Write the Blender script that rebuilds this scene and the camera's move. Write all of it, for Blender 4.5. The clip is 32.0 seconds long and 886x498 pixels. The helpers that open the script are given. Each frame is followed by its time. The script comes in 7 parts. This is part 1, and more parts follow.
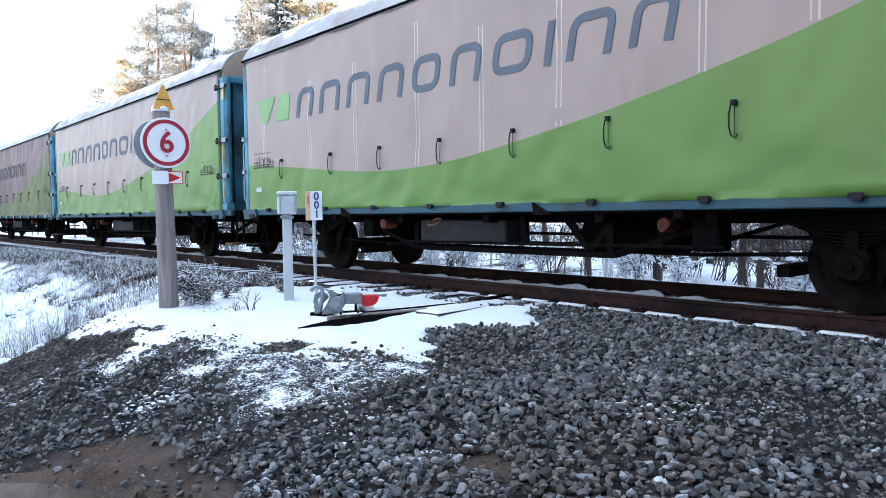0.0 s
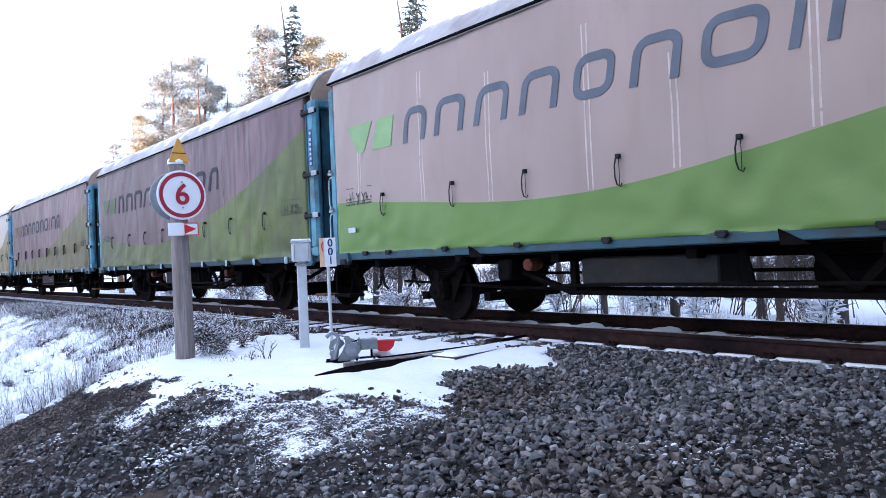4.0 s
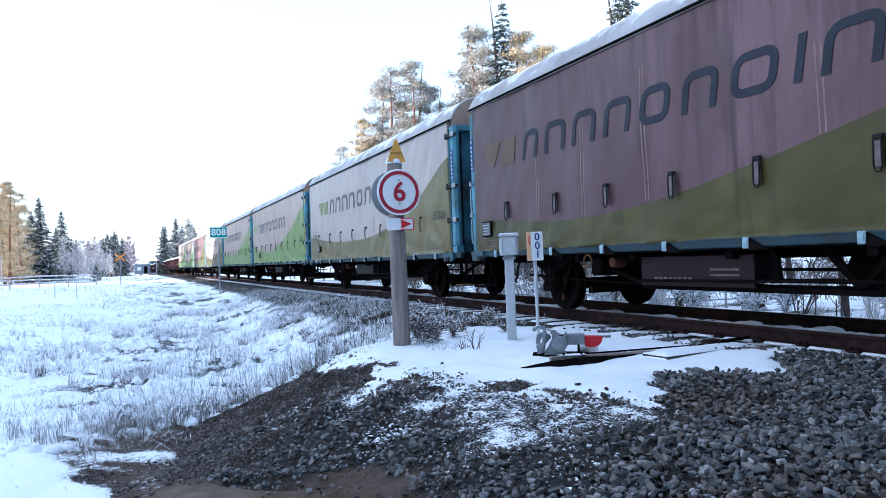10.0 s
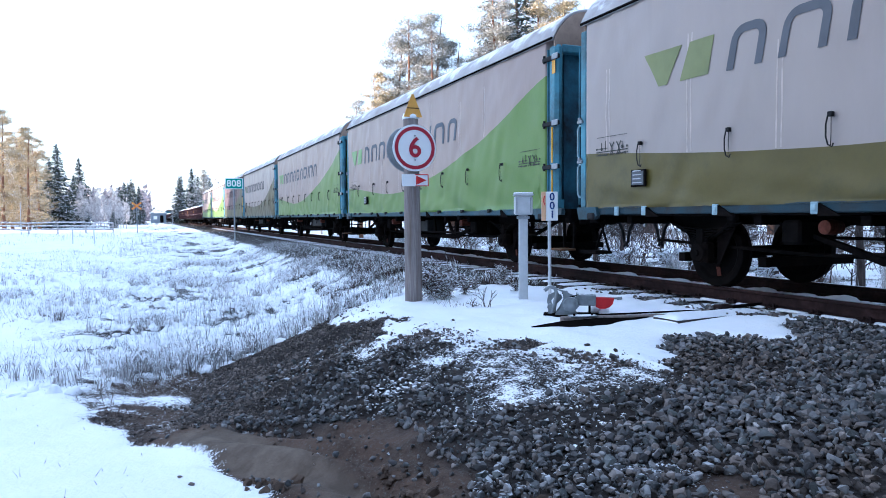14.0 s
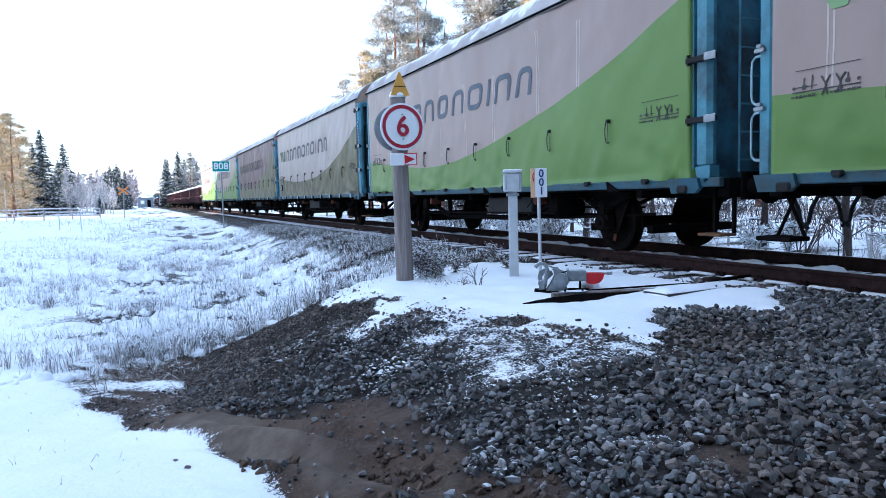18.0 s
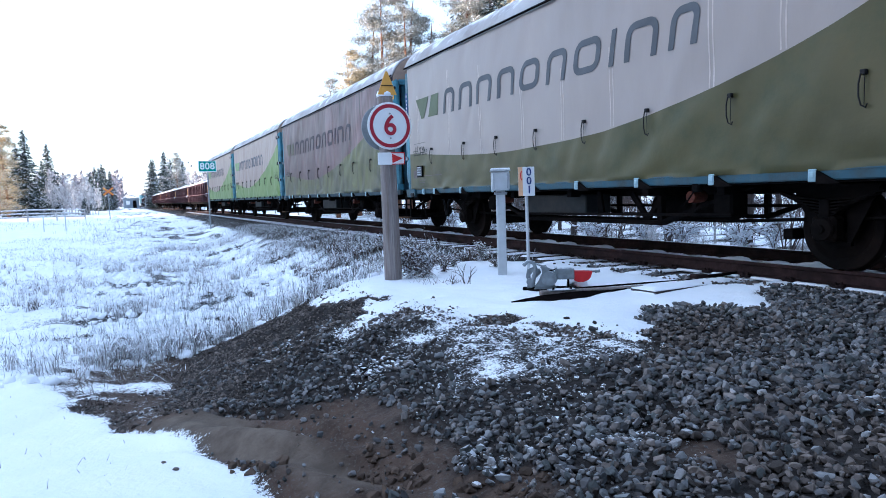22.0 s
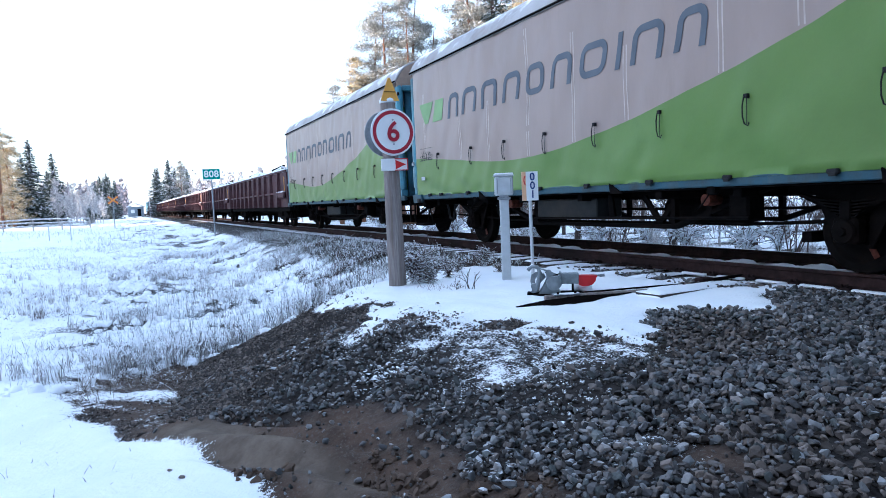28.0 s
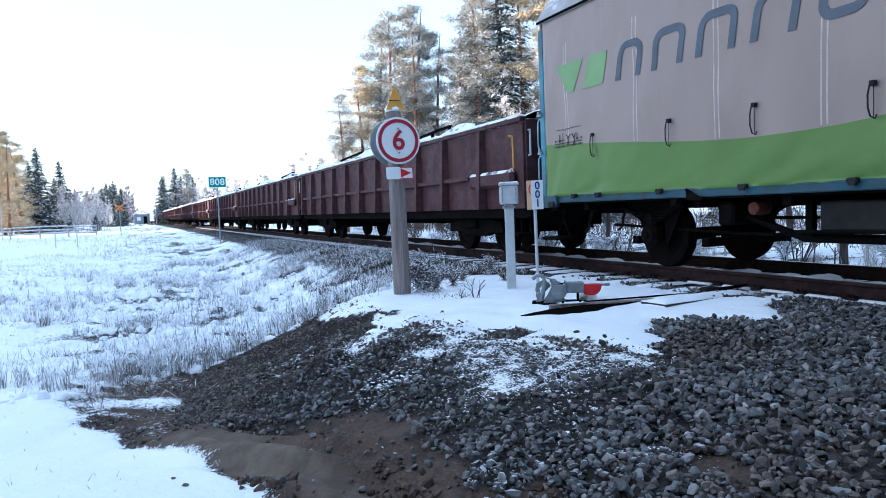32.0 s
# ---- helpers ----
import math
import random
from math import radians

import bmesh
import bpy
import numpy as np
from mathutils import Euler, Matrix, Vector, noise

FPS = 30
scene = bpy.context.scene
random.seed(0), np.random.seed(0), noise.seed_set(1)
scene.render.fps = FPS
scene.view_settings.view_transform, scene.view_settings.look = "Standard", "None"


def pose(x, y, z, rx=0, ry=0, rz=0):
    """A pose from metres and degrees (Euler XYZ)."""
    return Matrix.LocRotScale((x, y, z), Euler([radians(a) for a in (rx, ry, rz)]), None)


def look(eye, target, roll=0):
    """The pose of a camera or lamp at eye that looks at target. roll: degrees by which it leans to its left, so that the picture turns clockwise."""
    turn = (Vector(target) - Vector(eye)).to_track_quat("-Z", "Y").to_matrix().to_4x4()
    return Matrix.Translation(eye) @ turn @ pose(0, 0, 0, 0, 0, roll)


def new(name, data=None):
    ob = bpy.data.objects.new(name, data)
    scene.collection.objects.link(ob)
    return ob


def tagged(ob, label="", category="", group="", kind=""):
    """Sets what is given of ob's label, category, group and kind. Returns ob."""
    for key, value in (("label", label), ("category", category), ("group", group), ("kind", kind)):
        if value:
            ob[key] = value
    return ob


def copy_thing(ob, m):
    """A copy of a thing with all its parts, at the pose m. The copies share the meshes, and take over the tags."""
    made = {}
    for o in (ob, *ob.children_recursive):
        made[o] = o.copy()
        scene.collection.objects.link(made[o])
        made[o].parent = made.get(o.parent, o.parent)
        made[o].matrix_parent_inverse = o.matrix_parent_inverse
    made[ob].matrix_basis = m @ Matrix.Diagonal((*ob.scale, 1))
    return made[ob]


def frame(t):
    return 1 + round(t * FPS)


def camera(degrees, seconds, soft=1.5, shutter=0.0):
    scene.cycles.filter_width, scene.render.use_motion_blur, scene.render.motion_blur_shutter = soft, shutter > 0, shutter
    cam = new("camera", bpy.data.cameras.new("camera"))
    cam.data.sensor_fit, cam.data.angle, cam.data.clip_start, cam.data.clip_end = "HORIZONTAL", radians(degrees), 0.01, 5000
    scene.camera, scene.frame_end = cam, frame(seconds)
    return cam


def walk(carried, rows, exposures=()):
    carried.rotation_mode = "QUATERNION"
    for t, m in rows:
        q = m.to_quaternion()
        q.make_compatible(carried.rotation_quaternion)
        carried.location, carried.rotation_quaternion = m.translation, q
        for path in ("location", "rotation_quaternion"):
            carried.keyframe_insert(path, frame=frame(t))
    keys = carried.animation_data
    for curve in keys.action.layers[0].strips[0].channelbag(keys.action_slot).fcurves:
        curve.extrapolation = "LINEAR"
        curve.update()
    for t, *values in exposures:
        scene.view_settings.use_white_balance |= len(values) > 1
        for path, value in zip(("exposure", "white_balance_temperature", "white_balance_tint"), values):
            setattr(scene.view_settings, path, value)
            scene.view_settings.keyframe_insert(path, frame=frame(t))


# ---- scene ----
EXPOSURE, SKY = 2.05, 0.15
cam = camera(66.0, 32.0, soft=0.9)
# one place to stand: the camera is hand-held at (0, 0), 0.96 m above the rail tops, and only turns
EYE = 0.96
PATH = [
    (0.0, 47.15, -2.93, 0.60),
    (0.5, 47.38, -2.86, 0.80),
    (1.0, 48.12, -2.96, 0.81),
    (1.5, 49.18, -2.25, 1.54),
    (2.0, 52.87, -0.96, 2.03),
    (2.5, 48.99, 0.29, 2.49),
    (4.5, 48.28, 0.71, 2.39),
    (5.0, 49.81, 1.03, 2.65),
    (5.5, 55.72, 1.35, 2.13),
    (6.0, 57.98, 1.40, 2.11),
    (6.5, 60.65, 1.42, 2.89),
    (7.0, 61.09, 1.51, 2.75),
    (7.5, 63.63, 1.37, 2.54),
    (8.0, 64.75, 1.01, 2.18),
    (8.5, 64.74, 0.56, 1.67),
    (9.0, 64.60, 0.95, 2.03),
    (9.5, 65.01, 0.94, 1.81),
    (10.0, 65.54, 0.84, 1.99),
    (10.5, 62.84, 2.95, 1.62),
    (11.0, 56.76, 0.43, 1.11),
    (11.5, 53.61, 0.49, 1.08),
    (12.0, 53.76, 0.24, 1.19),
    (12.5, 53.76, 0.18, 1.39),
    (13.0, 55.59, -0.65, 1.90),
    (13.5, 63.55, -1.55, 0.94),
    (14.0, 66.71, -2.72, 0.37),
    (14.5, 67.68, -3.36, 0.55),
    (16.5, 67.02, -3.73, 1.63),
    (17.0, 66.19, -4.11, 1.64),
    (17.5, 65.64, -4.49, 1.49),
    (18.0, 65.82, -4.52, 1.51),
    (18.5, 65.61, -4.29, 1.40),
    (19.0, 64.69, -4.10, 1.57),
    (19.5, 64.76, -3.99, 1.43),
    (20.0, 64.21, -4.21, 1.62),
    (20.5, 64.44, -4.26, 1.73),
    (21.0, 64.81, -4.40, 1.79),
    (21.5, 64.90, -4.38, 1.58),
    (22.0, 64.81, -4.63, 1.81),
    (22.5, 64.89, -4.64, 1.90),
    (23.0, 64.76, -4.65, 1.93),
    (23.5, 64.71, -4.48, 2.03),
    (24.0, 65.01, -4.29, 2.02),
    (24.5, 65.13, -4.25, 2.06),
    (25.0, 65.10, -4.17, 2.12),
    (25.5, 65.03, -4.11, 2.06),
    (27.5, 65.10, -3.99, 2.36),
    (28.0, 65.11, -4.16, 2.35),
    (28.5, 65.23, -4.11, 2.39),
    (29.0, 65.44, -3.95, 2.44),
    (29.5, 65.40, -3.81, 2.29),
    (30.0, 65.44, -3.83, 2.35),
    (30.5, 65.64, -3.61, 2.39),
    (31.0, 65.54, -3.58, 2.26),
    (31.5, 65.51, -3.60, 2.35),
    (32.0, 65.53, -3.43, 2.18),
]
TONES = [(0.0, 0.5, 5550, 12), (2.0, 0.4, 5530, 15), (5.0, 0.38, 5350, 24), (6.5, 0.28, 5200, 23), (8.0, 0.02, 5150, 14), (10.0, 0.0, 5090, 12), (12.0, 0.34, 5060, 19), (13.0, 0.36, 5010, 22), (14.0, 0.03, 5060, 14), (17.0, -0.02, 5110, 13), (30.0, -0.02, 5110, 12), (32.0, -0.12, 5090, 10)]
walk(cam, [(t, pose(0, 0, EYE, 90 + pitch, roll, yaw)) for t, yaw, pitch, roll in PATH], exposures=[(t, EXPOSURE + e, k, tint) for t, e, k, tint in TONES])
# ---- light: low winter sun from behind, near ground shaded by added rise and woods ----
SUN_YAW, SUN_ELEV = 165.0, 7.0
HAZE = (2.64, 2.87, 3.08)
world = bpy.data.worlds.new("winter_sky")
scene.world = world
world.use_nodes = True
wn = world.node_tree.nodes
sky = wn.new("ShaderNodeTexSky")
sky.sky_type = "NISHITA"
sky.sun_disc = False
sky.sun_elevation = radians(SUN_ELEV)
sky.sun_rotation = radians(-SUN_YAW)
sky.air_density, sky.dust_density, sky.ozone_density = 1.0, 1.0, 1.0
wn["Background"].inputs[1].default_value = SKY
veil = wn.new("ShaderNodeMix")
veil.data_type = "RGBA"
veil.inputs[0].default_value = 0.55
veil.inputs[7].default_value = (*HAZE, 1)
world.node_tree.links.new(sky.outputs[0], veil.inputs[6])
world.node_tree.links.new(veil.outputs[2], wn["Background"].inputs[0])
sun_data = bpy.data.lights.new("sun", "SUN")
sun_data.energy, sun_data.angle, sun_data.color = 5.0, radians(0.6), (1.0, 0.78, 0.55)
sun = new("sun", sun_data)
sun_dir = Vector((-math.sin(radians(SUN_YAW)), math.cos(radians(SUN_YAW)), math.tan(radians(SUN_ELEV))))
sun.matrix_world = look(sun_dir * 50, (0, 0, 0))

# ---- materials ----


def material(name, base, rough=0.7, metal=0.0, vary=0.25, scale=6.0, grime=None, grime_scale=1.2, grime_amount=0.4, bump=0.15, bump_scale=40.0,
             stretch=(1, 1, 1), island=0.0, rnd=0.0, snow=0.0, snow_scale=5.0, tints=(), streak=None, streak_amount=0.5, spec=0.25, soot=None):
    """A painted, stony or woody surface: colour with grain, a second colour in large stains, relief, and frost on top faces."""
    m = bpy.data.materials.new(name)
    m.use_nodes = True
    n, link = m.node_tree.nodes, m.node_tree.links.new
    b = n["Principled BSDF"]
    tc, mp = n.new("ShaderNodeTexCoord"), n.new("ShaderNodeMapping")
    mp.inputs[3].default_value = stretch
    link(tc.outputs["Object"], mp.inputs[0])

    def tex(s, detail=6.0, ro=0.6):
        t = n.new("ShaderNodeTexNoise")
        t.inputs["Scale"].default_value, t.inputs["Detail"].default_value, t.inputs["Roughness"].default_value = s, detail, ro
        link(mp.outputs[0], t.inputs["Vector"])
        return t

    def ramp(src, lo, hi):
        r = n.new("ShaderNodeMapRange")
        r.inputs[1].default_value, r.inputs[2].default_value = lo, hi
        link(src, r.inputs[0])
        return r.outputs[0]

    def mix(fac, a, c):
        x = n.new("ShaderNodeMix")
        x.data_type = "RGBA"
        if isinstance(fac, float):
            x.inputs[0].default_value = fac
        else:
            link(fac, x.inputs[0])
        for k, v in ((6, a), (7, c)):
            if isinstance(v, tuple):
                x.inputs[k].default_value = (*v, 1)
            else:
                link(v, x.inputs[k])
        return x.outputs[2]

    dark = tuple(max(0, c * (1 - vary)) for c in base)
    light = tuple(min(1, c * (1 + vary)) for c in base)
    col = mix(ramp(tex(scale).outputs[0], 0.3, 0.7), dark, light)
    if tints:
        cr = n.new("ShaderNodeValToRGB")
        cr.color_ramp.interpolation = "CONSTANT"
        while len(cr.color_ramp.elements) < len(tints):
            cr.color_ramp.elements.new(0.5)
        for i, c in enumerate(tints):
            cr.color_ramp.elements[i].position, cr.color_ramp.elements[i].color = i / len(tints), (*c, 1)
        wn2 = n.new("ShaderNodeTexWhiteNoise")
        wn2.noise_dimensions = "1D"
        link(n.new("ShaderNodeNewGeometry").outputs["Random Per Island"], wn2.inputs["W"])
        link(wn2.outputs["Value"], cr.inputs[0])
        mul = n.new("ShaderNodeMix")
        mul.data_type, mul.blend_type = "RGBA", "MULTIPLY"
        mul.inputs[0].default_value = 1.0
        link(col, mul.inputs[6])
        link(cr.outputs[0], mul.inputs[7])
        col = mul.outputs[2]
    if streak:
        m2 = n.new("ShaderNodeMapping")
        m2.inputs[3].default_value = (2.6, 2.6, 0.22)
        link(tc.outputs["Object"], m2.inputs[0])
        st = n.new("ShaderNodeTexNoise")
        st.inputs["Scale"].default_value, st.inputs["Detail"].default_value = 2.2, 7.0
        link(m2.outputs[0], st.inputs["Vector"])
        col = mix(ramp(st.outputs[0], 0.7 - 0.35 * streak_amount, 0.95 - 0.3 * streak_amount), col, streak)
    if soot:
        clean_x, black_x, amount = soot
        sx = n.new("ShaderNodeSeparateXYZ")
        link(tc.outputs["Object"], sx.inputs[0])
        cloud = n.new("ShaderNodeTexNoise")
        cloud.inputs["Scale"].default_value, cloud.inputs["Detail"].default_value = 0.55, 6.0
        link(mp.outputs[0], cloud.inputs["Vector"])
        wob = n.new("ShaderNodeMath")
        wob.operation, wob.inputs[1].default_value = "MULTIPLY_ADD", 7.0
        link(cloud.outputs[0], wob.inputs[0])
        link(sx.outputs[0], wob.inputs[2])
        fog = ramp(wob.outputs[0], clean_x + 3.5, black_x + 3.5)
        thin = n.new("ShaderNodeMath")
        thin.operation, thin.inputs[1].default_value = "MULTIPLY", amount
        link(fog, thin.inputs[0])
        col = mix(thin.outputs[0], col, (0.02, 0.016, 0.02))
    if island or rnd:
        src = n.new("ShaderNodeNewGeometry").outputs["Random Per Island"] if island else n.new("ShaderNodeObjectInfo").outputs["Random"]
        h = n.new("ShaderNodeHueSaturation")
        link(col, h.inputs["Color"])
        r = n.new("ShaderNodeMapRange")
        a = island or rnd
        r.inputs[3].default_value, r.inputs[4].default_value = 1 - a, 1 + a
        link(src, r.inputs[0])
        link(r.outputs[0], h.inputs["Value"])
        col = h.outputs[0]
    if grime:
        g = ramp(tex(grime_scale, 8.0, 0.65).outputs[0], 0.62 - 0.35 * grime_amount, 0.75 - 0.2 * grime_amount)
        col = mix(g, col, grime)
    if snow:
        geo = n.new("ShaderNodeNewGeometry")
        sep = n.new("ShaderNodeSeparateXYZ")
        link(geo.outputs["Normal"], sep.inputs[0])
        add = n.new("ShaderNodeMath")
        link(ramp(tex(snow_scale, 5.0).outputs[0], 0.25, 0.75), add.inputs[0])
        link(sep.outputs[2], add.inputs[1])
        s = ramp(add.outputs[0], 1.6 - snow, 1.9 - snow)
        col = mix(s, col, (0.82, 0.84, 0.88))
    link(col, b.inputs["Base Color"])
    b.inputs["Specular IOR Level"].default_value = spec
    b.inputs["Roughness"].default_value, b.inputs["Metallic"].default_value = rough, metal
    if bump:
        bp = n.new("ShaderNodeBump")
        bp.inputs["Strength"].default_value, bp.inputs["Distance"].default_value = bump, 0.02
        link(tex(bump_scale, 4.0).outputs[0], bp.inputs["Height"])
        link(bp.outputs[0], b.inputs["Normal"])
    return m


TEAL = material("teal_steel_paint", (0.085, 0.245, 0.32), 0.5, vary=0.2, scale=3, grime=(0.05, 0.09, 0.11), grime_amount=0.5, bump=0.08)
DARK_TEAL = material("dark_teal_paint", (0.055, 0.165, 0.235), 0.6, vary=0.25, scale=3, grime=(0.03, 0.04, 0.05), grime_amount=0.6)
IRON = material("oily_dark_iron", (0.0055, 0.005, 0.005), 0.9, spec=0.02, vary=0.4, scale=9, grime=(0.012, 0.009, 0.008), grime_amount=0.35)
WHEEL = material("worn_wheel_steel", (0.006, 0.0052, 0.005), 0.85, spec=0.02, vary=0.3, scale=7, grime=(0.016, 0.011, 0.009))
RUST = material("rusty_brown_steel", (0.032, 0.019, 0.018), 0.9, spec=0.06, vary=0.4, scale=14, grime=(0.012, 0.009, 0.009), grime_amount=0.5)
RAILTOP = material("polished_rail_steel", (0.3, 0.3, 0.32), 0.35, metal=0.8, vary=0.2, scale=5)
ORANGE = material("orange_rust_paint", (0.09, 0.025, 0.014), 0.8, vary=0.5, scale=20)
YELLOW = material("yellow_paint", (0.75, 0.42, 0.03), 0.55, vary=0.15, scale=10)
AMBER = material("amber_sign_paint", (0.66, 0.34, 0.065), 0.5, vary=0.12, scale=8)
WHITE = material("white_sign_paint", (0.78, 0.79, 0.8), 0.45, vary=0.05, scale=4, bump=0.03)
PALE = material("pale_grey_paint", (0.46, 0.48, 0.5), 0.5, vary=0.1, scale=8, snow=0.35)
GREY = material("galvanised_grey", (0.26, 0.28, 0.3), 0.5, metal=0.3, vary=0.2, scale=12, snow=0.3)
MACHINE = material("grey_cast_iron", (0.21, 0.235, 0.255), 0.55, vary=0.25, scale=10, snow=0.35)
RED = material("red_sign_paint", (0.5, 0.025, 0.03), 0.5, vary=0.12, scale=10)
MAROON = material("maroon_sign_paint", (0.33, 0.02, 0.04), 0.5, vary=0.1, scale=10)
PALE_TEAL = material("pale_teal_paint", (0.3, 0.42, 0.47), 0.55, vary=0.2, scale=8)
SIGNGREEN = material("green_enamel", (0.0, 0.24, 0.2), 0.4, vary=0.1, scale=5)
BLUEINK = material("blue_sign_ink", (0.02, 0.05, 0.18), 0.5, vary=0.1)
BLACK = material("black_rubber", (0.012, 0.012, 0.013), 0.75, vary=0.3)
POSTWOOD = material("grey_weathered_timber", (0.235, 0.205, 0.195), 0.85, vary=0.35, scale=5, stretch=(14, 14, 0.8), grime=(0.15, 0.118, 0.105), grime_amount=0.4, bump=0.4, bump_scale=20)
SLEEPER = material("tarred_sleeper_wood", (0.05, 0.042, 0.04), 0.9, vary=0.4, scale=6, stretch=(2, 10, 2), snow=0.85, snow_scale=3.5, rnd=0.3)
SNOW = material("fresh_snow", (0.84, 0.86, 0.9), 0.75, vary=0.03, scale=3, bump=0.3, bump_scale=25)
STONE = material("grey_crushed_granite", (0.15, 0.146, 0.144), 0.9, spec=0.12, vary=0.3, scale=18, island=0.6, tints=[(1.0, 0.99, 1.02), (0.98, 0.88, 0.82), (0.78, 0.83, 0.88), (0.6, 0.6, 0.62), (1.4, 1.38, 1.38), (0.8, 0.74, 0.71), (0.55, 0.6, 0.6), (1.0, 1.03, 1.06)], snow=0.04, snow_scale=0.9, bump=0.3, bump_scale=60)
FROSTED = material("frost_dusted_granite", (0.115, 0.108, 0.102), 0.9, spec=0.12, vary=0.3, scale=18, island=0.5, snow=0.38, snow_scale=60, bump=0.3, bump_scale=60)
CLOD = material("dark_earthy_gravel", (0.108, 0.09, 0.08), 0.95, vary=0.4, scale=14, island=0.75, bump=0.4, snow=0.0)
CLAY = material("brown_clay", (0.078, 0.056, 0.043), 0.95, vary=0.35, scale=12, island=0.4, bump=0.5, spec=0.1)
ROOF = material("frosted_roof_canvas", (0.4, 0.385, 0.39), 0.7, vary=0.12, scale=1.5, grime=(0.28, 0.25, 0.24), grime_amount=0.4, snow=0.5, snow_scale=2.0)
GABLE = material("brown_roof_end_canvas", (0.3, 0.22, 0.17), 0.8, vary=0.25, scale=3, grime=(0.14, 0.1, 0.08))
MAROON_STEEL = material("oxide_red_wagon_steel", (0.055, 0.019, 0.022), 0.7, vary=0.45, scale=3, grime=(0.085, 0.048, 0.05), grime_amount=0.4, grime_scale=2.5, bump=0.2, snow=0.62, streak=(0.034, 0.018, 0.02), streak_amount=0.5)
SCRAP = material("snowy_scrap_load", (0.09, 0.085, 0.085), 0.8, vary=0.5, scale=8, snow=0.75)
BARK = material("dark_tree_bark", (0.07, 0.055, 0.05), 0.95, vary=0.4, scale=5, stretch=(6, 6, 1), bump=0.5, snow=0.1)
PINEBARK = material("orange_pine_bark", (0.18, 0.09, 0.055), 0.9, vary=0.4, scale=4, stretch=(5, 5, 1), bump=0.5)
BIRCH = material("birch_bark", (0.4, 0.38, 0.37), 0.8, vary=0.3, scale=4, stretch=(1, 1, 6), grime=(0.05, 0.045, 0.045), grime_scale=3.0)
NEEDLES = material("frosted_spruce_needles", (0.06, 0.075, 0.062), 0.85, vary=0.35, scale=1.5, island=0.5, snow=0.55, snow_scale=1.2, bump=0)
PINENEEDLES = material("frosted_pine_needles", (0.27, 0.255, 0.215), 0.85, vary=0.35, scale=1.0, island=0.55, snow=0.62, snow_scale=0.8, bump=0)
HOAR = material("hoar_frosted_twigs", (0.58, 0.55, 0.54), 0.9, vary=0.3, scale=1.0, island=0.45, snow=0.4, bump=0)
TWIG = material("frosty_brown_twigs", (0.105, 0.088, 0.084), 0.9, vary=0.4, scale=8, island=0.5, snow=0.5, snow_scale=9, bump=0)
DARKTWIG = material("bare_brown_twigs", (0.085, 0.062, 0.055), 0.95, vary=0.4, scale=6, island=0.6, snow=0.2, snow_scale=4, bump=0)
# frosted needles with the golden sunlight put into their colour
SUNLIT_NEEDLES = material("sun_gold_pine_needles", (0.42, 0.33, 0.19), 0.85, vary=0.3, scale=1.0, island=0.5, snow=0.55, snow_scale=0.8, bump=0)
REED = material("hoar_frosted_grass", (0.44, 0.48, 0.5), 0.9, vary=0.3, scale=2, island=0.55, bump=0)
TUFT = material("snowy_tuft_blades", (0.45, 0.44, 0.44), 0.95, vary=0.4, scale=5, island=0.6, snow=0.7, snow_scale=7, bump=0)
STALK = material("dark_frosted_stalks", (0.1, 0.1, 0.105), 0.95, vary=0.4, scale=6, island=0.6, snow=0.35, snow_scale=12, bump=0)
RUTGRASS = material("flattened_brown_grass", (0.13, 0.105, 0.085), 0.95, vary=0.4, scale=4, island=0.6, snow=0.25, snow_scale=6, bump=0)
STRAW = material("frosted_dead_grass", (0.37, 0.38, 0.385), 0.9, vary=0.35, scale=3, island=0.6, snow=0.95, snow_scale=3, bump=0)
FENCEWOOD = material("snowy_fence_timber", (0.4, 0.37, 0.35), 0.9, vary=0.3, scale=5, snow=0.9)

# ---- mesh tools ----


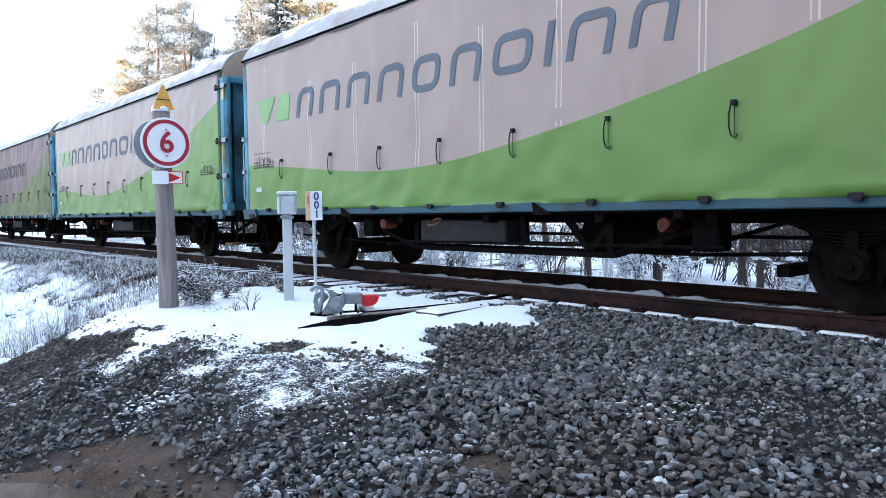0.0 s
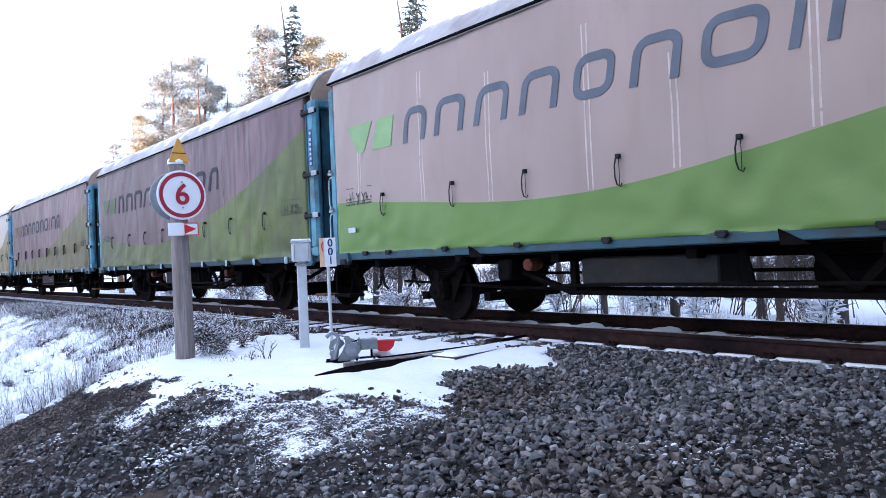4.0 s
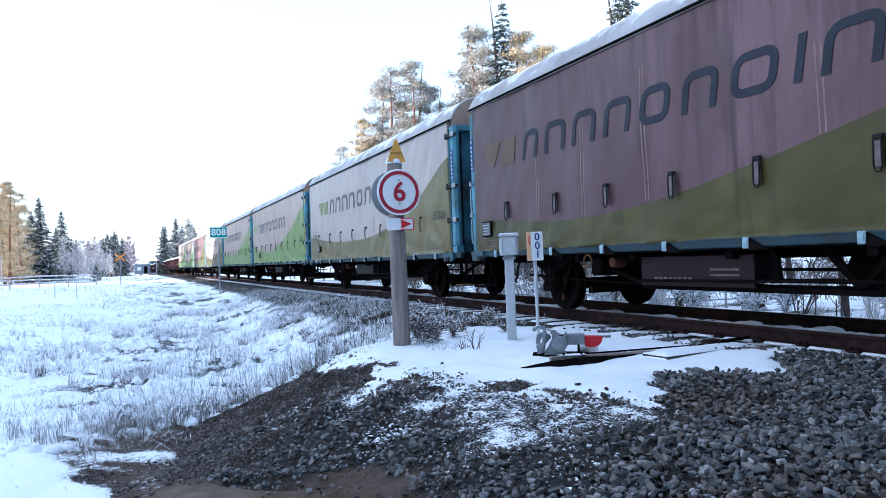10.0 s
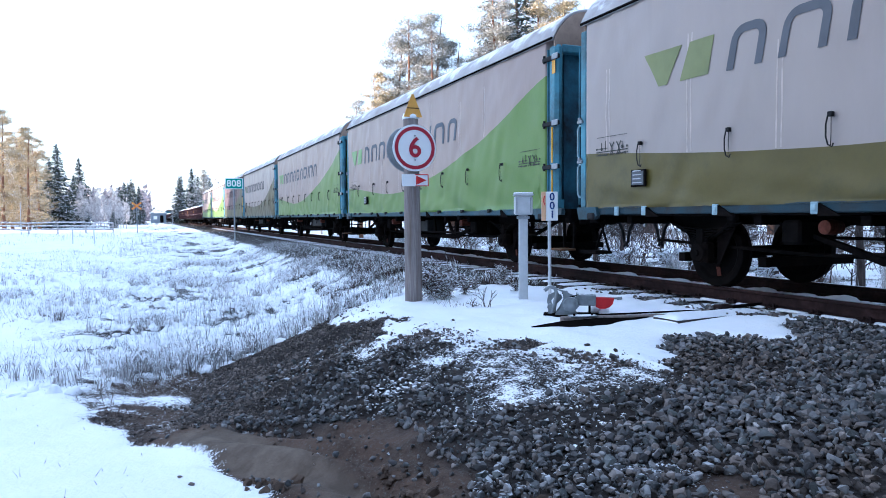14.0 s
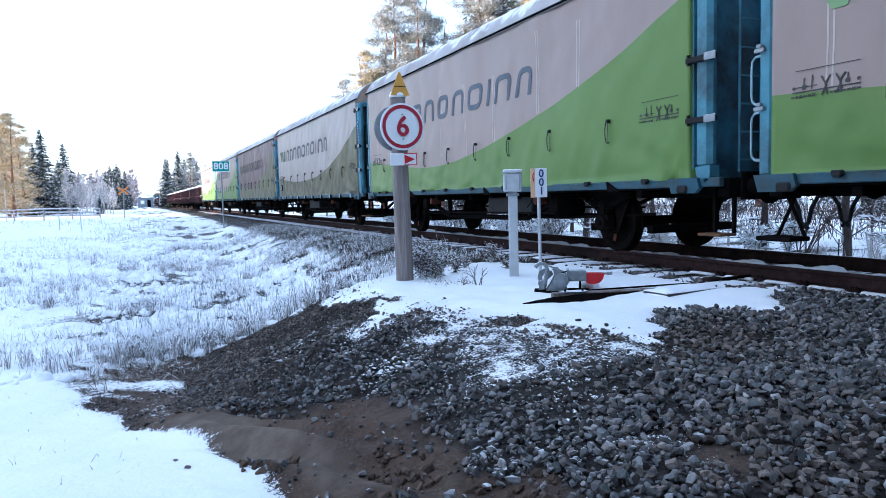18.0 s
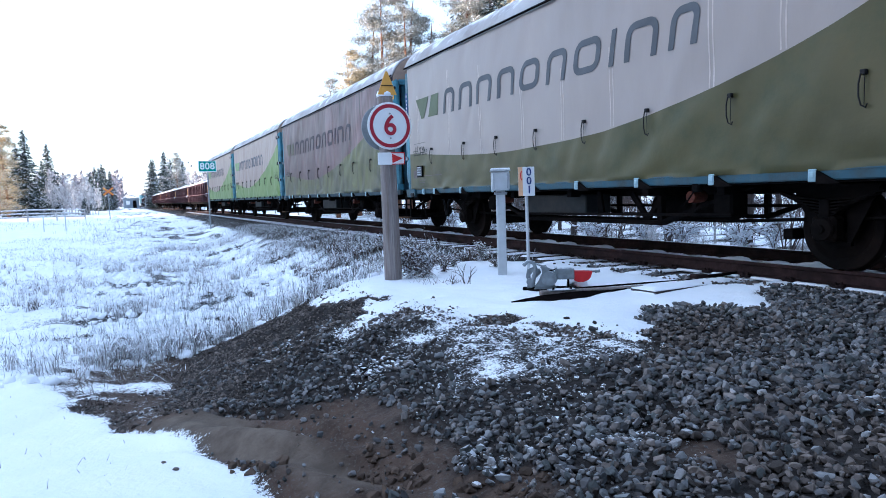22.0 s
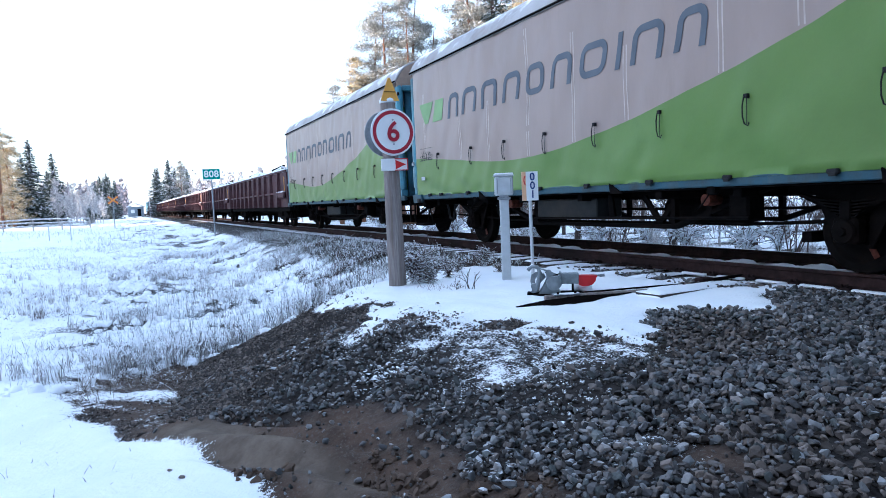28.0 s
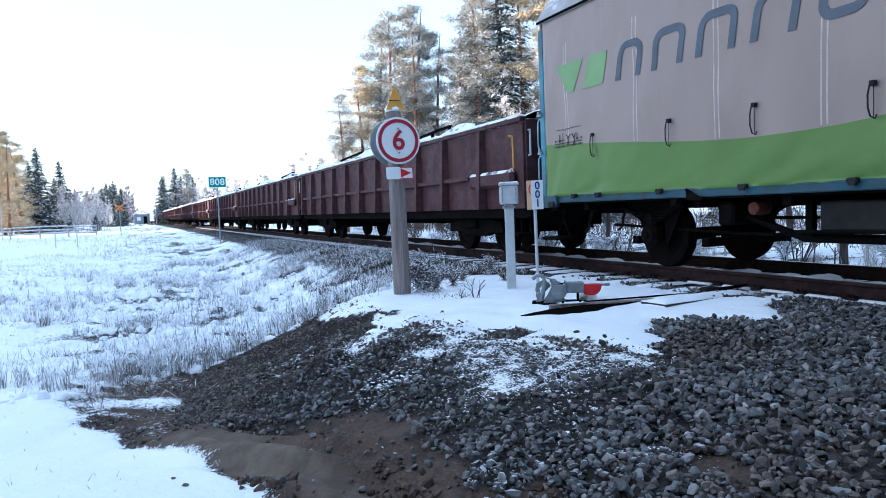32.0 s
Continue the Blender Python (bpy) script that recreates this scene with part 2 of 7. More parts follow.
class Shape:
    """Collects vertices and faces for one mesh part."""

    def __init__(self):
        self.v, self.f, self.m = [], [], []

    def add(self, verts, faces, mi=0):
        k = len(self.v)
        self.v.extend(verts)
        self.f.extend([tuple(i + k for i in f) for f in faces])
        self.m.extend([mi] * len(faces))
        return self

    def box(self, x0, x1, y0, y1, z0, z1, bevel=0.0, mi=0):
        b = min(bevel, 0.45 * abs(x1 - x0), 0.45 * abs(y1 - y0), 0.45 * abs(z1 - z0))
        lo, hi = (x0, y0, z0), (x1, y1, z1)
        if b <= 0:
            v = [tuple((lo, hi)[(i >> a) & 1][a] for a in range(3)) for i in range(8)]
            return self.add(v, [(0, 2, 3, 1), (4, 5, 7, 6), (0, 1, 5, 4), (2, 6, 7, 3), (0, 4, 6, 2), (1, 3, 7, 5)], mi)
        v, idx = [], {}
        for i in range(8):
            for a in range(3):
                p = []
                for c in range(3):
                    s = (i >> c) & 1
                    e = (lo, hi)[s][c]
                    p.append(e if c == a else e + (-b if s else b))
                idx[i, a] = len(v)
                v.append(tuple(p))
        f = []
        for a in range(3):
            c, d = (a + 1) % 3, (a + 2) % 3
            for s in (0, 1):
                q = [s << a, s << a | 1 << c, s << a | 1 << c | 1 << d, s << a | 1 << d]
                q = [idx[i, a] for i in q]
                f.append(tuple(q if s else q[::-1]))
            for s in range(4):
                i = (s & 1) << c | (s >> 1) << d
                j = i | 1 << a
                q = (idx[i, c], idx[j, c], idx[j, d], idx[i, d])
                f.append(q if (s & 1) != (s >> 1) else q[::-1])
        for i in range(8):
            q = (idx[i, 0], idx[i, 1], idx[i, 2])
            f.append(q if bin(i).count("1") % 2 else q[::-1])
        return self.add(v, f, mi)

    def rod(self, p, q, r, n=8, r2=None, mi=0):
        p, q = Vector(p), Vector(q)
        r2 = r if r2 is None else r2
        d = (q - p).normalized()
        a = d.orthogonal().normalized()
        b = d.cross(a)
        v = []
        for c, rr in ((p, r), (q, r2)):
            for i in range(n):
                w = 2 * math.pi * i / n
                v.append(tuple(c + a * (rr * math.cos(w)) + b * (rr * math.sin(w))))
        f = [(i, (i + 1) % n, n + (i + 1) % n, n + i) for i in range(n)] + [tuple(range(n))[::-1], tuple(range(n, 2 * n))]
        return self.add(v, f, mi)

    def tube(self, pts, r, n=6, mi=0):
        """A round bar swept along a bent line, in one piece."""
        p = [Vector(q) for q in pts]
        a, v, f = None, [], []
        for k, c in enumerate(p):
            d = (p[min(k + 1, len(p) - 1)] - p[max(k - 1, 0)]).normalized()
            a = d.orthogonal().normalized() if a is None else (a - d * a.dot(d)).normalized()
            b = d.cross(a)
            for i in range(n):
                w = 2 * math.pi * i / n
                v.append(tuple(c + a * (r * math.cos(w)) + b * (r * math.sin(w))))
        for k in range(len(p) - 1):
            for i in range(n):
                f.append((k * n + i, k * n + (i + 1) % n, (k + 1) * n + (i + 1) % n, (k + 1) * n + i))
        return self.add(v, f + [tuple(range(n))[::-1], tuple(range(len(v) - n, len(v)))], mi)

    def lathe(self, profile, axis="y", n=24, at=(0, 0, 0), mi=0):
        """Profile of (radius, along) turned about an axis."""
        v, f = [], []
        for r, t in profile:
            for i in range(n):
                w = 2 * math.pi * i / n
                c, s = r * math.cos(w), r * math.sin(w)
                p = {"x": (t, c, s), "y": (c, t, s), "z": (c, s, t)}[axis]
                v.append((p[0] + at[0], p[1] + at[1], p[2] + at[2]))
        for k in range(len(profile) - 1):
            for i in range(n):
                j = (i + 1) % n
                f.append((k * n + i, k * n + j, k * n + n + j, k * n + n + i))
        f.append(tuple(range(n)))
        f.append(tuple(range((len(profile) - 1) * n, len(profile) * n)))
        return self.add(v, f, mi)

    def prism(self, outline, y0, y1, mi=0):
        """An outline in x and z, pushed from y0 to y1."""
        n = len(outline)
        v = [(x, y0, z) for x, z in outline] + [(x, y1, z) for x, z in outline]
        f = [tuple(range(n)), tuple(range(n, 2 * n))[::-1]] + [(i, i + n, (i + 1) % n + n, (i + 1) % n) for i in range(n)]
        return self.add(v, f, mi)

    def data(self, name, mats, smooth=False, fix=True):
        me = bpy.data.meshes.new(name)
        me.from_pydata(self.v, [], self.f)
        for m in mats if isinstance(mats, (list, tuple)) else [mats]:
            me.materials.append(m)
        if any(self.m):
            me.polygons.foreach_set("material_index", self.m)
        if fix:
            bm = bmesh.new()
            bm.from_mesh(me)
            bmesh.ops.recalc_face_normals(bm, faces=bm.faces)
            bm.to_mesh(me)
            bm.free()
        if smooth:
            me.polygons.foreach_set("use_smooth", [True] * len(me.polygons))
        me.update()
        return me


def part(name, shape, mat, parent=None, label="", at=None, smooth=False):
    me = shape if isinstance(shape, bpy.types.Mesh) else shape.data(name, mat, smooth)
    ob = new(name, me)
    ob.parent = parent
    if at is not None:
        ob.matrix_basis = at if isinstance(at, Matrix) else pose(*at)
    if label:
        ob["label"] = label
    return ob


def empty(name, at=(0, 0, 0), **tags):
    ob = new(name)
    ob.matrix_basis = at if isinstance(at, Matrix) else pose(*at)
    return tagged(ob, **tags)


def text(name, body, size, mat, parent, at, depth=0.004):
    cu = bpy.data.curves.new(name, "FONT")
    cu.body, cu.size, cu.extrude, cu.offset, cu.align_x, cu.align_y = body, size, depth, 0.014 * size, "CENTER", "CENTER"
    ob = bpy.data.objects.new("tmp", cu)
    me = bpy.data.meshes.new_from_object(ob)
    bpy.data.objects.remove(ob)
    me.materials.clear()
    me.materials.append(mat)
    return part(name, me, mat, parent, at=at)


def quads(name, mat, corners):
    """A mesh of loose quads from an (n, 4, 3) array."""
    c = np.asarray(corners, dtype=np.float32)
    n = len(c)
    me = bpy.data.meshes.new(name)
    me.vertices.add(n * 4)
    me.vertices.foreach_set("co", c.reshape(-1))
    me.loops.add(n * 4)
    me.loops.foreach_set("vertex_index", np.arange(n * 4, dtype=np.int32))
    me.polygons.add(n)
    me.polygons.foreach_set("loop_start", np.arange(0, n * 4, 4, dtype=np.int32))
    me.materials.append(mat)
    me.update(calc_edges=True)
    return me


def vnoise(x, y, seed=0):
    """Smooth value noise on a unit grid, about -1 to 1."""
    x, y = np.asarray(x, float), np.asarray(y, float)
    xi, yi = np.floor(x).astype(np.int64), np.floor(y).astype(np.int64)
    u, v = x - xi, y - yi
    u, v = u * u * (3 - 2 * u), v * v * (3 - 2 * v)

    def corner(a, b):
        n = (a * 374761393 + b * 668265263 + seed * 974711) & 0x7FFFFFFF
        n = ((n ^ (n >> 13)) * 1274126177) & 0x7FFFFFFF
        return ((n ^ (n >> 16)) & 0xFFFF) / 32767.5 - 1

    return (corner(xi, yi) * (1 - u) + corner(xi + 1, yi) * u) * (1 - v) + (corner(xi, yi + 1) * (1 - u) + corner(xi + 1, yi + 1) * u) * v


def step(a, b, x):
    k = np.clip((x - a) / (b - a), 0, 1)
    return k * k * (3 - 2 * k)


def ground_z(x, y):
    """Height of the ground: track bed, switch platform, gravel heap, ditch and field."""
    x, y = np.asarray(x, float), np.asarray(y, float)
    low = np.interp(x, [-120, -66, -50, -34, -22, -13, -9, -6.5, -4, -2, 3], [-0.25, -0.28, -0.55, -0.95, -1.2, -1.2, -1.08, -0.95, -0.72, -0.62, -0.6])
    low = low + 0.25 * step(-5, -16, y) * step(-40, -20, x)
    edge = np.interp(x, [-16, -12.5, -10.6, -9.5, -7.5, -6, -4.6, -2, 2], [5.7, 5.5, 4.2, 3.1, 2.75, 2.9, 3.4, 4.2, 4.6])
    wide = np.interp(x, [-16, -11, -9, -6, -4, 0], [3.2, 2.6, 2.5, 2.5, 3.2, 4.2])
    k = np.clip((edge - y) / wide, 0, 1)
    front = -0.29 + (low + 0.29) * k * k * (3 - 2 * k)
    back = -0.29 - 0.35 * step(10.3, 12.6, y) + 0.25 * step(16, 40, y)
    z = np.where(y > 7.84, back, front)
    z = z + 0.065 * step(3.6, 1.6, np.abs(y - 7.84)) * step(-40, -12, x)
    z = z + 0.05 * np.exp(-(((y - 6.4) / 0.4) ** 2)) * step(-6, -5, x)
    off = step(2.1, 3.6, np.abs(y - 7.84))
    rough = 0.035 * vnoise(x * 0.9, y * 0.9, 1) + 0.02 * vnoise(x * 2.3, y * 2.3, 2)
    heap = np.exp(-(((x + 7.2) / 2.6) ** 2 + ((y - 1.9) / 1.3) ** 2))
    rough = rough + heap * (0.085 * vnoise(x * 3.1, y * 3.1, 3) + 0.045 * vnoise(x * 7, y * 7, 4))
    field = step(-10, -14, x) * step(5.6, 4.5, y) + step(11, 13, y)
    rough = rough + field * (0.09 * vnoise(x * 0.5, y * 0.5, 5) + 0.05 * vnoise(x * 1.7, y * 1.7, 6) + 0.05 * vnoise(x * 4.5, y * 4.5, 7) + 0.022 * vnoise(x * 8.5, y * 8.5, 17) * step(-16, -13, x))
    rut = np.exp(-(((x + 4.6) / 1.8) ** 2 + ((y - 0.9) / 0.6) ** 2))
    rough = rough + rut * 0.055 * np.sin((-0.55 * x + 0.83 * y) * 16 + 2 * vnoise(x, y, 8))
    rough = rough + 0.09 * np.exp(-(((x + 6.0) / 0.45) ** 2 + ((y - 0.5) / 0.28) ** 2))
    deck = np.exp(-(((x + 7.3) / 1.9) ** 2 + ((y - 4.3) / 1.3) ** 2))
    rough = rough + deck * (0.03 * vnoise(x * 2.6, y * 2.6, 9) + 0.014 * vnoise(x * 6.5, y * 6.5, 10))
    drift = np.exp(-(((x + 7.5) / 3.0) ** 2 + ((y + 2.2) / 2.0) ** 2))
    rough = rough + drift * (0.035 * vnoise(x * 2.8, y * 2.8, 20) + 0.012 * vnoise(x * 7, y * 7, 30))
    along = np.clip(((x + 6.0) * 1.8 + (y - 0.2) * 0.8) / 3.88, 0, 1)
    rough = rough + 0.085 * np.exp(-(((x + 6.0 - 1.8 * along) ** 2 + (y - 0.2 - 0.8 * along) ** 2) / 0.035))
    churn = np.exp(-(((x + 4.4) / 1.1) ** 2 + ((y - 1.35) / 0.45) ** 2))
    rough = rough + churn * (0.03 * vnoise(x * 5, y * 5, 44) + 0.018 * vnoise(x * 12, y * 12, 45))
    # unseen rise behind the camera, added to block the low sun
    shade_hill = 14.5 * step(-40, -64, y) * step(-94, -74, x) * step(140, 100, x)
    return z + off * rough + shade_hill


def poly_inside(x, y, pts):
    """Signed distance to a polygon, positive inside."""
    x, y = np.asarray(x, float), np.asarray(y, float)
    d, inside = np.full(x.shape, 1e9), np.zeros(x.shape, bool)
    for (ax, ay), (bx, by) in zip(pts, pts[1:] + pts[:1]):
        ex, ey = bx - ax, by - ay
        k = np.clip(((x - ax) * ex + (y - ay) * ey) / (ex * ex + ey * ey), 0, 1)
        d = np.minimum(d, np.hypot(x - ax - k * ex, y - ay - k * ey))
        cross = (ay > y) != (by > y)
        inside ^= cross & (x < ex * (y - ay) / (ey if ey else 1e-9) + ax)
    return np.where(inside, d, -d)


PLATFORM = [(-9.3, 2.4), (-8.0, 2.28), (-7.8, 2.6), (-7.4, 2.17), (-6.75, 2.25), (-6.9, 2.85), (-6.2, 3.0), (-5.2, 3.4), (-4.4, 3.75), (-5.2, 4.45), (-5.28, 4.75), (-5.05, 5.15), (-4.6, 5.5), (-5.2, 6.4), (-9, 6.3), (-11, 5.2), (-10.4, 4.0)]
BARE = [(-9.1, 2.6), (-9.5, 1.8), (-10.2, 1.3), (-9.3, 0.7), (-9.4, 0.3), (-9.3, -0.5), (-8.0, -0.6), (-7.1, -0.15), (-6.1, -0.15), (-5.9, 0.05), (-5.55, 0.2), (-5.15, 0.37), (-4.48, 0.5), (-4.05, 0.62), (-3.8, 0.7), (-2, 0.2), (0, -1), (14, -3), (14, 6.4), (-6, 6.4), (-8, 5)]
SAND = [(-6.6, -0.15), (-6.5, 0.3), (-6.1, 0.6), (-5.65, 0.92), (-5.4, 1.1), (-5.2, 1.4), (-5.2, 1.62), (-4.55, 1.68), (-4.0, 1.74), (-3.67, 1.74), (-3.3, 1.76), (-2.95, 1.98), (-2.6, 1.8), (-1.5, 1.2), (-1.5, 0), (-3.8, 0.5)]
PATCH = [(-6.1, 2.35), (-5.95, 2.65), (-5.4, 2.98), (-4.8, 3.3), (-4.2, 3.4), (-4.15, 2.95), (-4.0, 2.7), (-3.95, 2.4), (-4.3, 2.15), (-4.7, 2.25), (-5.1, 2.5)]

TAN = [(-6.15, -0.1), (-5.9, 0.3), (-5.72, 0.55), (-5.5, 0.76), (-5.1, 0.92), (-4.6, 1.04), (-4.0, 1.12), (-3.5, 1.16), (-3.6, 0.96), (-4.2, 0.72), (-4.8, 0.5), (-5.4, 0.25)]
RUT = [(-10.5, -0.4), (-10.1, 0.3), (-9.0, 0.6), (-8.0, 0.5), (-7.0, 0.3), (-6.2, 0.3), (-5.9, 0.1), (-6.9, -0.2), (-7.4, -0.55), (-8.7, -0.8), (-9.8, -0.8)]


def fringe(x, y):
    """The grit thinly dusted with snow along the platform's open edge."""
    n = 0.25 * vnoise(x * 1.7, y * 1.7, 11) + 0.14 * vnoise(x * 5, y * 5, 12)
    return step(-0.62, -0.3, poly_inside(x, y, PLATFORM) + 0.6 * n) * step(-7.5, -6.9, x) * step(-3.6, -4.2, x) * step(3.9, 3.5, y)


def snow_cover(x, y):
    n = 0.25 * vnoise(x * 1.7, y * 1.7, 11) + 0.14 * vnoise(x * 5, y * 5, 12)
    bare = step(-0.12, 0.12, poly_inside(x, y, BARE) + (0.5 - 0.3 * step(-6.5, -5.8, x) * step(1.2, 0.8, y)) * n)
    tuft = step(-0.1, 0.7, vnoise(x * 1.3, y * 1.3, 15) + 0.5 * vnoise(x * 3.7, y * 3.7, 16)) * step(-7, -11, x) * step(-3, 0.5, y)
    s = (0.93 - 0.56 * tuft - 0.14 * step(-9, -11, x) * step(-22, -17, x) * step(-0.5, 0.4, vnoise(x * 1.1, y * 1.1, 61) + 0.4 * vnoise(x * 4, y * 4, 62))) * (1 - bare)
    bed = step(3.2, 2.4, np.abs(y - 7.84))
    s = s * (1 - bed) + bed * (0.27 + 0.12 * vnoise(x * 2.1, y * 2.1, 25))
    bank = step(6.0, 5.6, y) * step(4.3, 5.0, y) * step(-10.5, -11.5, x)
    s = s * (1 - bank) + bank * 0.3
    rut = poly_inside(x, y, RUT)
    torn = 0.42 + 0.45 * vnoise(x * 0.9 + y * 0.75, (y * 0.76 - x * 0.64) * 7.0, 18) + 0.2 * vnoise(x * 2.2, y * 2.2, 19)
    inside = step(-0.3, 0.2, rut)
    s = s * (1 - inside) + torn * inside
    s = np.maximum(s, step(-0.16, 0.14, poly_inside(x, y, PLATFORM) + 0.75 * n + 0.1 * vnoise(x * 9, y * 9, 38)))
    s = np.maximum(s, (0.5 + 0.13 * vnoise(x * 9, y * 9, 26) + 0.14 * vnoise(x * 4, y * 4, 28)) * step(-0.4, 0.25, poly_inside(x, y, PATCH) + 0.9 * n))
    s = np.maximum(s, fringe(x, y) * (0.55 + 0.16 * vnoise(x * 11, y * 11, 33) + 0.12 * vnoise(x * 4, y * 4, 34)))
    s = np.maximum(s, (0.43 + 0.12 * vnoise(x * 7, y * 7, 46)) * np.exp(-(((x + 2.95) / 0.5) ** 2 + ((y - 2.5) / 0.35) ** 2)))
    grit = step(0.25, 0.05, np.abs(poly_inside(x, y, PLATFORM) - 0.14)) * step(4.0, 3.4, y) * step(0.2, 0.55, vnoise(x * 6, y * 6, 48) + 0.4 * vnoise(x * 14, y * 14, 49))
    s = s * (1 - 0.75 * grit)
    s = np.maximum(s, 0.45 * np.exp(-(((x + 2.6) / 0.9) ** 2 + ((y - 5.7) / 0.25) ** 2)))
    return np.clip(s, 0, 1)


def sand_cover(x, y):
    n = 0.2 * vnoise(x * 2.2, y * 2.2, 13) + 0.1 * vnoise(x * 6, y * 6, 14)
    s = np.maximum(step(-0.15, 0.25, poly_inside(x, y, SAND) + n), np.exp(-(((x + 2.5) / 0.25) ** 2 + ((y - 2.62) / 0.16) ** 2)))
    return np.maximum(s, 0.8 * step(-0.2, 0.2, poly_inside(x, y, RUT) + n))


def tan_cover(x, y):
    """Smooth tan sand on the low ridge, with streaks left by wheels."""
    across = 0.41 * (x + 5) - 0.91 * (y - 0.6)
    streak = 0.45 * step(0.25, 0.6, vnoise(x * 0.8, across * 22, 54)) * step(-0.05, 0.2, across)
    return step(-0.08, 0.1, poly_inside(x, y, TAN) + 0.08 * vnoise(x * 3, y * 3, 29)) * (1 - streak)


def ground_top(x, y):
    return ground_z(x, y) + 0.035 * step(0.55, 0.95, snow_cover(x, y))

# ---- ground ----


def graded(*runs):
    out = []
    for a, b, s in runs:
        out.extend(np.arange(a, b, s))
    return np.unique(np.round(out, 3))


def ground_material():
    m = bpy.data.materials.new("snowy_ground")
    m.use_nodes = True
    n, link = m.node_tree.nodes, m.node_tree.links.new
    b = n["Principled BSDF"]
    tc = n.new("ShaderNodeTexCoord")

    def tex(s, d=8.0, r=0.6):
        t = n.new("ShaderNodeTexNoise")
        t.inputs["Scale"].default_value, t.inputs["Detail"].default_value, t.inputs["Roughness"].default_value = s, d, r
        link(tc.outputs["Object"], t.inputs["Vector"])
        return t.outputs[0]

    def rng(src, a, c, lo=0.0, hi=1.0):
        r = n.new("ShaderNodeMapRange")
        for i, v in ((1, a), (2, c), (3, lo), (4, hi)):
            r.inputs[i].default_value = v
        link(src, r.inputs[0])
        return r.outputs[0]

    def mix(fac, a, c):
        x = n.new("ShaderNodeMix")
        x.data_type = "RGBA"
        link(fac, x.inputs[0])
        for k, v in ((6, a), (7, c)):
            if isinstance(v, tuple):
                x.inputs[k].default_value = (*v, 1)
            else:
                link(v, x.inputs[k])
        return x.outputs[2]

    def att(name):
        a = n.new("ShaderNodeAttribute")
        a.attribute_name = name
        return a.outputs["Fac"]

    def add(a, c, op="ADD"):
        x = n.new("ShaderNodeMath")
        x.operation = op
        link(a, x.inputs[0])
        if isinstance(c, float):
            x.inputs[1].default_value = c
        else:
            link(c, x.inputs[1])
        return x.outputs[0]

    grit = mix(rng(tex(30), 0.35, 0.65), (0.012, 0.01, 0.0095), (0.04, 0.034, 0.031))
    soil = mix(rng(tex(9), 0.3, 0.7), (0.036, 0.023, 0.016), (0.095, 0.064, 0.047))
    soil = mix(rng(tex(2.2), 0.45, 0.65), soil, (0.085, 0.054, 0.039))
    soil = mix(rng(tex(45, 3.0), 0.55, 0.7), soil, (0.1, 0.09, 0.082))
    soil = mix(att("tan"), soil, mix(rng(tex(5), 0.35, 0.65), (0.085, 0.065, 0.05), (0.15, 0.118, 0.092)))
    col = mix(att("sand"), grit, soil)
    grain = add(rng(tex(14), 0.3, 0.7, -0.2, 0.2), rng(tex(60, 4.0), 0.3, 0.7, -0.26, 0.26))
    cover = rng(add(att("snow"), grain), 0.42, 0.6)
    white = mix(rng(tex(1.3), 0.3, 0.7), (0.8, 0.83, 0.87), (0.88, 0.89, 0.91))
    link(mix(cover, col, white), b.inputs["Base Color"])
    b.inputs["Roughness"].default_value = 0.9
    b.inputs["Specular IOR Level"].default_value = 0.2
    bp = n.new("ShaderNodeBump")
    bp.inputs["Strength"].default_value, bp.inputs["Distance"].default_value = 0.55, 0.03
    link(add(add(tex(22), rng(tex(5, 5.0), 0, 1, 0, 1.6)), rng(cover, 0, 1, 0, 0.35)), bp.inputs["Height"])
    link(bp.outputs[0], b.inputs["Normal"])
    return m


def build_ground():
    xs = graded((-900, -300, 40), (-300, -120, 10), (-120, -60, 2.5), (-60, -30, 0.8), (-30, -14, 0.3), (-14, 3, 0.07), (3, 12, 0.4), (12, 60, 4), (60, 701, 40))
    ys = graded((-700, -100, 50), (-100, -20, 2.5), (-20, -3, 0.6), (-3, 6.6, 0.07), (6.6, 14, 0.25), (14, 60, 2), (60, 901, 40))
    gx, gy = np.meshgrid(xs, ys, indexing="ij")
    gz = ground_top(gx, gy)
    nx, ny = gx.shape
    me = bpy.data.meshes.new("ground")
    idx = np.arange(nx * ny).reshape(nx, ny)
    f = np.stack([idx[:-1, :-1], idx[1:, :-1], idx[1:, 1:], idx[:-1, 1:]], -1).reshape(-1, 4)
    me.from_pydata(np.stack([gx, gy, gz], -1).reshape(-1, 3).tolist(), [], f.tolist())
    for name, val in (("snow", snow_cover(gx, gy)), ("sand", sand_cover(gx, gy)), ("tan", tan_cover(gx, gy))):
        me.attributes.new(name, "FLOAT", "POINT").data.foreach_set("value", val.reshape(-1).astype(np.float32))
    me.polygons.foreach_set("use_smooth", [True] * len(me.polygons))
    me.materials.append(ground_material())
    me.update()
    tagged(new("ground", me), "snowy field, gravel heap and bare trackside earth", "ground", kind="structure")


build_ground()
rg = np.random.default_rng(7)


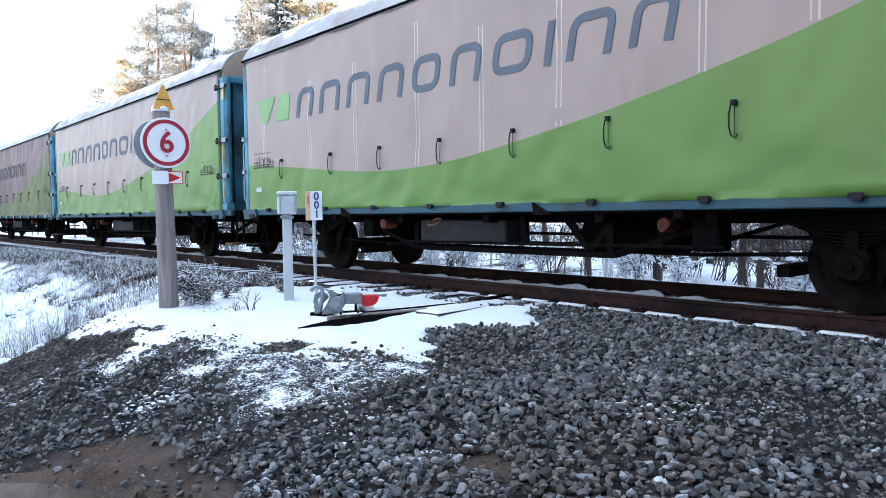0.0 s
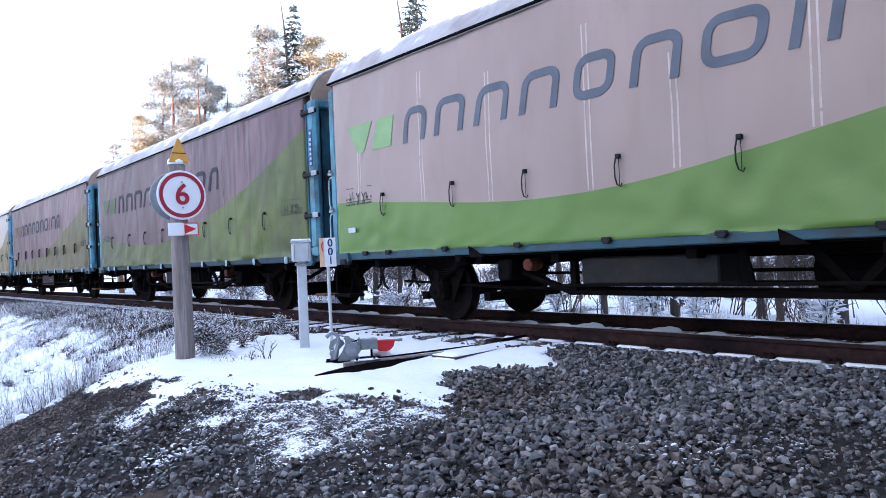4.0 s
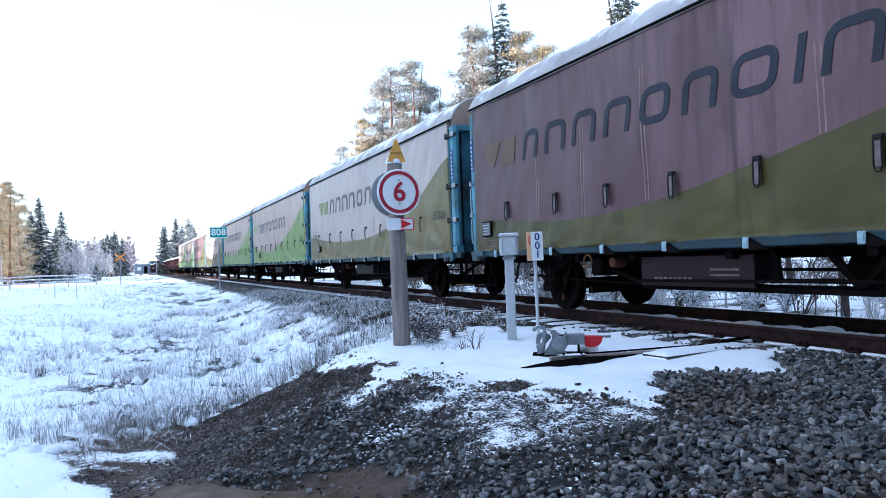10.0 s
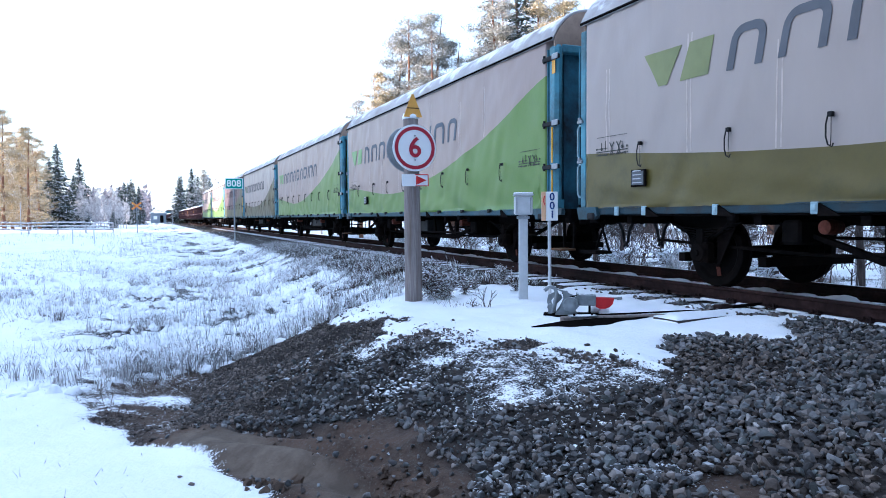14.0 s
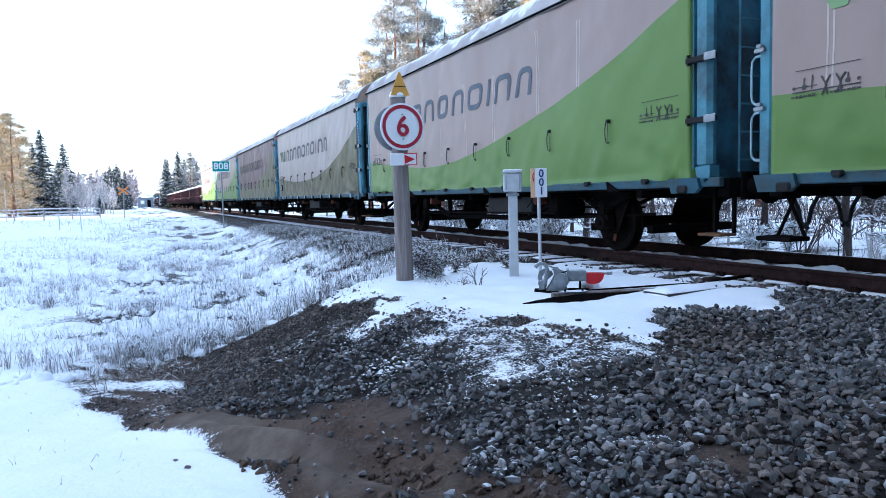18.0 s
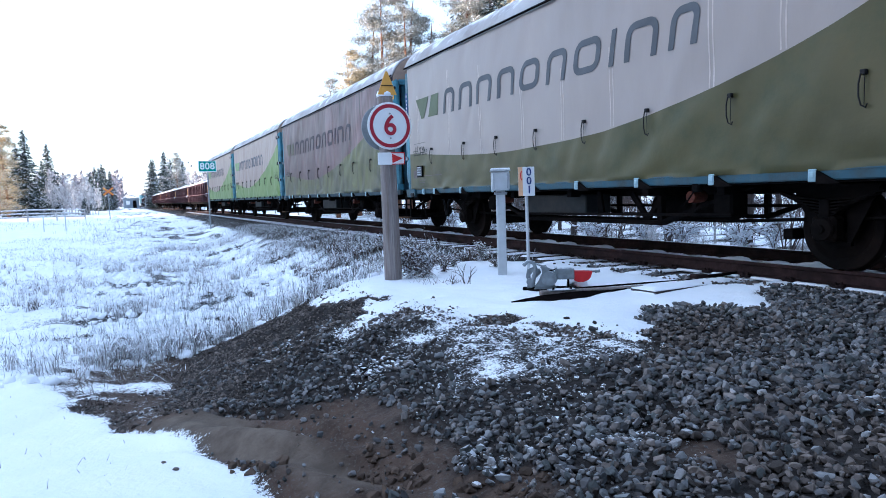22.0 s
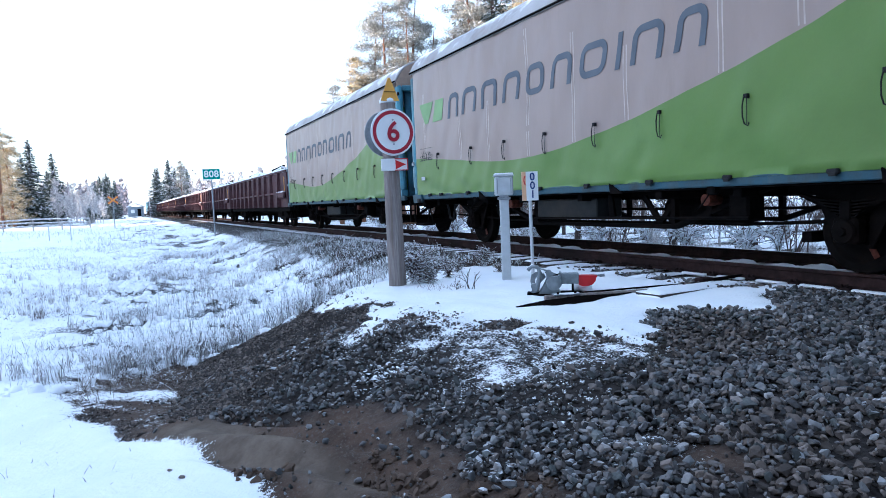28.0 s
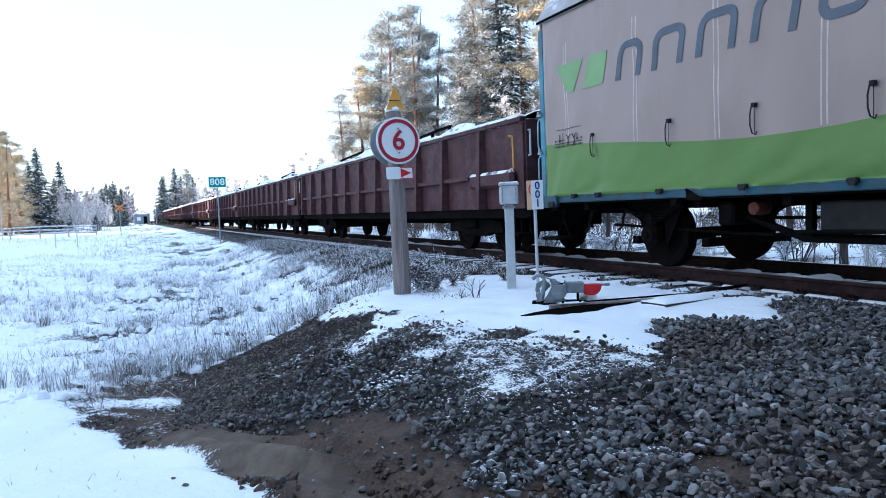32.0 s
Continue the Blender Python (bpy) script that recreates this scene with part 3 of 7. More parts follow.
def stone_kinds(count, flat):
    kinds = []
    for _ in range(count):
        bm = bmesh.new()
        p = rg.normal(size=(18, 3))
        p /= np.max(np.abs(p), axis=1)[:, None] ** 0.6 * np.linalg.norm(p, axis=1)[:, None] ** 0.4
        p *= rg.uniform(0.82, 1.0, (18, 1))
        for q in p * (1, 0.78, flat):
            bm.verts.new(q)
        bmesh.ops.convex_hull(bm, input=bm.verts)
        for v in [v for v in bm.verts if not v.link_faces]:
            bm.verts.remove(v)
        bmesh.ops.triangulate(bm, faces=bm.faces)
        bm.verts.index_update()
        kinds.append((np.array([v.co for v in bm.verts]), np.array([[v.index for v in f.verts] for f in bm.faces])))
        bm.free()
    return kinds


def rocks(name, mat, xy, size, sink, label, category, smooth=False, pile=0.0):
    """Loose stones as one object of stuff."""
    kinds = stone_kinds(16, 0.55)
    vv, ff, base = [], [], 0
    which = rg.integers(0, len(kinds), len(xy))
    z = ground_top(xy[:, 0], xy[:, 1])
    for k, (pv, pf) in enumerate(kinds):
        i = np.where(which == k)[0]
        n = len(i)
        if not n:
            continue
        q = rg.normal(size=(n, 4)) * (0.35, 0.35, 1, 1)
        q /= np.linalg.norm(q, axis=1)[:, None]
        x, y, s, w = q.T
        rot = np.stack([1 - 2 * (y * y + s * s), 2 * (x * y - s * w), 2 * (x * s + y * w), 2 * (x * y + s * w), 1 - 2 * (x * x + s * s), 2 * (y * s - x * w), 2 * (x * s - y * w), 2 * (y * s + x * w), 1 - 2 * (x * x + y * y)], -1).reshape(n, 3, 3)
        sc = size[i][:, None] * rg.uniform(0.75, 1.3, (n, 3))
        v = np.einsum("nij,nvj->nvi", rot, pv[None] * sc[:, None, :])
        v += np.stack([xy[i, 0], xy[i, 1], z[i] + size[i] * sink + pile * rg.random(n) ** 1.5], -1)[:, None, :]
        vv.append(v.reshape(-1, 3))
        ff.append((pf[None] + base + (np.arange(n) * len(pv))[:, None, None]).reshape(-1, 3))
        base += n * len(pv)
    me = bpy.data.meshes.new(name)
    v, f = np.concatenate(vv).astype(np.float32), np.concatenate(ff).astype(np.int32)
    me.vertices.add(len(v))
    me.vertices.foreach_set("co", v.reshape(-1))
    me.loops.add(f.size)
    me.loops.foreach_set("vertex_index", f.reshape(-1))
    me.polygons.add(len(f))
    me.polygons.foreach_set("loop_start", np.arange(0, f.size, 3, dtype=np.int32))
    me.polygons.foreach_set("use_smooth", [smooth] * len(f))
    me.materials.append(mat)
    me.update(calc_edges=True)
    return tagged(new(name, me), label, category, kind="stuff")


def scatter(n, x0, x1, y0, y1, keep):
    p = np.stack([rg.uniform(x0, x1, n), rg.uniform(y0, y1, n)], -1)
    return p[rg.random(n) < keep(p[:, 0], p[:, 1])]


def heapness(x, y):
    """Where the fine dark heap lies, against the coarse ballast."""
    fine = step(0.25, -0.25, (x + 6.6 + 0.9 * (y - 1.35)) * 0.75 + 0.4 * vnoise(x * 0.9, y * 0.9, 21))
    return np.maximum(fine, step(-0.42, -0.2, poly_inside(x, y, PLATFORM)) * step(-4.3, -4.9, x) * step(4.0, 3.3, y))


def is_bare(x, y):
    return (1 - step(0.4, 0.62, snow_cover(x, y))) * (1 - 0.9 * step(0.3, 0.7, sand_cover(x, y))) * (1 - 0.97 * tan_cover(x, y))


coarse = scatter(112000, -9, 6, -2.5, 6.5, lambda x, y: (1 - 0.8 * step(0.15, 0.5, np.maximum(x - 2.2, 0.2 - y))) * is_bare(x, y) * (1 - heapness(x, y)) * (0.75 + 0.25 * step(-0.5, 0.1, vnoise(x * 0.7, y * 0.7, 22))))
patchy = 0.75 + 0.35 * vnoise(coarse[:, 0] * 0.7, coarse[:, 1] * 0.7, 22)
dusted = poly_inside(coarse[:, 0], coarse[:, 1], PATCH) + 0.4 * vnoise(coarse[:, 0] * 1.7, coarse[:, 1] * 1.7, 11) + 0.25 * rg.normal(size=len(coarse)) + 0.5 * fringe(coarse[:, 0], coarse[:, 1]) > -0.28
frosted, coarse, patchy = coarse[dusted], coarse[~dusted], patchy[~dusted]
frosted = frosted[rg.random(len(frosted)) < 0.75]
rocks("frosted_stones", FROSTED, frosted, 0.007 + 0.02 * rg.random(len(frosted)) ** 2, 0.25, "crushed stones dusted with fresh snow", "ballast")
muddy = rg.random(len(coarse)) < 0.85 * np.exp(-(((coarse[:, 0] + 4.2) / 0.55) ** 2 + ((coarse[:, 1] - 4.1) / 0.8) ** 2)) + 0.75 * np.exp(-(((coarse[:, 0] + 2.0) / 0.7) ** 2 + ((coarse[:, 1] - 3.1) / 0.8) ** 2))
soiled, coarse, patchy = coarse[muddy], coarse[~muddy], patchy[~muddy]
rocks("soiled_stones", CLOD, soiled, 0.011 + 0.03 * rg.random(len(soiled)) ** 1.4, 0.2, "crushed stones dirty with brown soil", "ballast", pile=0.03)
rocks("ballast_stones", STONE, coarse, (0.011 + 0.034 * rg.random(len(coarse)) ** 1.9) * (0.72 * patchy + 0.28) * (0.82 + 0.25 * step(3.0, 6.0, np.hypot(coarse[:, 0], coarse[:, 1]))) + 0.003, 0.3, "loose grey crushed granite ballast beside the track", "ballast", pile=0.04)
fine = scatter(46000, -10.2, -3.5, -0.6, 4.2, lambda x, y: is_bare(x, y) * heapness(x, y))
rocks("gravel_heap", CLOD, fine, rg.uniform(0.006, 0.017, len(fine)) + 0.02 * (rg.random(len(fine)) > 0.92) * rg.random(len(fine)), 0.2, "dark earthy gravel heap with frosted clods", "gravel")
mixed = scatter(9000, -9.6, -3.0, 0.0, 3.4, lambda x, y: is_bare(x, y) * heapness(x, y) * step(-8.3, -6.3, x + 0.5 * vnoise(x * 2, y * 2, 24)) * step(0.1, 0.8, vnoise(x * 0.9, y * 0.9, 23) + (2.0 - y) * 0.5 + (x + 7) * 0.12))
rocks("heap_stones", STONE, mixed, rg.uniform(0.016, 0.034, len(mixed)), 0.3, "grey crushed stones strewn over the earthy heap", "stones")
sparse = scatter(220, -6.5, -1.5, 0.0, 2.0, lambda x, y: sand_cover(x, y) * (1 - tan_cover(x, y)))
rocks("sand_stones", CLOD, sparse, rg.uniform(0.008, 0.028, len(sparse)), 0.2, "scattered stones pressed into brown sand", "stones")
lumpy = scatter(2600, -5.6, -2.6, 0.5, 2.0, lambda x, y: step(0.2, 0.8, sand_cover(x, y)) * step(-0.1, 0.5, vnoise(x * 1.6, y * 1.6, 27)) * (1 - tan_cover(x, y)))
rocks("clay_lumps", CLAY, lumpy, 0.008 + 0.045 * rg.random(len(lumpy)) ** 3, 0.05, "reddish-brown clay lumps broken in the sandy track", "clay")
bedst = scatter(16000, -24, 3, 5.9, 10.0, lambda x, y: 0.9 * step(6.0, 6.35, y))
rocks("track_ballast", CLOD, bedst, rg.uniform(0.014, 0.034, len(bedst)), 0.2, "dark oily ballast between the sleepers", "ballast")
crumbs = scatter(380, -9.2, -4.3, 2.1, 4.3, lambda x, y: step(0.55, 0.1, np.abs(poly_inside(x, y, PLATFORM))) * step(3.8, 2.6, y))
rocks("earth_crumbs", CLOD, crumbs, rg.uniform(0.004, 0.013, len(crumbs)), 0.35, "dark crumbs of earth scattered on the snow edge", "earth")

LUMPS = [(-4.73, 3.45), (-4.75, 3.47), (-6.72, 2.5), (-6.6, 2.66), (-6.4, 2.86), (-6.2, 2.9), (-5.75, 3.02), (-5.45, 3.12), (-5.0, 3.42), (-4.4, 3.66), (-8.9, 2.62), (-7.0, 2.8), (-6.7, 2.88), (-6.35, 2.95), (-4.83, 3.66), (-4.95, 3.5), (-9.2, 2.5), (-9.35, 2.3), (-9.5, 2.05), (-7.75, 2.62), (-7.95, 2.6), (-5.9, 3.1)]
clods = np.concatenate([np.array(p) + rg.normal(0, 0.13, (26, 2)) for p in LUMPS])
rocks("earth_clods", CLOD, clods, 0.005 + 0.021 * rg.random(len(clods)) ** 2, 0.3, "dark clods of frozen earth along the snow edge", "earth")
lumps = scatter(16000, -34, -8.5, -9, 5.4, lambda x, y: (poly_inside(x, y, BARE) < -0.05) * (poly_inside(x, y, PLATFORM) < -0.05) * (0.25 + 0.75 * step(-0.2, 0.5, vnoise(x * 0.7, y * 0.7, 15))) * (0.15 + 0.85 * step(-3, 0.3, y)) * step(4.3, 3.6, y))
rocks("snow_tussocks", SNOW, lumps, 0.025 + 0.12 * rg.random(len(lumps)) ** 2, -0.12, "small tussocks of grass capped with snow", "snow", True)

# ---- track ----
TRACK_Y = 7.84
track = empty("railway_track", label="single broad-gauge railway track on tarred sleepers", category="railway track", kind="structure")


def rail_shape(y, x0, x1):
    prof = [(-0.075, -0.178), (0.075, -0.178), (0.075, -0.166), (0.012, -0.148), (0.009, -0.05), (0.036, -0.038), (0.036, -0.008), (0.028, 0.0), (-0.028, 0.0), (-0.036, -0.008), (-0.036, -0.038), (-0.009, -0.05), (-0.012, -0.148), (-0.075, -0.166)]
    s, n = Shape(), len(prof)
    v = [(x, y + a, b) for x in (x0, x1) for a, b in prof]
    s.add(v, [(i, (i + 1) % n, n + (i + 1) % n, n + i) for i in range(n) if i != 7] + [tuple(range(n)), tuple(range(n, 2 * n))])
    s.add([v[7], v[8], v[n + 8], v[n + 7]], [(0, 1, 2, 3)], 1)
    return s


for y in (TRACK_Y - 0.798, TRACK_Y + 0.798):
    part("rail", rail_shape(y, -500, 120), [RUST, RAILTOP], track, "rusty rail with a polished running face")
sleeper_me = Shape().box(-0.125, 0.125, -1.35, 1.35, -0.2, 0, 0.012).data("sleeper", SLEEPER)
long_me = Shape().box(-0.125, 0.125, -1.75, 1.5, -0.2, 0, 0.012).data("long_sleeper", SLEEPER)
clip = Shape().box(-0.07, 0.07, -0.12, -0.055, 0, 0.03, 0.006).rod((0.03, -0.095, 0.02), (0.03, -0.095, 0.07), 0.013, 6).rod((-0.035, -0.1, 0.02), (-0.035, -0.1, 0.065), 0.013, 6).box(-0.045, 0.05, -0.075, -0.04, 0.02, 0.045, 0.006)
clip_me = clip.data("rail_clip", RUST)
def snow_pad(w, d, h, seed):
    """A rounded, uneven pad of lying snow."""
    s, nx, ny = Shape(), 6, 14
    for i in range(nx + 1):
        for j in range(ny + 1):
            u, v = 2 * i / nx - 1, 2 * j / ny - 1
            k = (1 - u ** 4) * (1 - v ** 6)
            edge = 1 + 0.12 * float(vnoise(v * 4 + 9, u * 3, seed))
            s.v.append((u * w * edge, v * d, h * k ** 0.5 * (1 + 0.25 * float(vnoise(u * 2, v * 5, seed + 1)))))
    for i in range(nx):
        for j in range(ny):
            a = i * (ny + 1) + j
            s.f.append((a, a + ny + 1, a + ny + 2, a + 1))
    s.m = [0] * len(s.f)
    return s.data("sleeper_snow", SNOW, smooth=True)


cap_me, pad_me = snow_pad(0.14, 0.62, 0.1, 61), snow_pad(0.13, 0.32, 0.032, 63)
ridge_me = Shape().box(-0.21, 0.21, -0.04, 0.04, 0, 0.035, 0.015).data("snow_ridge", SNOW, smooth=True)
for i in range(150):
    x = 8 - i * 0.61 + random.uniform(-0.015, 0.015)
    longer = -9.6 < x < -6.0
    part("sleeper", long_me if longer else sleeper_me, None, track, at=(x, TRACK_Y, (-0.2 if longer else -0.19) + random.uniform(-0.008, 0.006), 0, 0, random.uniform(-0.6, 0.6)))
    if x > -26:
        part("rail_clip", clip_me, None, track, at=(x, TRACK_Y - 0.798, -0.19))
        part("rail_clip", clip_me, None, track, at=(x, TRACK_Y + 0.798, -0.19, 0, 0, 180))
    if -26 < x < 7:
        cap = part("sleeper_snow", cap_me, None, track, at=pose(x, TRACK_Y + random.uniform(-0.04, 0.04), -0.195, 0, 0, random.uniform(-2, 2)) @ Matrix.Diagonal((random.uniform(0.8, 1.1), random.uniform(0.75, 1.05), random.uniform(0.5, 1.15), 1)))
    if -12 < x < -5.4:
        part("sleeper_snow", pad_me, None, track, at=pose(x, TRACK_Y - 1.22 - 0.2 * longer, -0.2, 0, 0, random.uniform(-3, 3)) @ Matrix.Diagonal((random.uniform(0.85, 1.15), random.uniform(0.7, 1.2), random.uniform(0.6, 1.2), 1)))
    if x > -7.5:
        part("snow_ridge", ridge_me, None, track, at=(x + 0.3 + random.uniform(-0.03, 0.03), TRACK_Y - 0.9, -0.205, 0, 0, random.uniform(-2, 2)))

# ---- train ----
PITCH, FIRST = 13.945, -12.41


def rolled(t):
    """How far the train has rolled after t seconds."""
    return 4.1584 * t + 0.00171 * t * t + 0.00022 * t ** 3


RADIUS = 0.46
wheel_prof = [(0.07, -0.075), (0.15, -0.075), (0.17, -0.045), (0.33, -0.03), (0.37, -0.065), (0.44, -0.068), (RADIUS - 0.002, -0.06), (RADIUS + 0.002, 0.045), (0.488, 0.055), (0.485, 0.075), (0.4, 0.078), (0.37, 0.05), (0.18, 0.05), (0.15, 0.09), (0.07, 0.09)]
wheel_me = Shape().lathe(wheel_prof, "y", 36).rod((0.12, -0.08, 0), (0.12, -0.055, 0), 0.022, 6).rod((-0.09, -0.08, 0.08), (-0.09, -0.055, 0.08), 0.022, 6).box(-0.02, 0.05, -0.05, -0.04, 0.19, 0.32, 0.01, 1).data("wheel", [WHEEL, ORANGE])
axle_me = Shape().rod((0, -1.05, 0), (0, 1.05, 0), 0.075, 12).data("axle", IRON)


def wheelset(parent, x):
    ws = empty("wheelset", (x, 0, RADIUS))
    ws.parent = parent
    part("axle", axle_me, None, ws)
    part("wheel", wheel_me, None, ws, at=(0, -0.798, 0))
    part("wheel", wheel_me, None, ws, at=(0, 0.798, 0, 0, 0, 180))
    return ws


def running_gear():
    """Leaf spring, guard plates and box for one axle end; local x = 0 at the axle, the outer side towards -y."""
    spring = Shape()
    for k in range(6):
        w = 0.62 - 0.085 * k
        pts = [(a * w, 0, 0.86 - 0.035 * k - 0.1 * (1 - a * a)) for a in (-1, -0.5, 0, 0.5, 1)]
        for p, q in zip(pts, pts[1:]):
            spring.prism([(p[0], p[2]), (q[0], q[2]), (q[0], q[2] + 0.016), (p[0], p[2] + 0.016)], -1.14, -1.03)
    spring.box(-0.06, 0.06, -1.16, -1.01, 0.52, 0.78, 0.01)
    box_ = Shape().box(-0.14, 0.14, -1.17, -1.0, 0.33, 0.6, 0.03).lathe([(0.115, -1.2), (0.13, -1.18), (0.13, -1.1)], "y", 18, (0, 0, RADIUS)).lathe([(0.04, -1.225), (0.05, -1.2)], "y", 10, (0, 0, RADIUS))
    guard = Shape().prism([(-0.5, 0.93), (-0.2, 0.32), (-0.15, 0.32), (-0.15, 0.66), (0.15, 0.66), (0.15, 0.32), (0.2, 0.32), (0.5, 0.93)], -0.99, -0.965).box(-0.2, 0.2, -1.0, -0.95, 0.28, 0.32)
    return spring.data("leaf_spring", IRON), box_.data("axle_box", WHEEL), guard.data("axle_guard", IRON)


SPRING_ME, AXLEBOX_ME, GUARD_ME = running_gear()
BUFFER_ME = Shape().lathe([(0.1, 0), (0.1, 0.13), (0.075, 0.14), (0.075, 0.24), (0.2, 0.25), (0.225, 0.265), (0.2, 0.285)], "x", 18).box(-0.02, 0.02, -0.17, 0.17, -0.17, 0.17, 0.01).data("buffer", IRON)
HOSE_PTS = [(0, 0, 0), (0.12, 0, -0.03), (0.2, 0, -0.16), (0.24, 0, -0.34), (0.34, 0, -0.42)]
HOSE_ME = Shape().tube(HOSE_PTS, 0.026, 8).data("brake_hose", BLACK)
COUPLER_ME = Shape().box(0, 0.18, -0.06, 0.06, -0.06, 0.06, 0.015).tube([(0.18, -0.05, 0), (0.26, -0.05, -0.06), (0.33, -0.03, -0.1), (0.33, 0.03, -0.1), (0.26, 0.05, -0.06), (0.18, 0.05, 0)], 0.022, 8).data("coupling", IRON)
HOOK_ME = Shape().tube([(0.03, -0.015, 0.17), (0, -0.03, 0.15), (-0.016, -0.036, 0.06), (-0.014, -0.036, -0.06), (0.006, -0.03, -0.14), (0.045, -0.02, -0.165), (0.06, -0.02, -0.13)], 0.008, 6).tube([(0.03, -0.02, 0.16), (0.034, -0.022, -0.05), (0.03, -0.02, -0.15)], 0.004, 5).box(-0.012, 0.04, -0.03, 0.02, 0.14, 0.19, 0.005).data("curtain_hook", BLACK)
STRAP_ME = Shape().tube([(-0.03, -0.02, 0.17), (-0.04, -0.03, 0.1), (-0.04, -0.03, -0.12), (-0.02, -0.025, -0.17), (0.02, -0.025, -0.17), (0.04, -0.03, -0.12), (0.04, -0.03, 0.1), (0.03, -0.02, 0.17), (-0.03, -0.02, 0.17)], 0.009, 6).box(-0.034, 0.034, -0.026, 0.01, -0.13, 0.12, 0.006, 1).box(-0.05, 0.05, -0.03, 0.015, 0.13, 0.18, 0.006).data("curtain_strap", [BLACK, material("sooty_webbing_strap", (0.17, 0.14, 0.14), 0.85, vary=0.3, scale=10)])
TAB_ME = Shape().box(-0.045, 0.045, -0.03, 0.0, -0.1, 0.03, 0.008).box(-0.03, 0.03, -0.04, -0.03, -0.06, 0.0, 0.004).data("tie_down_bracket", PALE_TEAL)
LUMP_ME = Shape().box(-0.06, 0.06, -0.05, 0.01, -0.01, 0.045, 0.012).box(-0.03, 0.05, -0.06, -0.03, -0.03, 0.01, 0.006).data("tie_down_bracket", BLACK)
WEDGE_ME = Shape().add([(-0.13, 0, 0.06), (0.14, 0, -0.09), (-0.11, 0, -0.09), (-0.13, -0.035, 0.06), (0.14, -0.02, -0.09), (-0.11, -0.035, -0.09)], [(0, 1, 2), (3, 4, 5), (0, 1, 4, 3), (1, 2, 5, 4), (2, 0, 3, 5)]).data("lashing_eye", IRON)
CLASP_ME = Shape().box(-0.24, 0.22, -0.07, 0.0, -0.035, 0.035, 0.01).rod((-0.2, -0.05, -0.06), (-0.2, -0.05, 0.07), 0.022, 8).rod((0.17, -0.05, -0.05), (0.17, -0.05, 0.05), 0.02, 8).box(0.08, 0.26, -0.085, -0.071, -0.045, 0.045, 0.005, 1).data("post_clasp", [BLACK, GREY])
HANDLE_ME = Shape().tube([(0, 0, 0.27), (-0.1, -0.02, 0.26), (-0.14, -0.02, 0.22), (-0.15, -0.02, 0.15), (-0.15, -0.02, -0.15), (-0.14, -0.02, -0.22), (-0.1, -0.02, -0.26), (0, 0, -0.27)], 0.014, 6).data("grab_handle", PALE_TEAL)


def roof_shape(length):
    s, n, nx = Shape(), 28, 40
    for lift in (0.0, -0.05):
        for i in range(nx + 1):
            x = -0.14 + (length + 0.28) * i / nx
            for j in range(n + 1):
                y = -1.53 + 3.06 * j / n
                sag = 0.012 * math.sin(i * 2.4) * (1 - abs(y) / 1.6)
                s.v.append((x, y, 3.97 + 0.54 * (1 - (abs(y) / 1.53) ** 6) + sag + lift))
    k = (nx + 1) * (n + 1)
    for i in range(nx):
        for j in range(n):
            a = i * (n + 1) + j
            s.f.append((a, a + n + 1, a + n + 2, a + 1))
            s.f.append((k + a, k + a + 1, k + a + n + 2, k + a + n + 1))
    for i in range(nx):
        for j in (0, n):
            a = i * (n + 1) + j
            s.f.append((a, a + n + 1, k + a + n + 1, k + a))
    for j in range(n):
        for i in (0, nx):
            a = i * (n + 1) + j
            s.f.append((a, a + 1, k + a + 1, k + a))
    s.m = [0] * len(s.f)
    return s


def wave_z(x, shape):
    """Height of the coloured wave on a curtain."""
    if shape == 0:
        return float(np.interp(x, [0, 1.9, 3.5, 4.6, 5.8, 6.8, 7.7, 8.4, 9.1, 10.1, 10.8, 11.7, 12.5, 12.7], [1.95, 1.8, 1.64, 1.6, 1.66, 1.82, 1.95, 2.1, 2.25, 2.5, 2.7, 3.0, 3.36, 3.45]))
    if shape == 2:
        return float(np.interp(x, [0, 1.0, 2.8, 4.3, 5.55, 6.95, 8.0, 10.0, 12.7], [1.75, 1.66, 1.5, 1.54, 1.68, 1.94, 2.17, 2.6, 3.31]))
    if shape == 3:
        return float(np.interp(x, [0, 2.6, 4.4, 6.9, 7.9, 8.7, 9.35, 10.1, 10.75, 11.6, 12.7], [1.94, 1.74, 1.67, 1.74, 1.85, 1.98, 2.11, 2.27, 2.45, 2.79, 3.28]))
    return float(np.interp(x, [0, 2.6, 4.4, 6.9, 7.9, 8.7, 9.35, 10.1, 10.75, 11.6, 12.7], [1.94, 1.72, 1.63, 1.64, 1.74, 1.86, 2.0, 2.16, 2.36, 2.75, 3.28]))


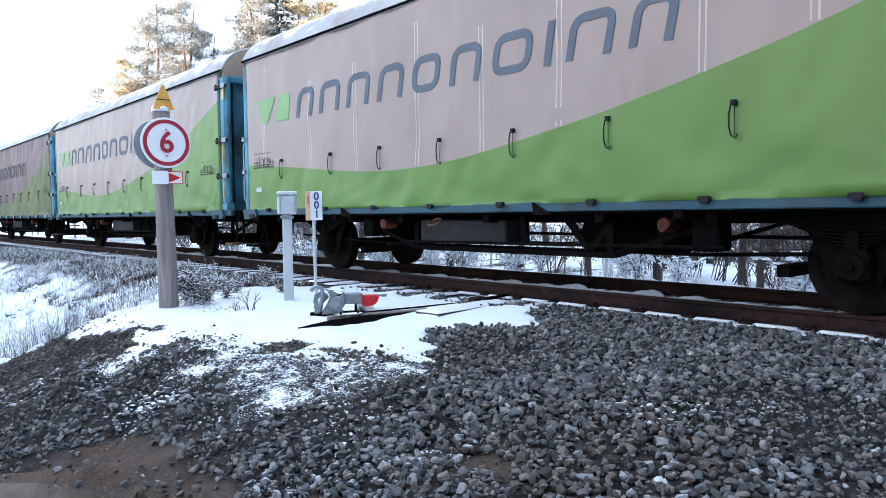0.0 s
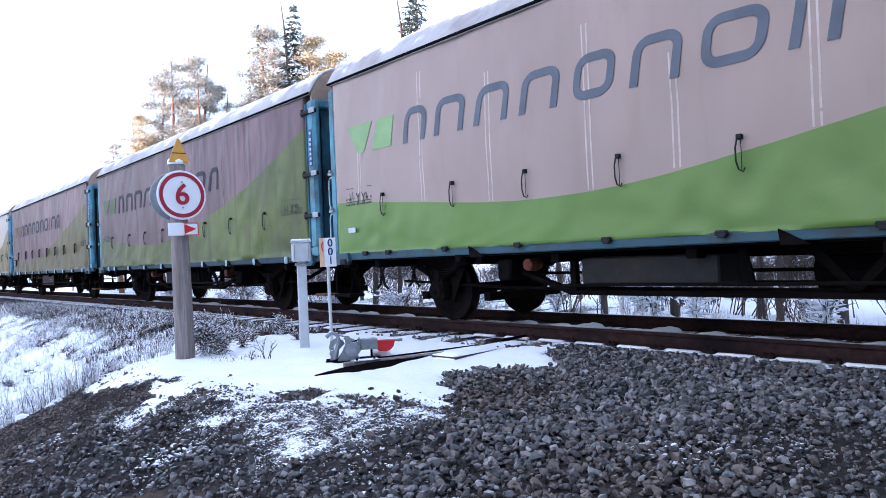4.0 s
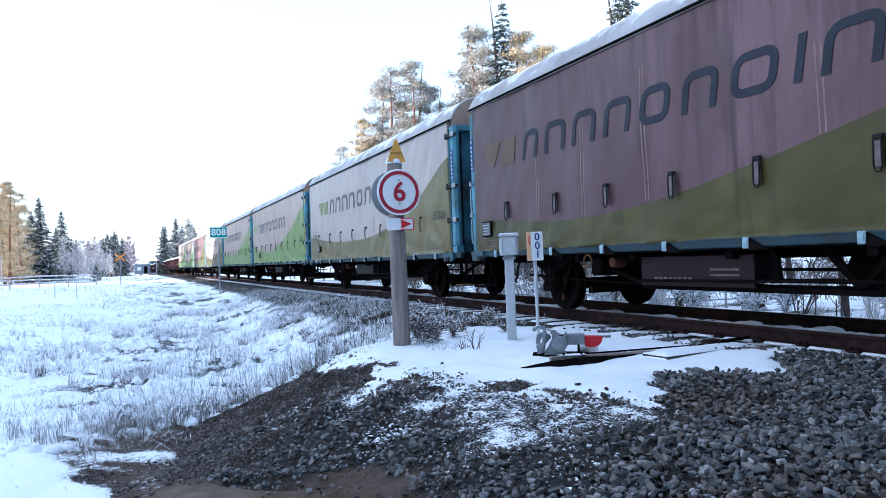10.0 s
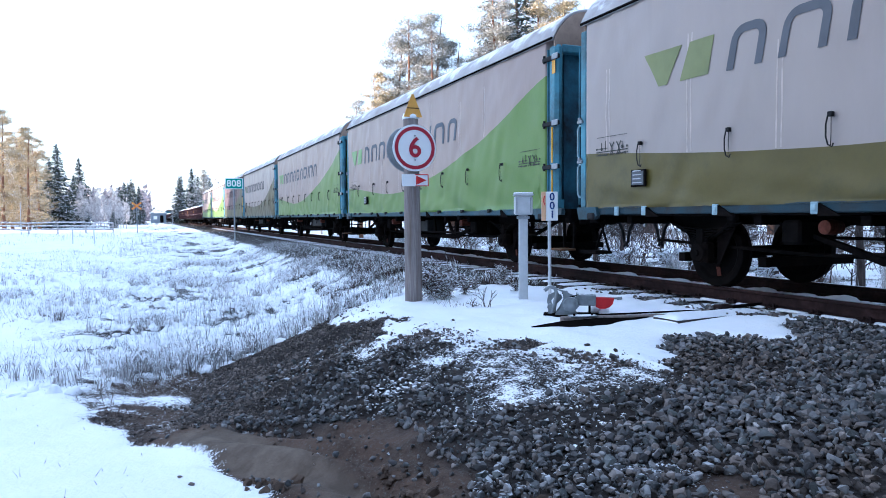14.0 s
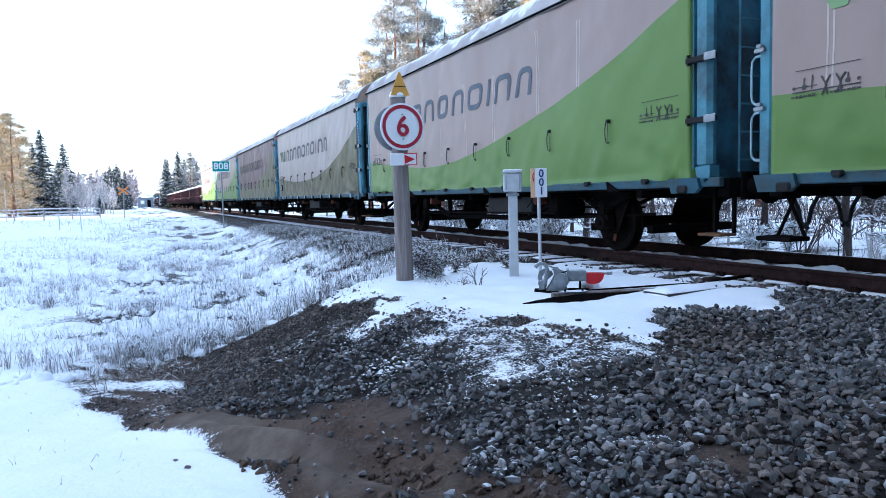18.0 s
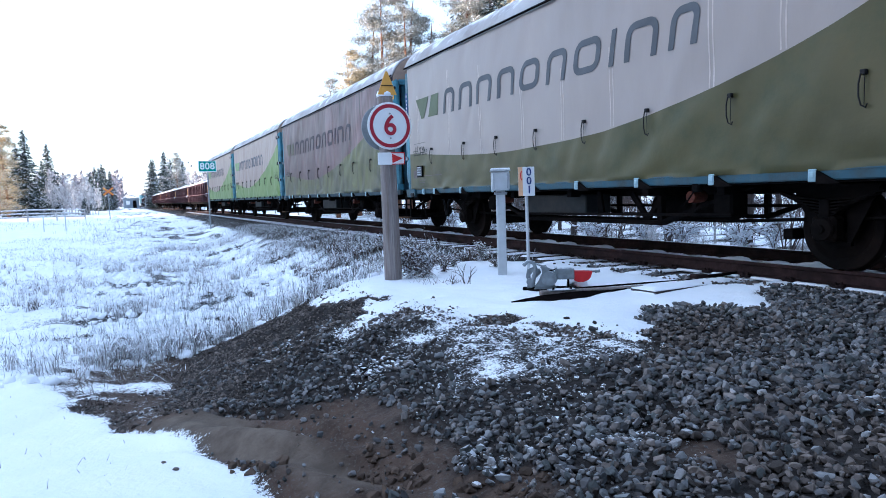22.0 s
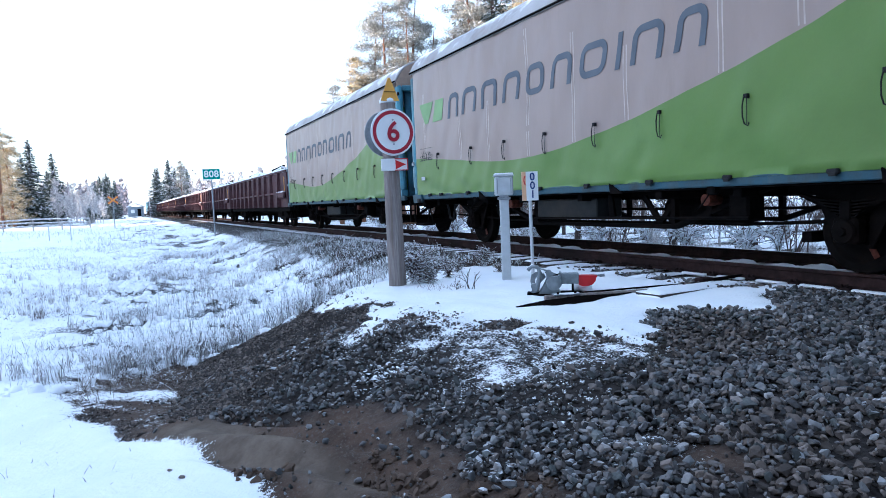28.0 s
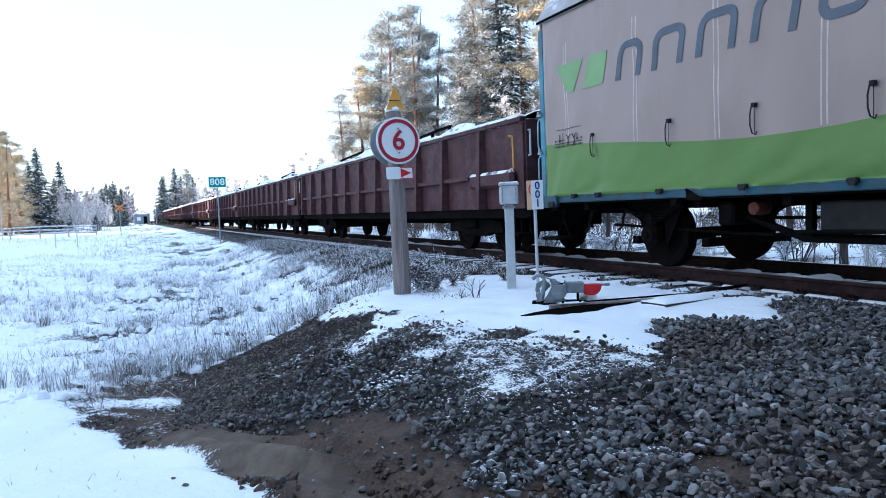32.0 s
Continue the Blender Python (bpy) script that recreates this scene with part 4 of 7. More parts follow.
def curtain_bulge(x, z, seed):
    seam = min(abs((x - 0.62) % 1.31), 1.31 - abs((x - 0.62) % 1.31))
    fold = float(vnoise(x * 1.6 + z * 1.4, z * 0.9 - x * 0.5, seed)) * 0.02 + float(vnoise(x * 4.2 - z * 2.0, z * 1.3, seed + 3)) * 0.009 + float(vnoise(x * 2.2 - z * 3.2, z * 0.5 + x * 0.3, seed + 4)) * 0.008
    hem = max(0.0, 1.8 - z) * 0.03 * float(vnoise(x * 3.0 + 3 * z, 0.5, seed + 5))
    low = max(0.0, 1.0 - (z - 1.07) / 0.75)
    pull = low * low * (0.018 * float(vnoise(x * 1.1 + z * 5.0, z * 1.5, seed + 6)) + 0.012 * float(vnoise(x * 2.6 - z * 7.0, z * 2.0 + 3, seed + 7)))
    a = math.atan2(z - 0.95, 12.85 - x)
    fan = 0.045 * math.sin(a * 15 + seed) * math.exp(-((12.7 - x) / 1.3) ** 2 - ((z - 1.07) / 0.55) ** 2)
    return fold + hem + pull + fan + 0.012 * min(seam, 0.25)


def curtain_shape(seed, shape, far=False):
    s, nx, lo, hi = Shape(), 100 if far else 220, 14, 14
    sign = 1 if far else -1
    rows = lo + hi + 1
    for i in range(nx + 1):
        x = 12.7 * i / nx
        u = 12.7 - x if far else x
        w = sum(wave_z(min(12.7, max(0.0, u + d)), shape) for d in (-0.6, -0.3, 0, 0.3, 0.6)) / 5
        zs = [1.075 + (w - 1.075) * j / lo for j in range(lo)] + [w + (3.98 - w) * j / hi for j in range(hi + 1)]
        edge = min(1.0, x / 0.25, (12.7 - x) / 0.25)
        for z in zs:
            s.v.append((x, sign * (1.5 + edge * curtain_bulge(x, z, seed)), z))
    for i in range(nx):
        for j in range(rows - 1):
            a = i * rows + j
            s.f.append((a, a + rows, a + rows + 1, a + 1))
            s.m.append(0 if j >= lo else 1)
    front = len(s.v)
    for i in range(nx + 1):
        s.v.append((12.7 * i / nx, sign * 1.505, 1.07))
    for i in range(nx):
        s.f.append((i * rows, i * rows + rows, front + i + 1, front + i))
        s.m.append(1)
    for i in (0, nx):
        b = len(s.v)
        for j in range(rows):
            p = s.v[i * rows + j]
            s.v.append((p[0], sign * 1.2, p[2]))
        for j in range(rows - 1):
            s.f.append((i * rows + j, i * rows + j + 1, b + j + 1, b + j))
            s.m.append(0 if j >= lo else 1)
    return s


def mark_block(x0, x1, kind):
    """One plain block of the row of dark marks: a slanted arch, ring or bar, drawn as one ribbon."""
    z0, z1, half, r = 2.66, 3.16, 0.05, 0.13
    l, h, base, top = x0 + half, x1 - half, z0 + half, z1 - half

    def bend(cx, cz, a0, a1):
        return [(cx + r * math.cos(a), cz + r * math.sin(a)) for a in np.linspace(radians(a0), radians(a1), 6)]

    if kind == "bar":
        line = [(l, z0 + (z1 - z0) * i / 5) for i in range(6)]
    elif kind == "open":
        line = [(l, z0 + (top - r - z0) * i / 4) for i in range(4)] + bend(l + r, top - r, 180, 90) + bend(h - r, top - r, 90, 0) + [(h, z0 + (top - r - z0) * i / 4) for i in (3, 2, 1, 0)]
    else:
        line = bend(l + r, top - r, 180, 90) + bend(h - r, top - r, 90, 0) + bend(h - r, base + r, 0, -90) + bend(l + r, base + r, -90, -180)
    closed = kind == "frame"
    n, s = len(line), Shape()
    for i, (x, z) in enumerate(line):
        p, q = (line[i - 1], line[(i + 1) % n]) if closed else (line[max(0, i - 1)], line[min(n - 1, i + 1)])
        dx, dz = q[0] - p[0], q[1] - p[1]
        d = math.hypot(dx, dz)
        for side in (-half, half):
            u, w = x - dz / d * side, z + dx / d * side
            for y in (0, 0.004):
                s.v.append((u + (w - z0) * 0.18, y, w))
    for i in range(n if closed else n - 1):
        a, b = 4 * i, 4 * ((i + 1) % n)
        s.f += [(a, b, b + 2, a + 2), (a + 1, a + 3, b + 3, b + 1), (a, a + 1, b + 1, b), (a + 2, b + 2, b + 3, a + 3)]
    if not closed:
        s.f += [(0, 2, 3, 1), (4 * n - 4, 4 * n - 3, 4 * n - 1, 4 * n - 2)]
    s.m = [0] * len(s.f)
    return s


SOLE = material("grimy_teal_beam", (0.028, 0.09, 0.128), 0.55, vary=0.3, scale=2, grime=(0.03, 0.045, 0.05), grime_scale=2.0, grime_amount=0.6, streak=(0.06, 0.09, 0.1))
DULL_SOLE = material("dull_teal_beam", (0.018, 0.05, 0.07), 0.65, vary=0.35, scale=2, grime=(0.02, 0.024, 0.026), grime_scale=2.0, grime_amount=0.6)
OLDYELLOW = material("worn_yellow_paint", (0.13, 0.055, 0.02), 0.7, vary=0.4, scale=12, grime=(0.08, 0.06, 0.04), grime_scale=6)


def base_wagon():
    w = empty("covered_wagon", category="freight wagon", group="covered wagons of the train")
    part("roof", roof_shape(12.82), ROOF, w, "arched canvas roof dusted with frost", smooth=True)
    for x, nm in ((-0.1, "gable"), (12.92, "gable")):
        g = [(y, 3.95 + 0.52 * (1 - (abs(y) / 1.5) ** 6)) for y in np.linspace(1.49, -1.49, 25)]
        s = Shape()
        n = len(g)
        v = [(x + d, y, z) for d in (0, 0.05) for y, z in g + [(-1.49, 3.8), (1.49, 3.8)]]
        n += 2
        s.add(v, [tuple(range(n)), tuple(range(n, 2 * n))] + [(i, (i + 1) % n, n + (i + 1) % n, n + i) for i in range(n)])
        part(nm, s, GABLE, w, "brown canvas roof end")
    for side in (-1, 1):
        part("cant_rail", Shape().box(-0.12, 12.95, side * 1.53 - 0.02, side * 1.53 + 0.02, 3.935, 3.975, 0.008), IRON, w)
        part("sole_bar", Shape().box(-0.2, 13.18, side * 1.46 - 0.04, side * 1.46 + 0.04, 0.975, 1.09, 0.012), SOLE, w, "grimy teal side beam")
        y = side * 1.42
        part("corner_post", Shape().box(12.76, 13.02, y - 0.08, y + 0.08, 1.2, 3.86, 0.055).box(12.745, 12.765, y - 0.09, y + 0.09, 1.2, 3.8, 0.008).prism([(12.78, 1.22), (12.82, 1.08), (12.95, 1.02), (13.02, 1.1), (13.02, 1.24)], y - 0.08, y + 0.08), TEAL, w)
        part("corner_post", Shape().box(-0.17, -0.01, y - 0.08, y + 0.08, 1.08, 3.86, 0.025), TEAL, w)
        for x in (-0.15, 12.4):
            part("corner_bracket", Shape().prism([(x + 0.02, 0.9), (x + 0.42, 0.9), (x + 0.5, 0.96), (x + 0.46, 1.09), (x - 0.04, 1.09)], side * 1.5 - 0.05, side * 1.5 + 0.012), SOLE, w)
        for x in (0.2, 12.62):
            part("push_pole_socket", Shape().box(x - 0.09, x + 0.09, side * 1.51 - 0.07, side * 1.51 + 0.07, 0.9, 1.0, 0.02), BLACK, w)
    part("end_wall", Shape().box(12.78, 12.86, -1.24, 1.24, 1.0, 3.9, 0.01), DARK_TEAL, w, "teal steel end wall")
    for y in (-0.41, 0.41):
        part("end_rib", Shape().box(12.86, 12.9, y - 0.04, y + 0.04, 1.05, 3.85, 0.01), DARK_TEAL, w)
    part("end_wall", Shape().box(0.0, 0.08, -1.24, 1.24, 1.0, 3.9, 0.01), DARK_TEAL, w)
    ladder = Shape().rod((13.06, -1.06, 1.15), (13.06, -1.06, 3.8), 0.016, 6).rod((13.06, -0.7, 1.15), (13.06, -0.7, 3.8), 0.016, 6)
    part("ladder_rail", ladder, TEAL, w)
    rung = Shape().rod((0, -1.06, 0), (0, -0.7, 0), 0.013, 6).data("ladder_rung", TEAL)
    for k in range(8):
        part("ladder_rung", rung, None, w, at=(13.06, 0, 1.3 + 0.34 * k))
    for z in (1.52, 2.14):
        part("grab_handle", HANDLE_ME, None, w, at=(-0.17, -1.42, z))
    for z in (1.79, 2.52, 3.62):
        part("post_clasp", CLASP_ME, None, w, at=(12.92, -1.5, z))
    part("latch_rod", Shape().rod((12.94, -1.53, 1.35), (12.94, -1.53, 1.74), 0.014, 6).rod((12.94, -1.53, 1.86), (12.94, -1.53, 2.46), 0.014, 6), YELLOW, w)
    part("warning_plate", Shape().box(12.9, 13.0, -1.512, -1.505, 3.36, 3.62, 0.002), AMBER, w, "amber warning plate")
    for z in (1.79, 2.42):
        part("post_latch", Shape().box(-0.2, -0.08, -1.54, -1.5, z, z + 0.05, 0.008).box(-0.17, -0.11, -1.55, -1.5, z + 0.05, z + 0.09, 0.006).box(-0.22, -0.18, -1.53, -1.49, z + 0.005, z + 0.045, 0.006), GREY, w)
    part("end_beam", Shape().box(12.8, 13, -1.36, 1.36, 3.72, 3.86, 0.02), TEAL, w)
    part("headstock", Shape().box(12.95, 13.13, -1.3, 1.3, 0.84, 1.08, 0.02), IRON, w)
    part("headstock", Shape().box(-0.2, 0.0, -1.3, 1.3, 0.84, 1.08, 0.02), IRON, w)
    for y in (-0.95, 0.95):
        part("buffer", BUFFER_ME, None, w, at=(13.15, y, 0.98))
        part("buffer", BUFFER_ME, None, w, at=(-0.2, y, 0.98, 0, 0, 180))
    part("coupling", COUPLER_ME, None, w, at=(13.1, 0, 0.97))
    part("coupling", COUPLER_ME, None, w, at=(-0.15, 0, 0.93, 0, 0, 180))
    for y in (-0.35, 0.4):
        part("brake_hose", HOSE_ME, None, w, at=(13.13, y, 0.85))
        part("brake_hose", HOSE_ME, None, w, at=(-0.18, y, 0.85, 0, 0, 180))
    part("warning_lamp_box", Shape().box(12.92, 13.06, -0.62, -0.5, 1.18, 1.42, 0.015), ORANGE, w)
    part("shunter_step", Shape().box(12.78, 13.15, -1.46, -1.18, 0.37, 0.405, 0.01), OLDYELLOW, w, "worn yellow shunter's step")
    part("step_hanger", Shape().box(12.8, 12.84, -1.22, -1.18, 0.4, 0.95).box(13.1, 13.14, -1.22, -1.18, 0.4, 0.95), IRON, w)
    part("shunter_step", Shape().box(-0.2, 0.25, -1.5, -1.18, 0.36, 0.41, 0.01).tube([(-0.15, -1.2, 0.4), (0.1, -1.2, 0.9)], 0.02).tube([(0.2, -1.2, 0.4), (-0.05, -1.2, 0.9)], 0.02), IRON, w)
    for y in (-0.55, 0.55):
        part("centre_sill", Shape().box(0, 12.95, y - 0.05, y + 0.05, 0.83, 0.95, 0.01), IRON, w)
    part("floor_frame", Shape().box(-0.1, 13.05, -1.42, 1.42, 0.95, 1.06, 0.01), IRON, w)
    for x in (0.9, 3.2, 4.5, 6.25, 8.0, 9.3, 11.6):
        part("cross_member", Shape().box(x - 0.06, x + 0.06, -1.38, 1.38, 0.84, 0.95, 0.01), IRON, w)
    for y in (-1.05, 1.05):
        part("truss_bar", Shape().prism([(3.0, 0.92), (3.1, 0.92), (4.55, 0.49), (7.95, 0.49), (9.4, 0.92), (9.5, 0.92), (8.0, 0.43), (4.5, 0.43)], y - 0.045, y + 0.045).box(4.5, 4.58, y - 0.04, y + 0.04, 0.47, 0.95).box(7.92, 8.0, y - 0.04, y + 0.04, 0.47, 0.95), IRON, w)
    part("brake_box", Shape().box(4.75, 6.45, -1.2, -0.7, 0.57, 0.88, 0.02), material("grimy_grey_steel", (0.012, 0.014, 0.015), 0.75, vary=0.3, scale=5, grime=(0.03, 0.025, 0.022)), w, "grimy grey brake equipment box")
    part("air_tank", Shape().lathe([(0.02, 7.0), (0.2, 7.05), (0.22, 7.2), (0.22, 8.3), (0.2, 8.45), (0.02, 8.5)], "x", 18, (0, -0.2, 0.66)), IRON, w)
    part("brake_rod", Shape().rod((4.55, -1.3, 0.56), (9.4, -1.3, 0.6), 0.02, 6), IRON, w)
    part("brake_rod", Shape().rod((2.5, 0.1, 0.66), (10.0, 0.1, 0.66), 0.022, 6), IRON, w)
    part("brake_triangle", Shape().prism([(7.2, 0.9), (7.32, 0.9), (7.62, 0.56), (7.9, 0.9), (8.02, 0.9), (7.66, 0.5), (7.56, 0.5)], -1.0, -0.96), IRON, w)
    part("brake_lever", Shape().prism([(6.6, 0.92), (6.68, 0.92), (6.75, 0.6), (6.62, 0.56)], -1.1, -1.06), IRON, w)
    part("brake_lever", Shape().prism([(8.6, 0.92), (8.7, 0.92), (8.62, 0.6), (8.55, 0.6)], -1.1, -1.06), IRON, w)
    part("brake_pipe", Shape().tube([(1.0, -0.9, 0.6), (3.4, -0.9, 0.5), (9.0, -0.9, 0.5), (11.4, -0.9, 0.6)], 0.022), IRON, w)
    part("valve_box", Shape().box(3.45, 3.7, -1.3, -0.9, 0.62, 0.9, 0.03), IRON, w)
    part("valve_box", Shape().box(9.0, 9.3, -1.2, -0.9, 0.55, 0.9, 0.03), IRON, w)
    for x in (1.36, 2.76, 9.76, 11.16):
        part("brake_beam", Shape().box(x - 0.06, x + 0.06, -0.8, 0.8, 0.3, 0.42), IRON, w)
    for x in (4.0, 8.75):
        part("brake_cylinder", Shape().lathe([(0.03, -0.12), (0.075, -0.11), (0.085, 0.0), (0.07, 0.12), (0.03, 0.14)], "y", 14, (x, -1.2, 0.82)), ORANGE, w, "rust-orange brake cylinder")
    ring = Shape().lathe([(0.088, -0.012), (0.1, -0.014), (0.108, 0), (0.1, 0.014), (0.088, 0.012), (0.084, 0), (0.088, -0.012)], "y", 20, (3.62, -1.47, 0.85))
    ring.f, ring.m = ring.f[:-2], ring.m[:-2]
    part("hand_brake_wheel", ring, OLDYELLOW, w)
    for x in (2.9, 9.0):
        part("release_lever", Shape().tube([(x, -1.45, 0.95), (x - 0.1, -1.5, 0.78), (x - 0.22, -1.5, 0.7)], 0.009).box(x - 0.05, x + 0.07, -1.5, -1.4, 0.88, 1.0, 0.02), IRON, w)
    for x in (2.06, 10.46):
        for turn in (0, 180):
            part("leaf_spring", SPRING_ME, None, w, at=(x, 0, 0, 0, 0, turn))
            part("axle_box", AXLEBOX_ME, None, w, at=(x, 0, 0, 0, 0, turn))
            part("axle_guard", GUARD_ME, None, w, at=(x, 0, 0, 0, 0, turn))
        wheelset(w, x)
    return w


LOOKS = {
    "clean": ("clean beige and bright green side curtain", material("beige_curtain", (0.294, 0.226, 0.201), 0.38, spec=0.3, vary=0.07, scale=1.2, stretch=(1, 1, 0.35), grime=(0.27, 0.205, 0.178), grime_scale=1.6, grime_amount=0.35, bump=0.15, bump_scale=9, streak=(0.26, 0.2, 0.175), streak_amount=0.3),
              material("bright_green_curtain", (0.110, 0.194, 0.039), 0.38, spec=0.3, vary=0.08, scale=1.5, grime=(0.1, 0.18, 0.036), grime_scale=1.5, grime_amount=0.3, bump=0.08, bump_scale=14),
              material("dark_grey_print", (0.095, 0.11, 0.135), 0.6, vary=0.12, scale=3), material("green_print", (0.21, 0.33, 0.15), 0.6, vary=0.1, scale=3)),
    "olive": ("pale beige and olive side curtain", material("pale_curtain", (0.326, 0.280, 0.257), 0.38, spec=0.3, vary=0.08, scale=1.2, stretch=(1, 1, 0.35), grime=(0.34, 0.29, 0.27), grime_scale=1.4, grime_amount=0.4, bump=0.15, bump_scale=9, streak=(0.31, 0.27, 0.25), streak_amount=0.35),
              material("olive_curtain", (0.103, 0.083, 0.019), 0.38, spec=0.3, vary=0.14, scale=1.5, grime=(0.066, 0.057, 0.016), grime_scale=1.5, grime_amount=0.4, bump=0.08, bump_scale=14),
              material("grey_print", (0.1, 0.105, 0.12), 0.6, vary=0.12, scale=3), material("olive_print", (0.2, 0.22, 0.1), 0.6, vary=0.1, scale=3)),
    "moss": ("pale beige and dull moss-green side curtain", material("pale_grey_curtain", (0.307, 0.261, 0.239), 0.38, spec=0.3, vary=0.08, scale=1.2, stretch=(1, 1, 0.35), grime=(0.3, 0.255, 0.235), grime_scale=1.4, grime_amount=0.4, bump=0.15, bump_scale=9, streak=(0.29, 0.25, 0.23), streak_amount=0.35),
             material("moss_green_curtain", (0.068, 0.06, 0.018), 0.38, spec=0.3, vary=0.15, scale=1.5, grime=(0.043, 0.047, 0.016), grime_scale=1.5, grime_amount=0.45, bump=0.15, bump_scale=9),
             material("slate_print", (0.085, 0.09, 0.1), 0.6, vary=0.12, scale=3), material("moss_print", (0.1, 0.12, 0.07), 0.6, vary=0.1, scale=3)),
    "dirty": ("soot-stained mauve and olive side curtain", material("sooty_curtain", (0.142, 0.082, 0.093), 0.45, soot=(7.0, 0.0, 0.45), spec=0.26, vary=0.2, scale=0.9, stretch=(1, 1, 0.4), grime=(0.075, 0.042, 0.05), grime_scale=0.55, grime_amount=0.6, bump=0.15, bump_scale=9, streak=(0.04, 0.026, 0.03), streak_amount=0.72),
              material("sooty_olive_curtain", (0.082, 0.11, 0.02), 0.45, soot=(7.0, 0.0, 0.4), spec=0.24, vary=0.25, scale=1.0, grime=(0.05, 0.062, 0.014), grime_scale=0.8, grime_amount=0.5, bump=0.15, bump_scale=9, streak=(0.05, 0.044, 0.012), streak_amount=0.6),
              material("sooty_print", (0.022, 0.023, 0.034), 0.65, vary=0.15, scale=3), material("sooty_green_print", (0.075, 0.1, 0.05), 0.65, vary=0.1, scale=3)),
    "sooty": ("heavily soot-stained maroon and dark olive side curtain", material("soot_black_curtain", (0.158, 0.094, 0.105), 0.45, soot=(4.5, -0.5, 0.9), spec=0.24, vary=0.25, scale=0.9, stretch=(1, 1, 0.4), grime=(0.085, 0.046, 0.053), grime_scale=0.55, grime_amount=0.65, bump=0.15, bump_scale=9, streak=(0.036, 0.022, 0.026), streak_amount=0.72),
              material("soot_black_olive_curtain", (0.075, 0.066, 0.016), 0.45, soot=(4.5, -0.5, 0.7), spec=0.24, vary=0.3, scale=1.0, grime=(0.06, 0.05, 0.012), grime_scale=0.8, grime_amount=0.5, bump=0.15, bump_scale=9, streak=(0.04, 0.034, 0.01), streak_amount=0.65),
              material("soot_black_print", (0.02, 0.025, 0.038), 0.65, vary=0.15, scale=3), material("soot_black_green_print", (0.11, 0.075, 0.05), 0.65, vary=0.1, scale=3)),
    "worn": ("sooty mauve and olive curtain with worn-off print", material("worn_curtain", (0.17, 0.098, 0.107), 0.4, spec=0.28, vary=0.25, scale=0.9, stretch=(1, 1, 0.4), grime=(0.07, 0.04, 0.047), grime_scale=0.55, grime_amount=0.75, bump=0.15, bump_scale=9, streak=(0.018, 0.013, 0.017), streak_amount=0.75),
              material("worn_olive_curtain", (0.076, 0.082, 0.021), 0.38, spec=0.3, vary=0.3, scale=1.0, grime=(0.04, 0.04, 0.022), grime_scale=0.8, grime_amount=0.5, bump=0.15, bump_scale=9, streak=(0.02, 0.019, 0.011), streak_amount=0.65),
              material("worn_print", (0.058, 0.05, 0.06), 0.65, vary=0.15, scale=3), material("worn_green_print", (0.105, 0.098, 0.07), 0.65, vary=0.1, scale=3)),
}
FADED = material("faded_white_marks", (0.13, 0.11, 0.11), 0.8, vary=0.3)


def conform(s, seed, lift=0.01):
    """Lays a flat print onto the folds of a curtain."""
    s.v = [(x, y - 1.5 - lift - curtain_bulge(x, z, seed), z) for x, y, z in s.v]
    return s


def sheet(a, b, c, d, n=7):
    """A four-cornered print, finely divided so that it follows the folds."""
    s = Shape()
    for y in (0, 0.004):
        for i in range(n + 1):
            for j in range(n + 1):
                u, v = i / n, j / n
                p = [(1 - v) * ((1 - u) * a[q] + u * b[q]) + v * ((1 - u) * d[q] + u * c[q]) for q in (0, 1)]
                s.v.append((p[0], y, p[1]))
    m = (n + 1) ** 2
    for i in range(n):
        for j in range(n):
            k = i * (n + 1) + j
            s.f += [(k, k + n + 1, k + n + 2, k + 1), (m + k, m + k + 1, m + k + n + 2, m + k + n + 1)]
        for p, q in ((i * (n + 1), (i + 1) * (n + 1)), (i * (n + 1) + n, (i + 1) * (n + 1) + n), (i, i + 1), (n * (n + 1) + i, n * (n + 1) + i + 1)):
            s.f.append((p, q, m + q, m + p))
    s.m = [0] * len(s.f)
    return s


def stripe(x, z0, z1):
    s = Shape()
    for d in (-0.04, 0.026):
        for a, b in zip(np.linspace(z0, z1, 8), np.linspace(z0, z1, 8)[1:]):
            s.prism([(x + d, a), (x + d + 0.02, a), (x + d + 0.02, b), (x + d, b)], 0, 0.001)
    return s


PICTO = material("dark_pictogram_print", (0.05, 0.05, 0.045), 0.6, vary=0.3, scale=12)
STAINED = material("stained_webbing", (0.215, 0.15, 0.14), 0.8, vary=0.3, scale=5)
WEBBING = material("pale_webbing", (0.47, 0.4, 0.36), 0.8, vary=0.2, scale=5)


FADED_WHITE = material("faded_white_paint", (0.42, 0.44, 0.46), 0.7, vary=0.2, scale=12)
CARD = material("grey_document_card", (0.1, 0.108, 0.118), 0.6, vary=0.25, scale=8)
NUMBER_ME = Shape().box(-0.026, 0.026, -1.514, -1.509, 0, 0.045).data("number_mark", FADED_WHITE)


def number_column(w, x, z):
    """A dark strip up a corner post with white marks on it."""
    p = part("number_plate", Shape().box(x - 0.05, x + 0.05, -1.51, -1.502, z, z + 0.66, 0.002), BLUEINK, w, "dark blue strip with a column of white marks")
    for k in range(7):
        part("number_mark", NUMBER_ME, None, p, at=(x, 0, z + 0.03 + 0.085 * k + 0.025 * (k > 5)))


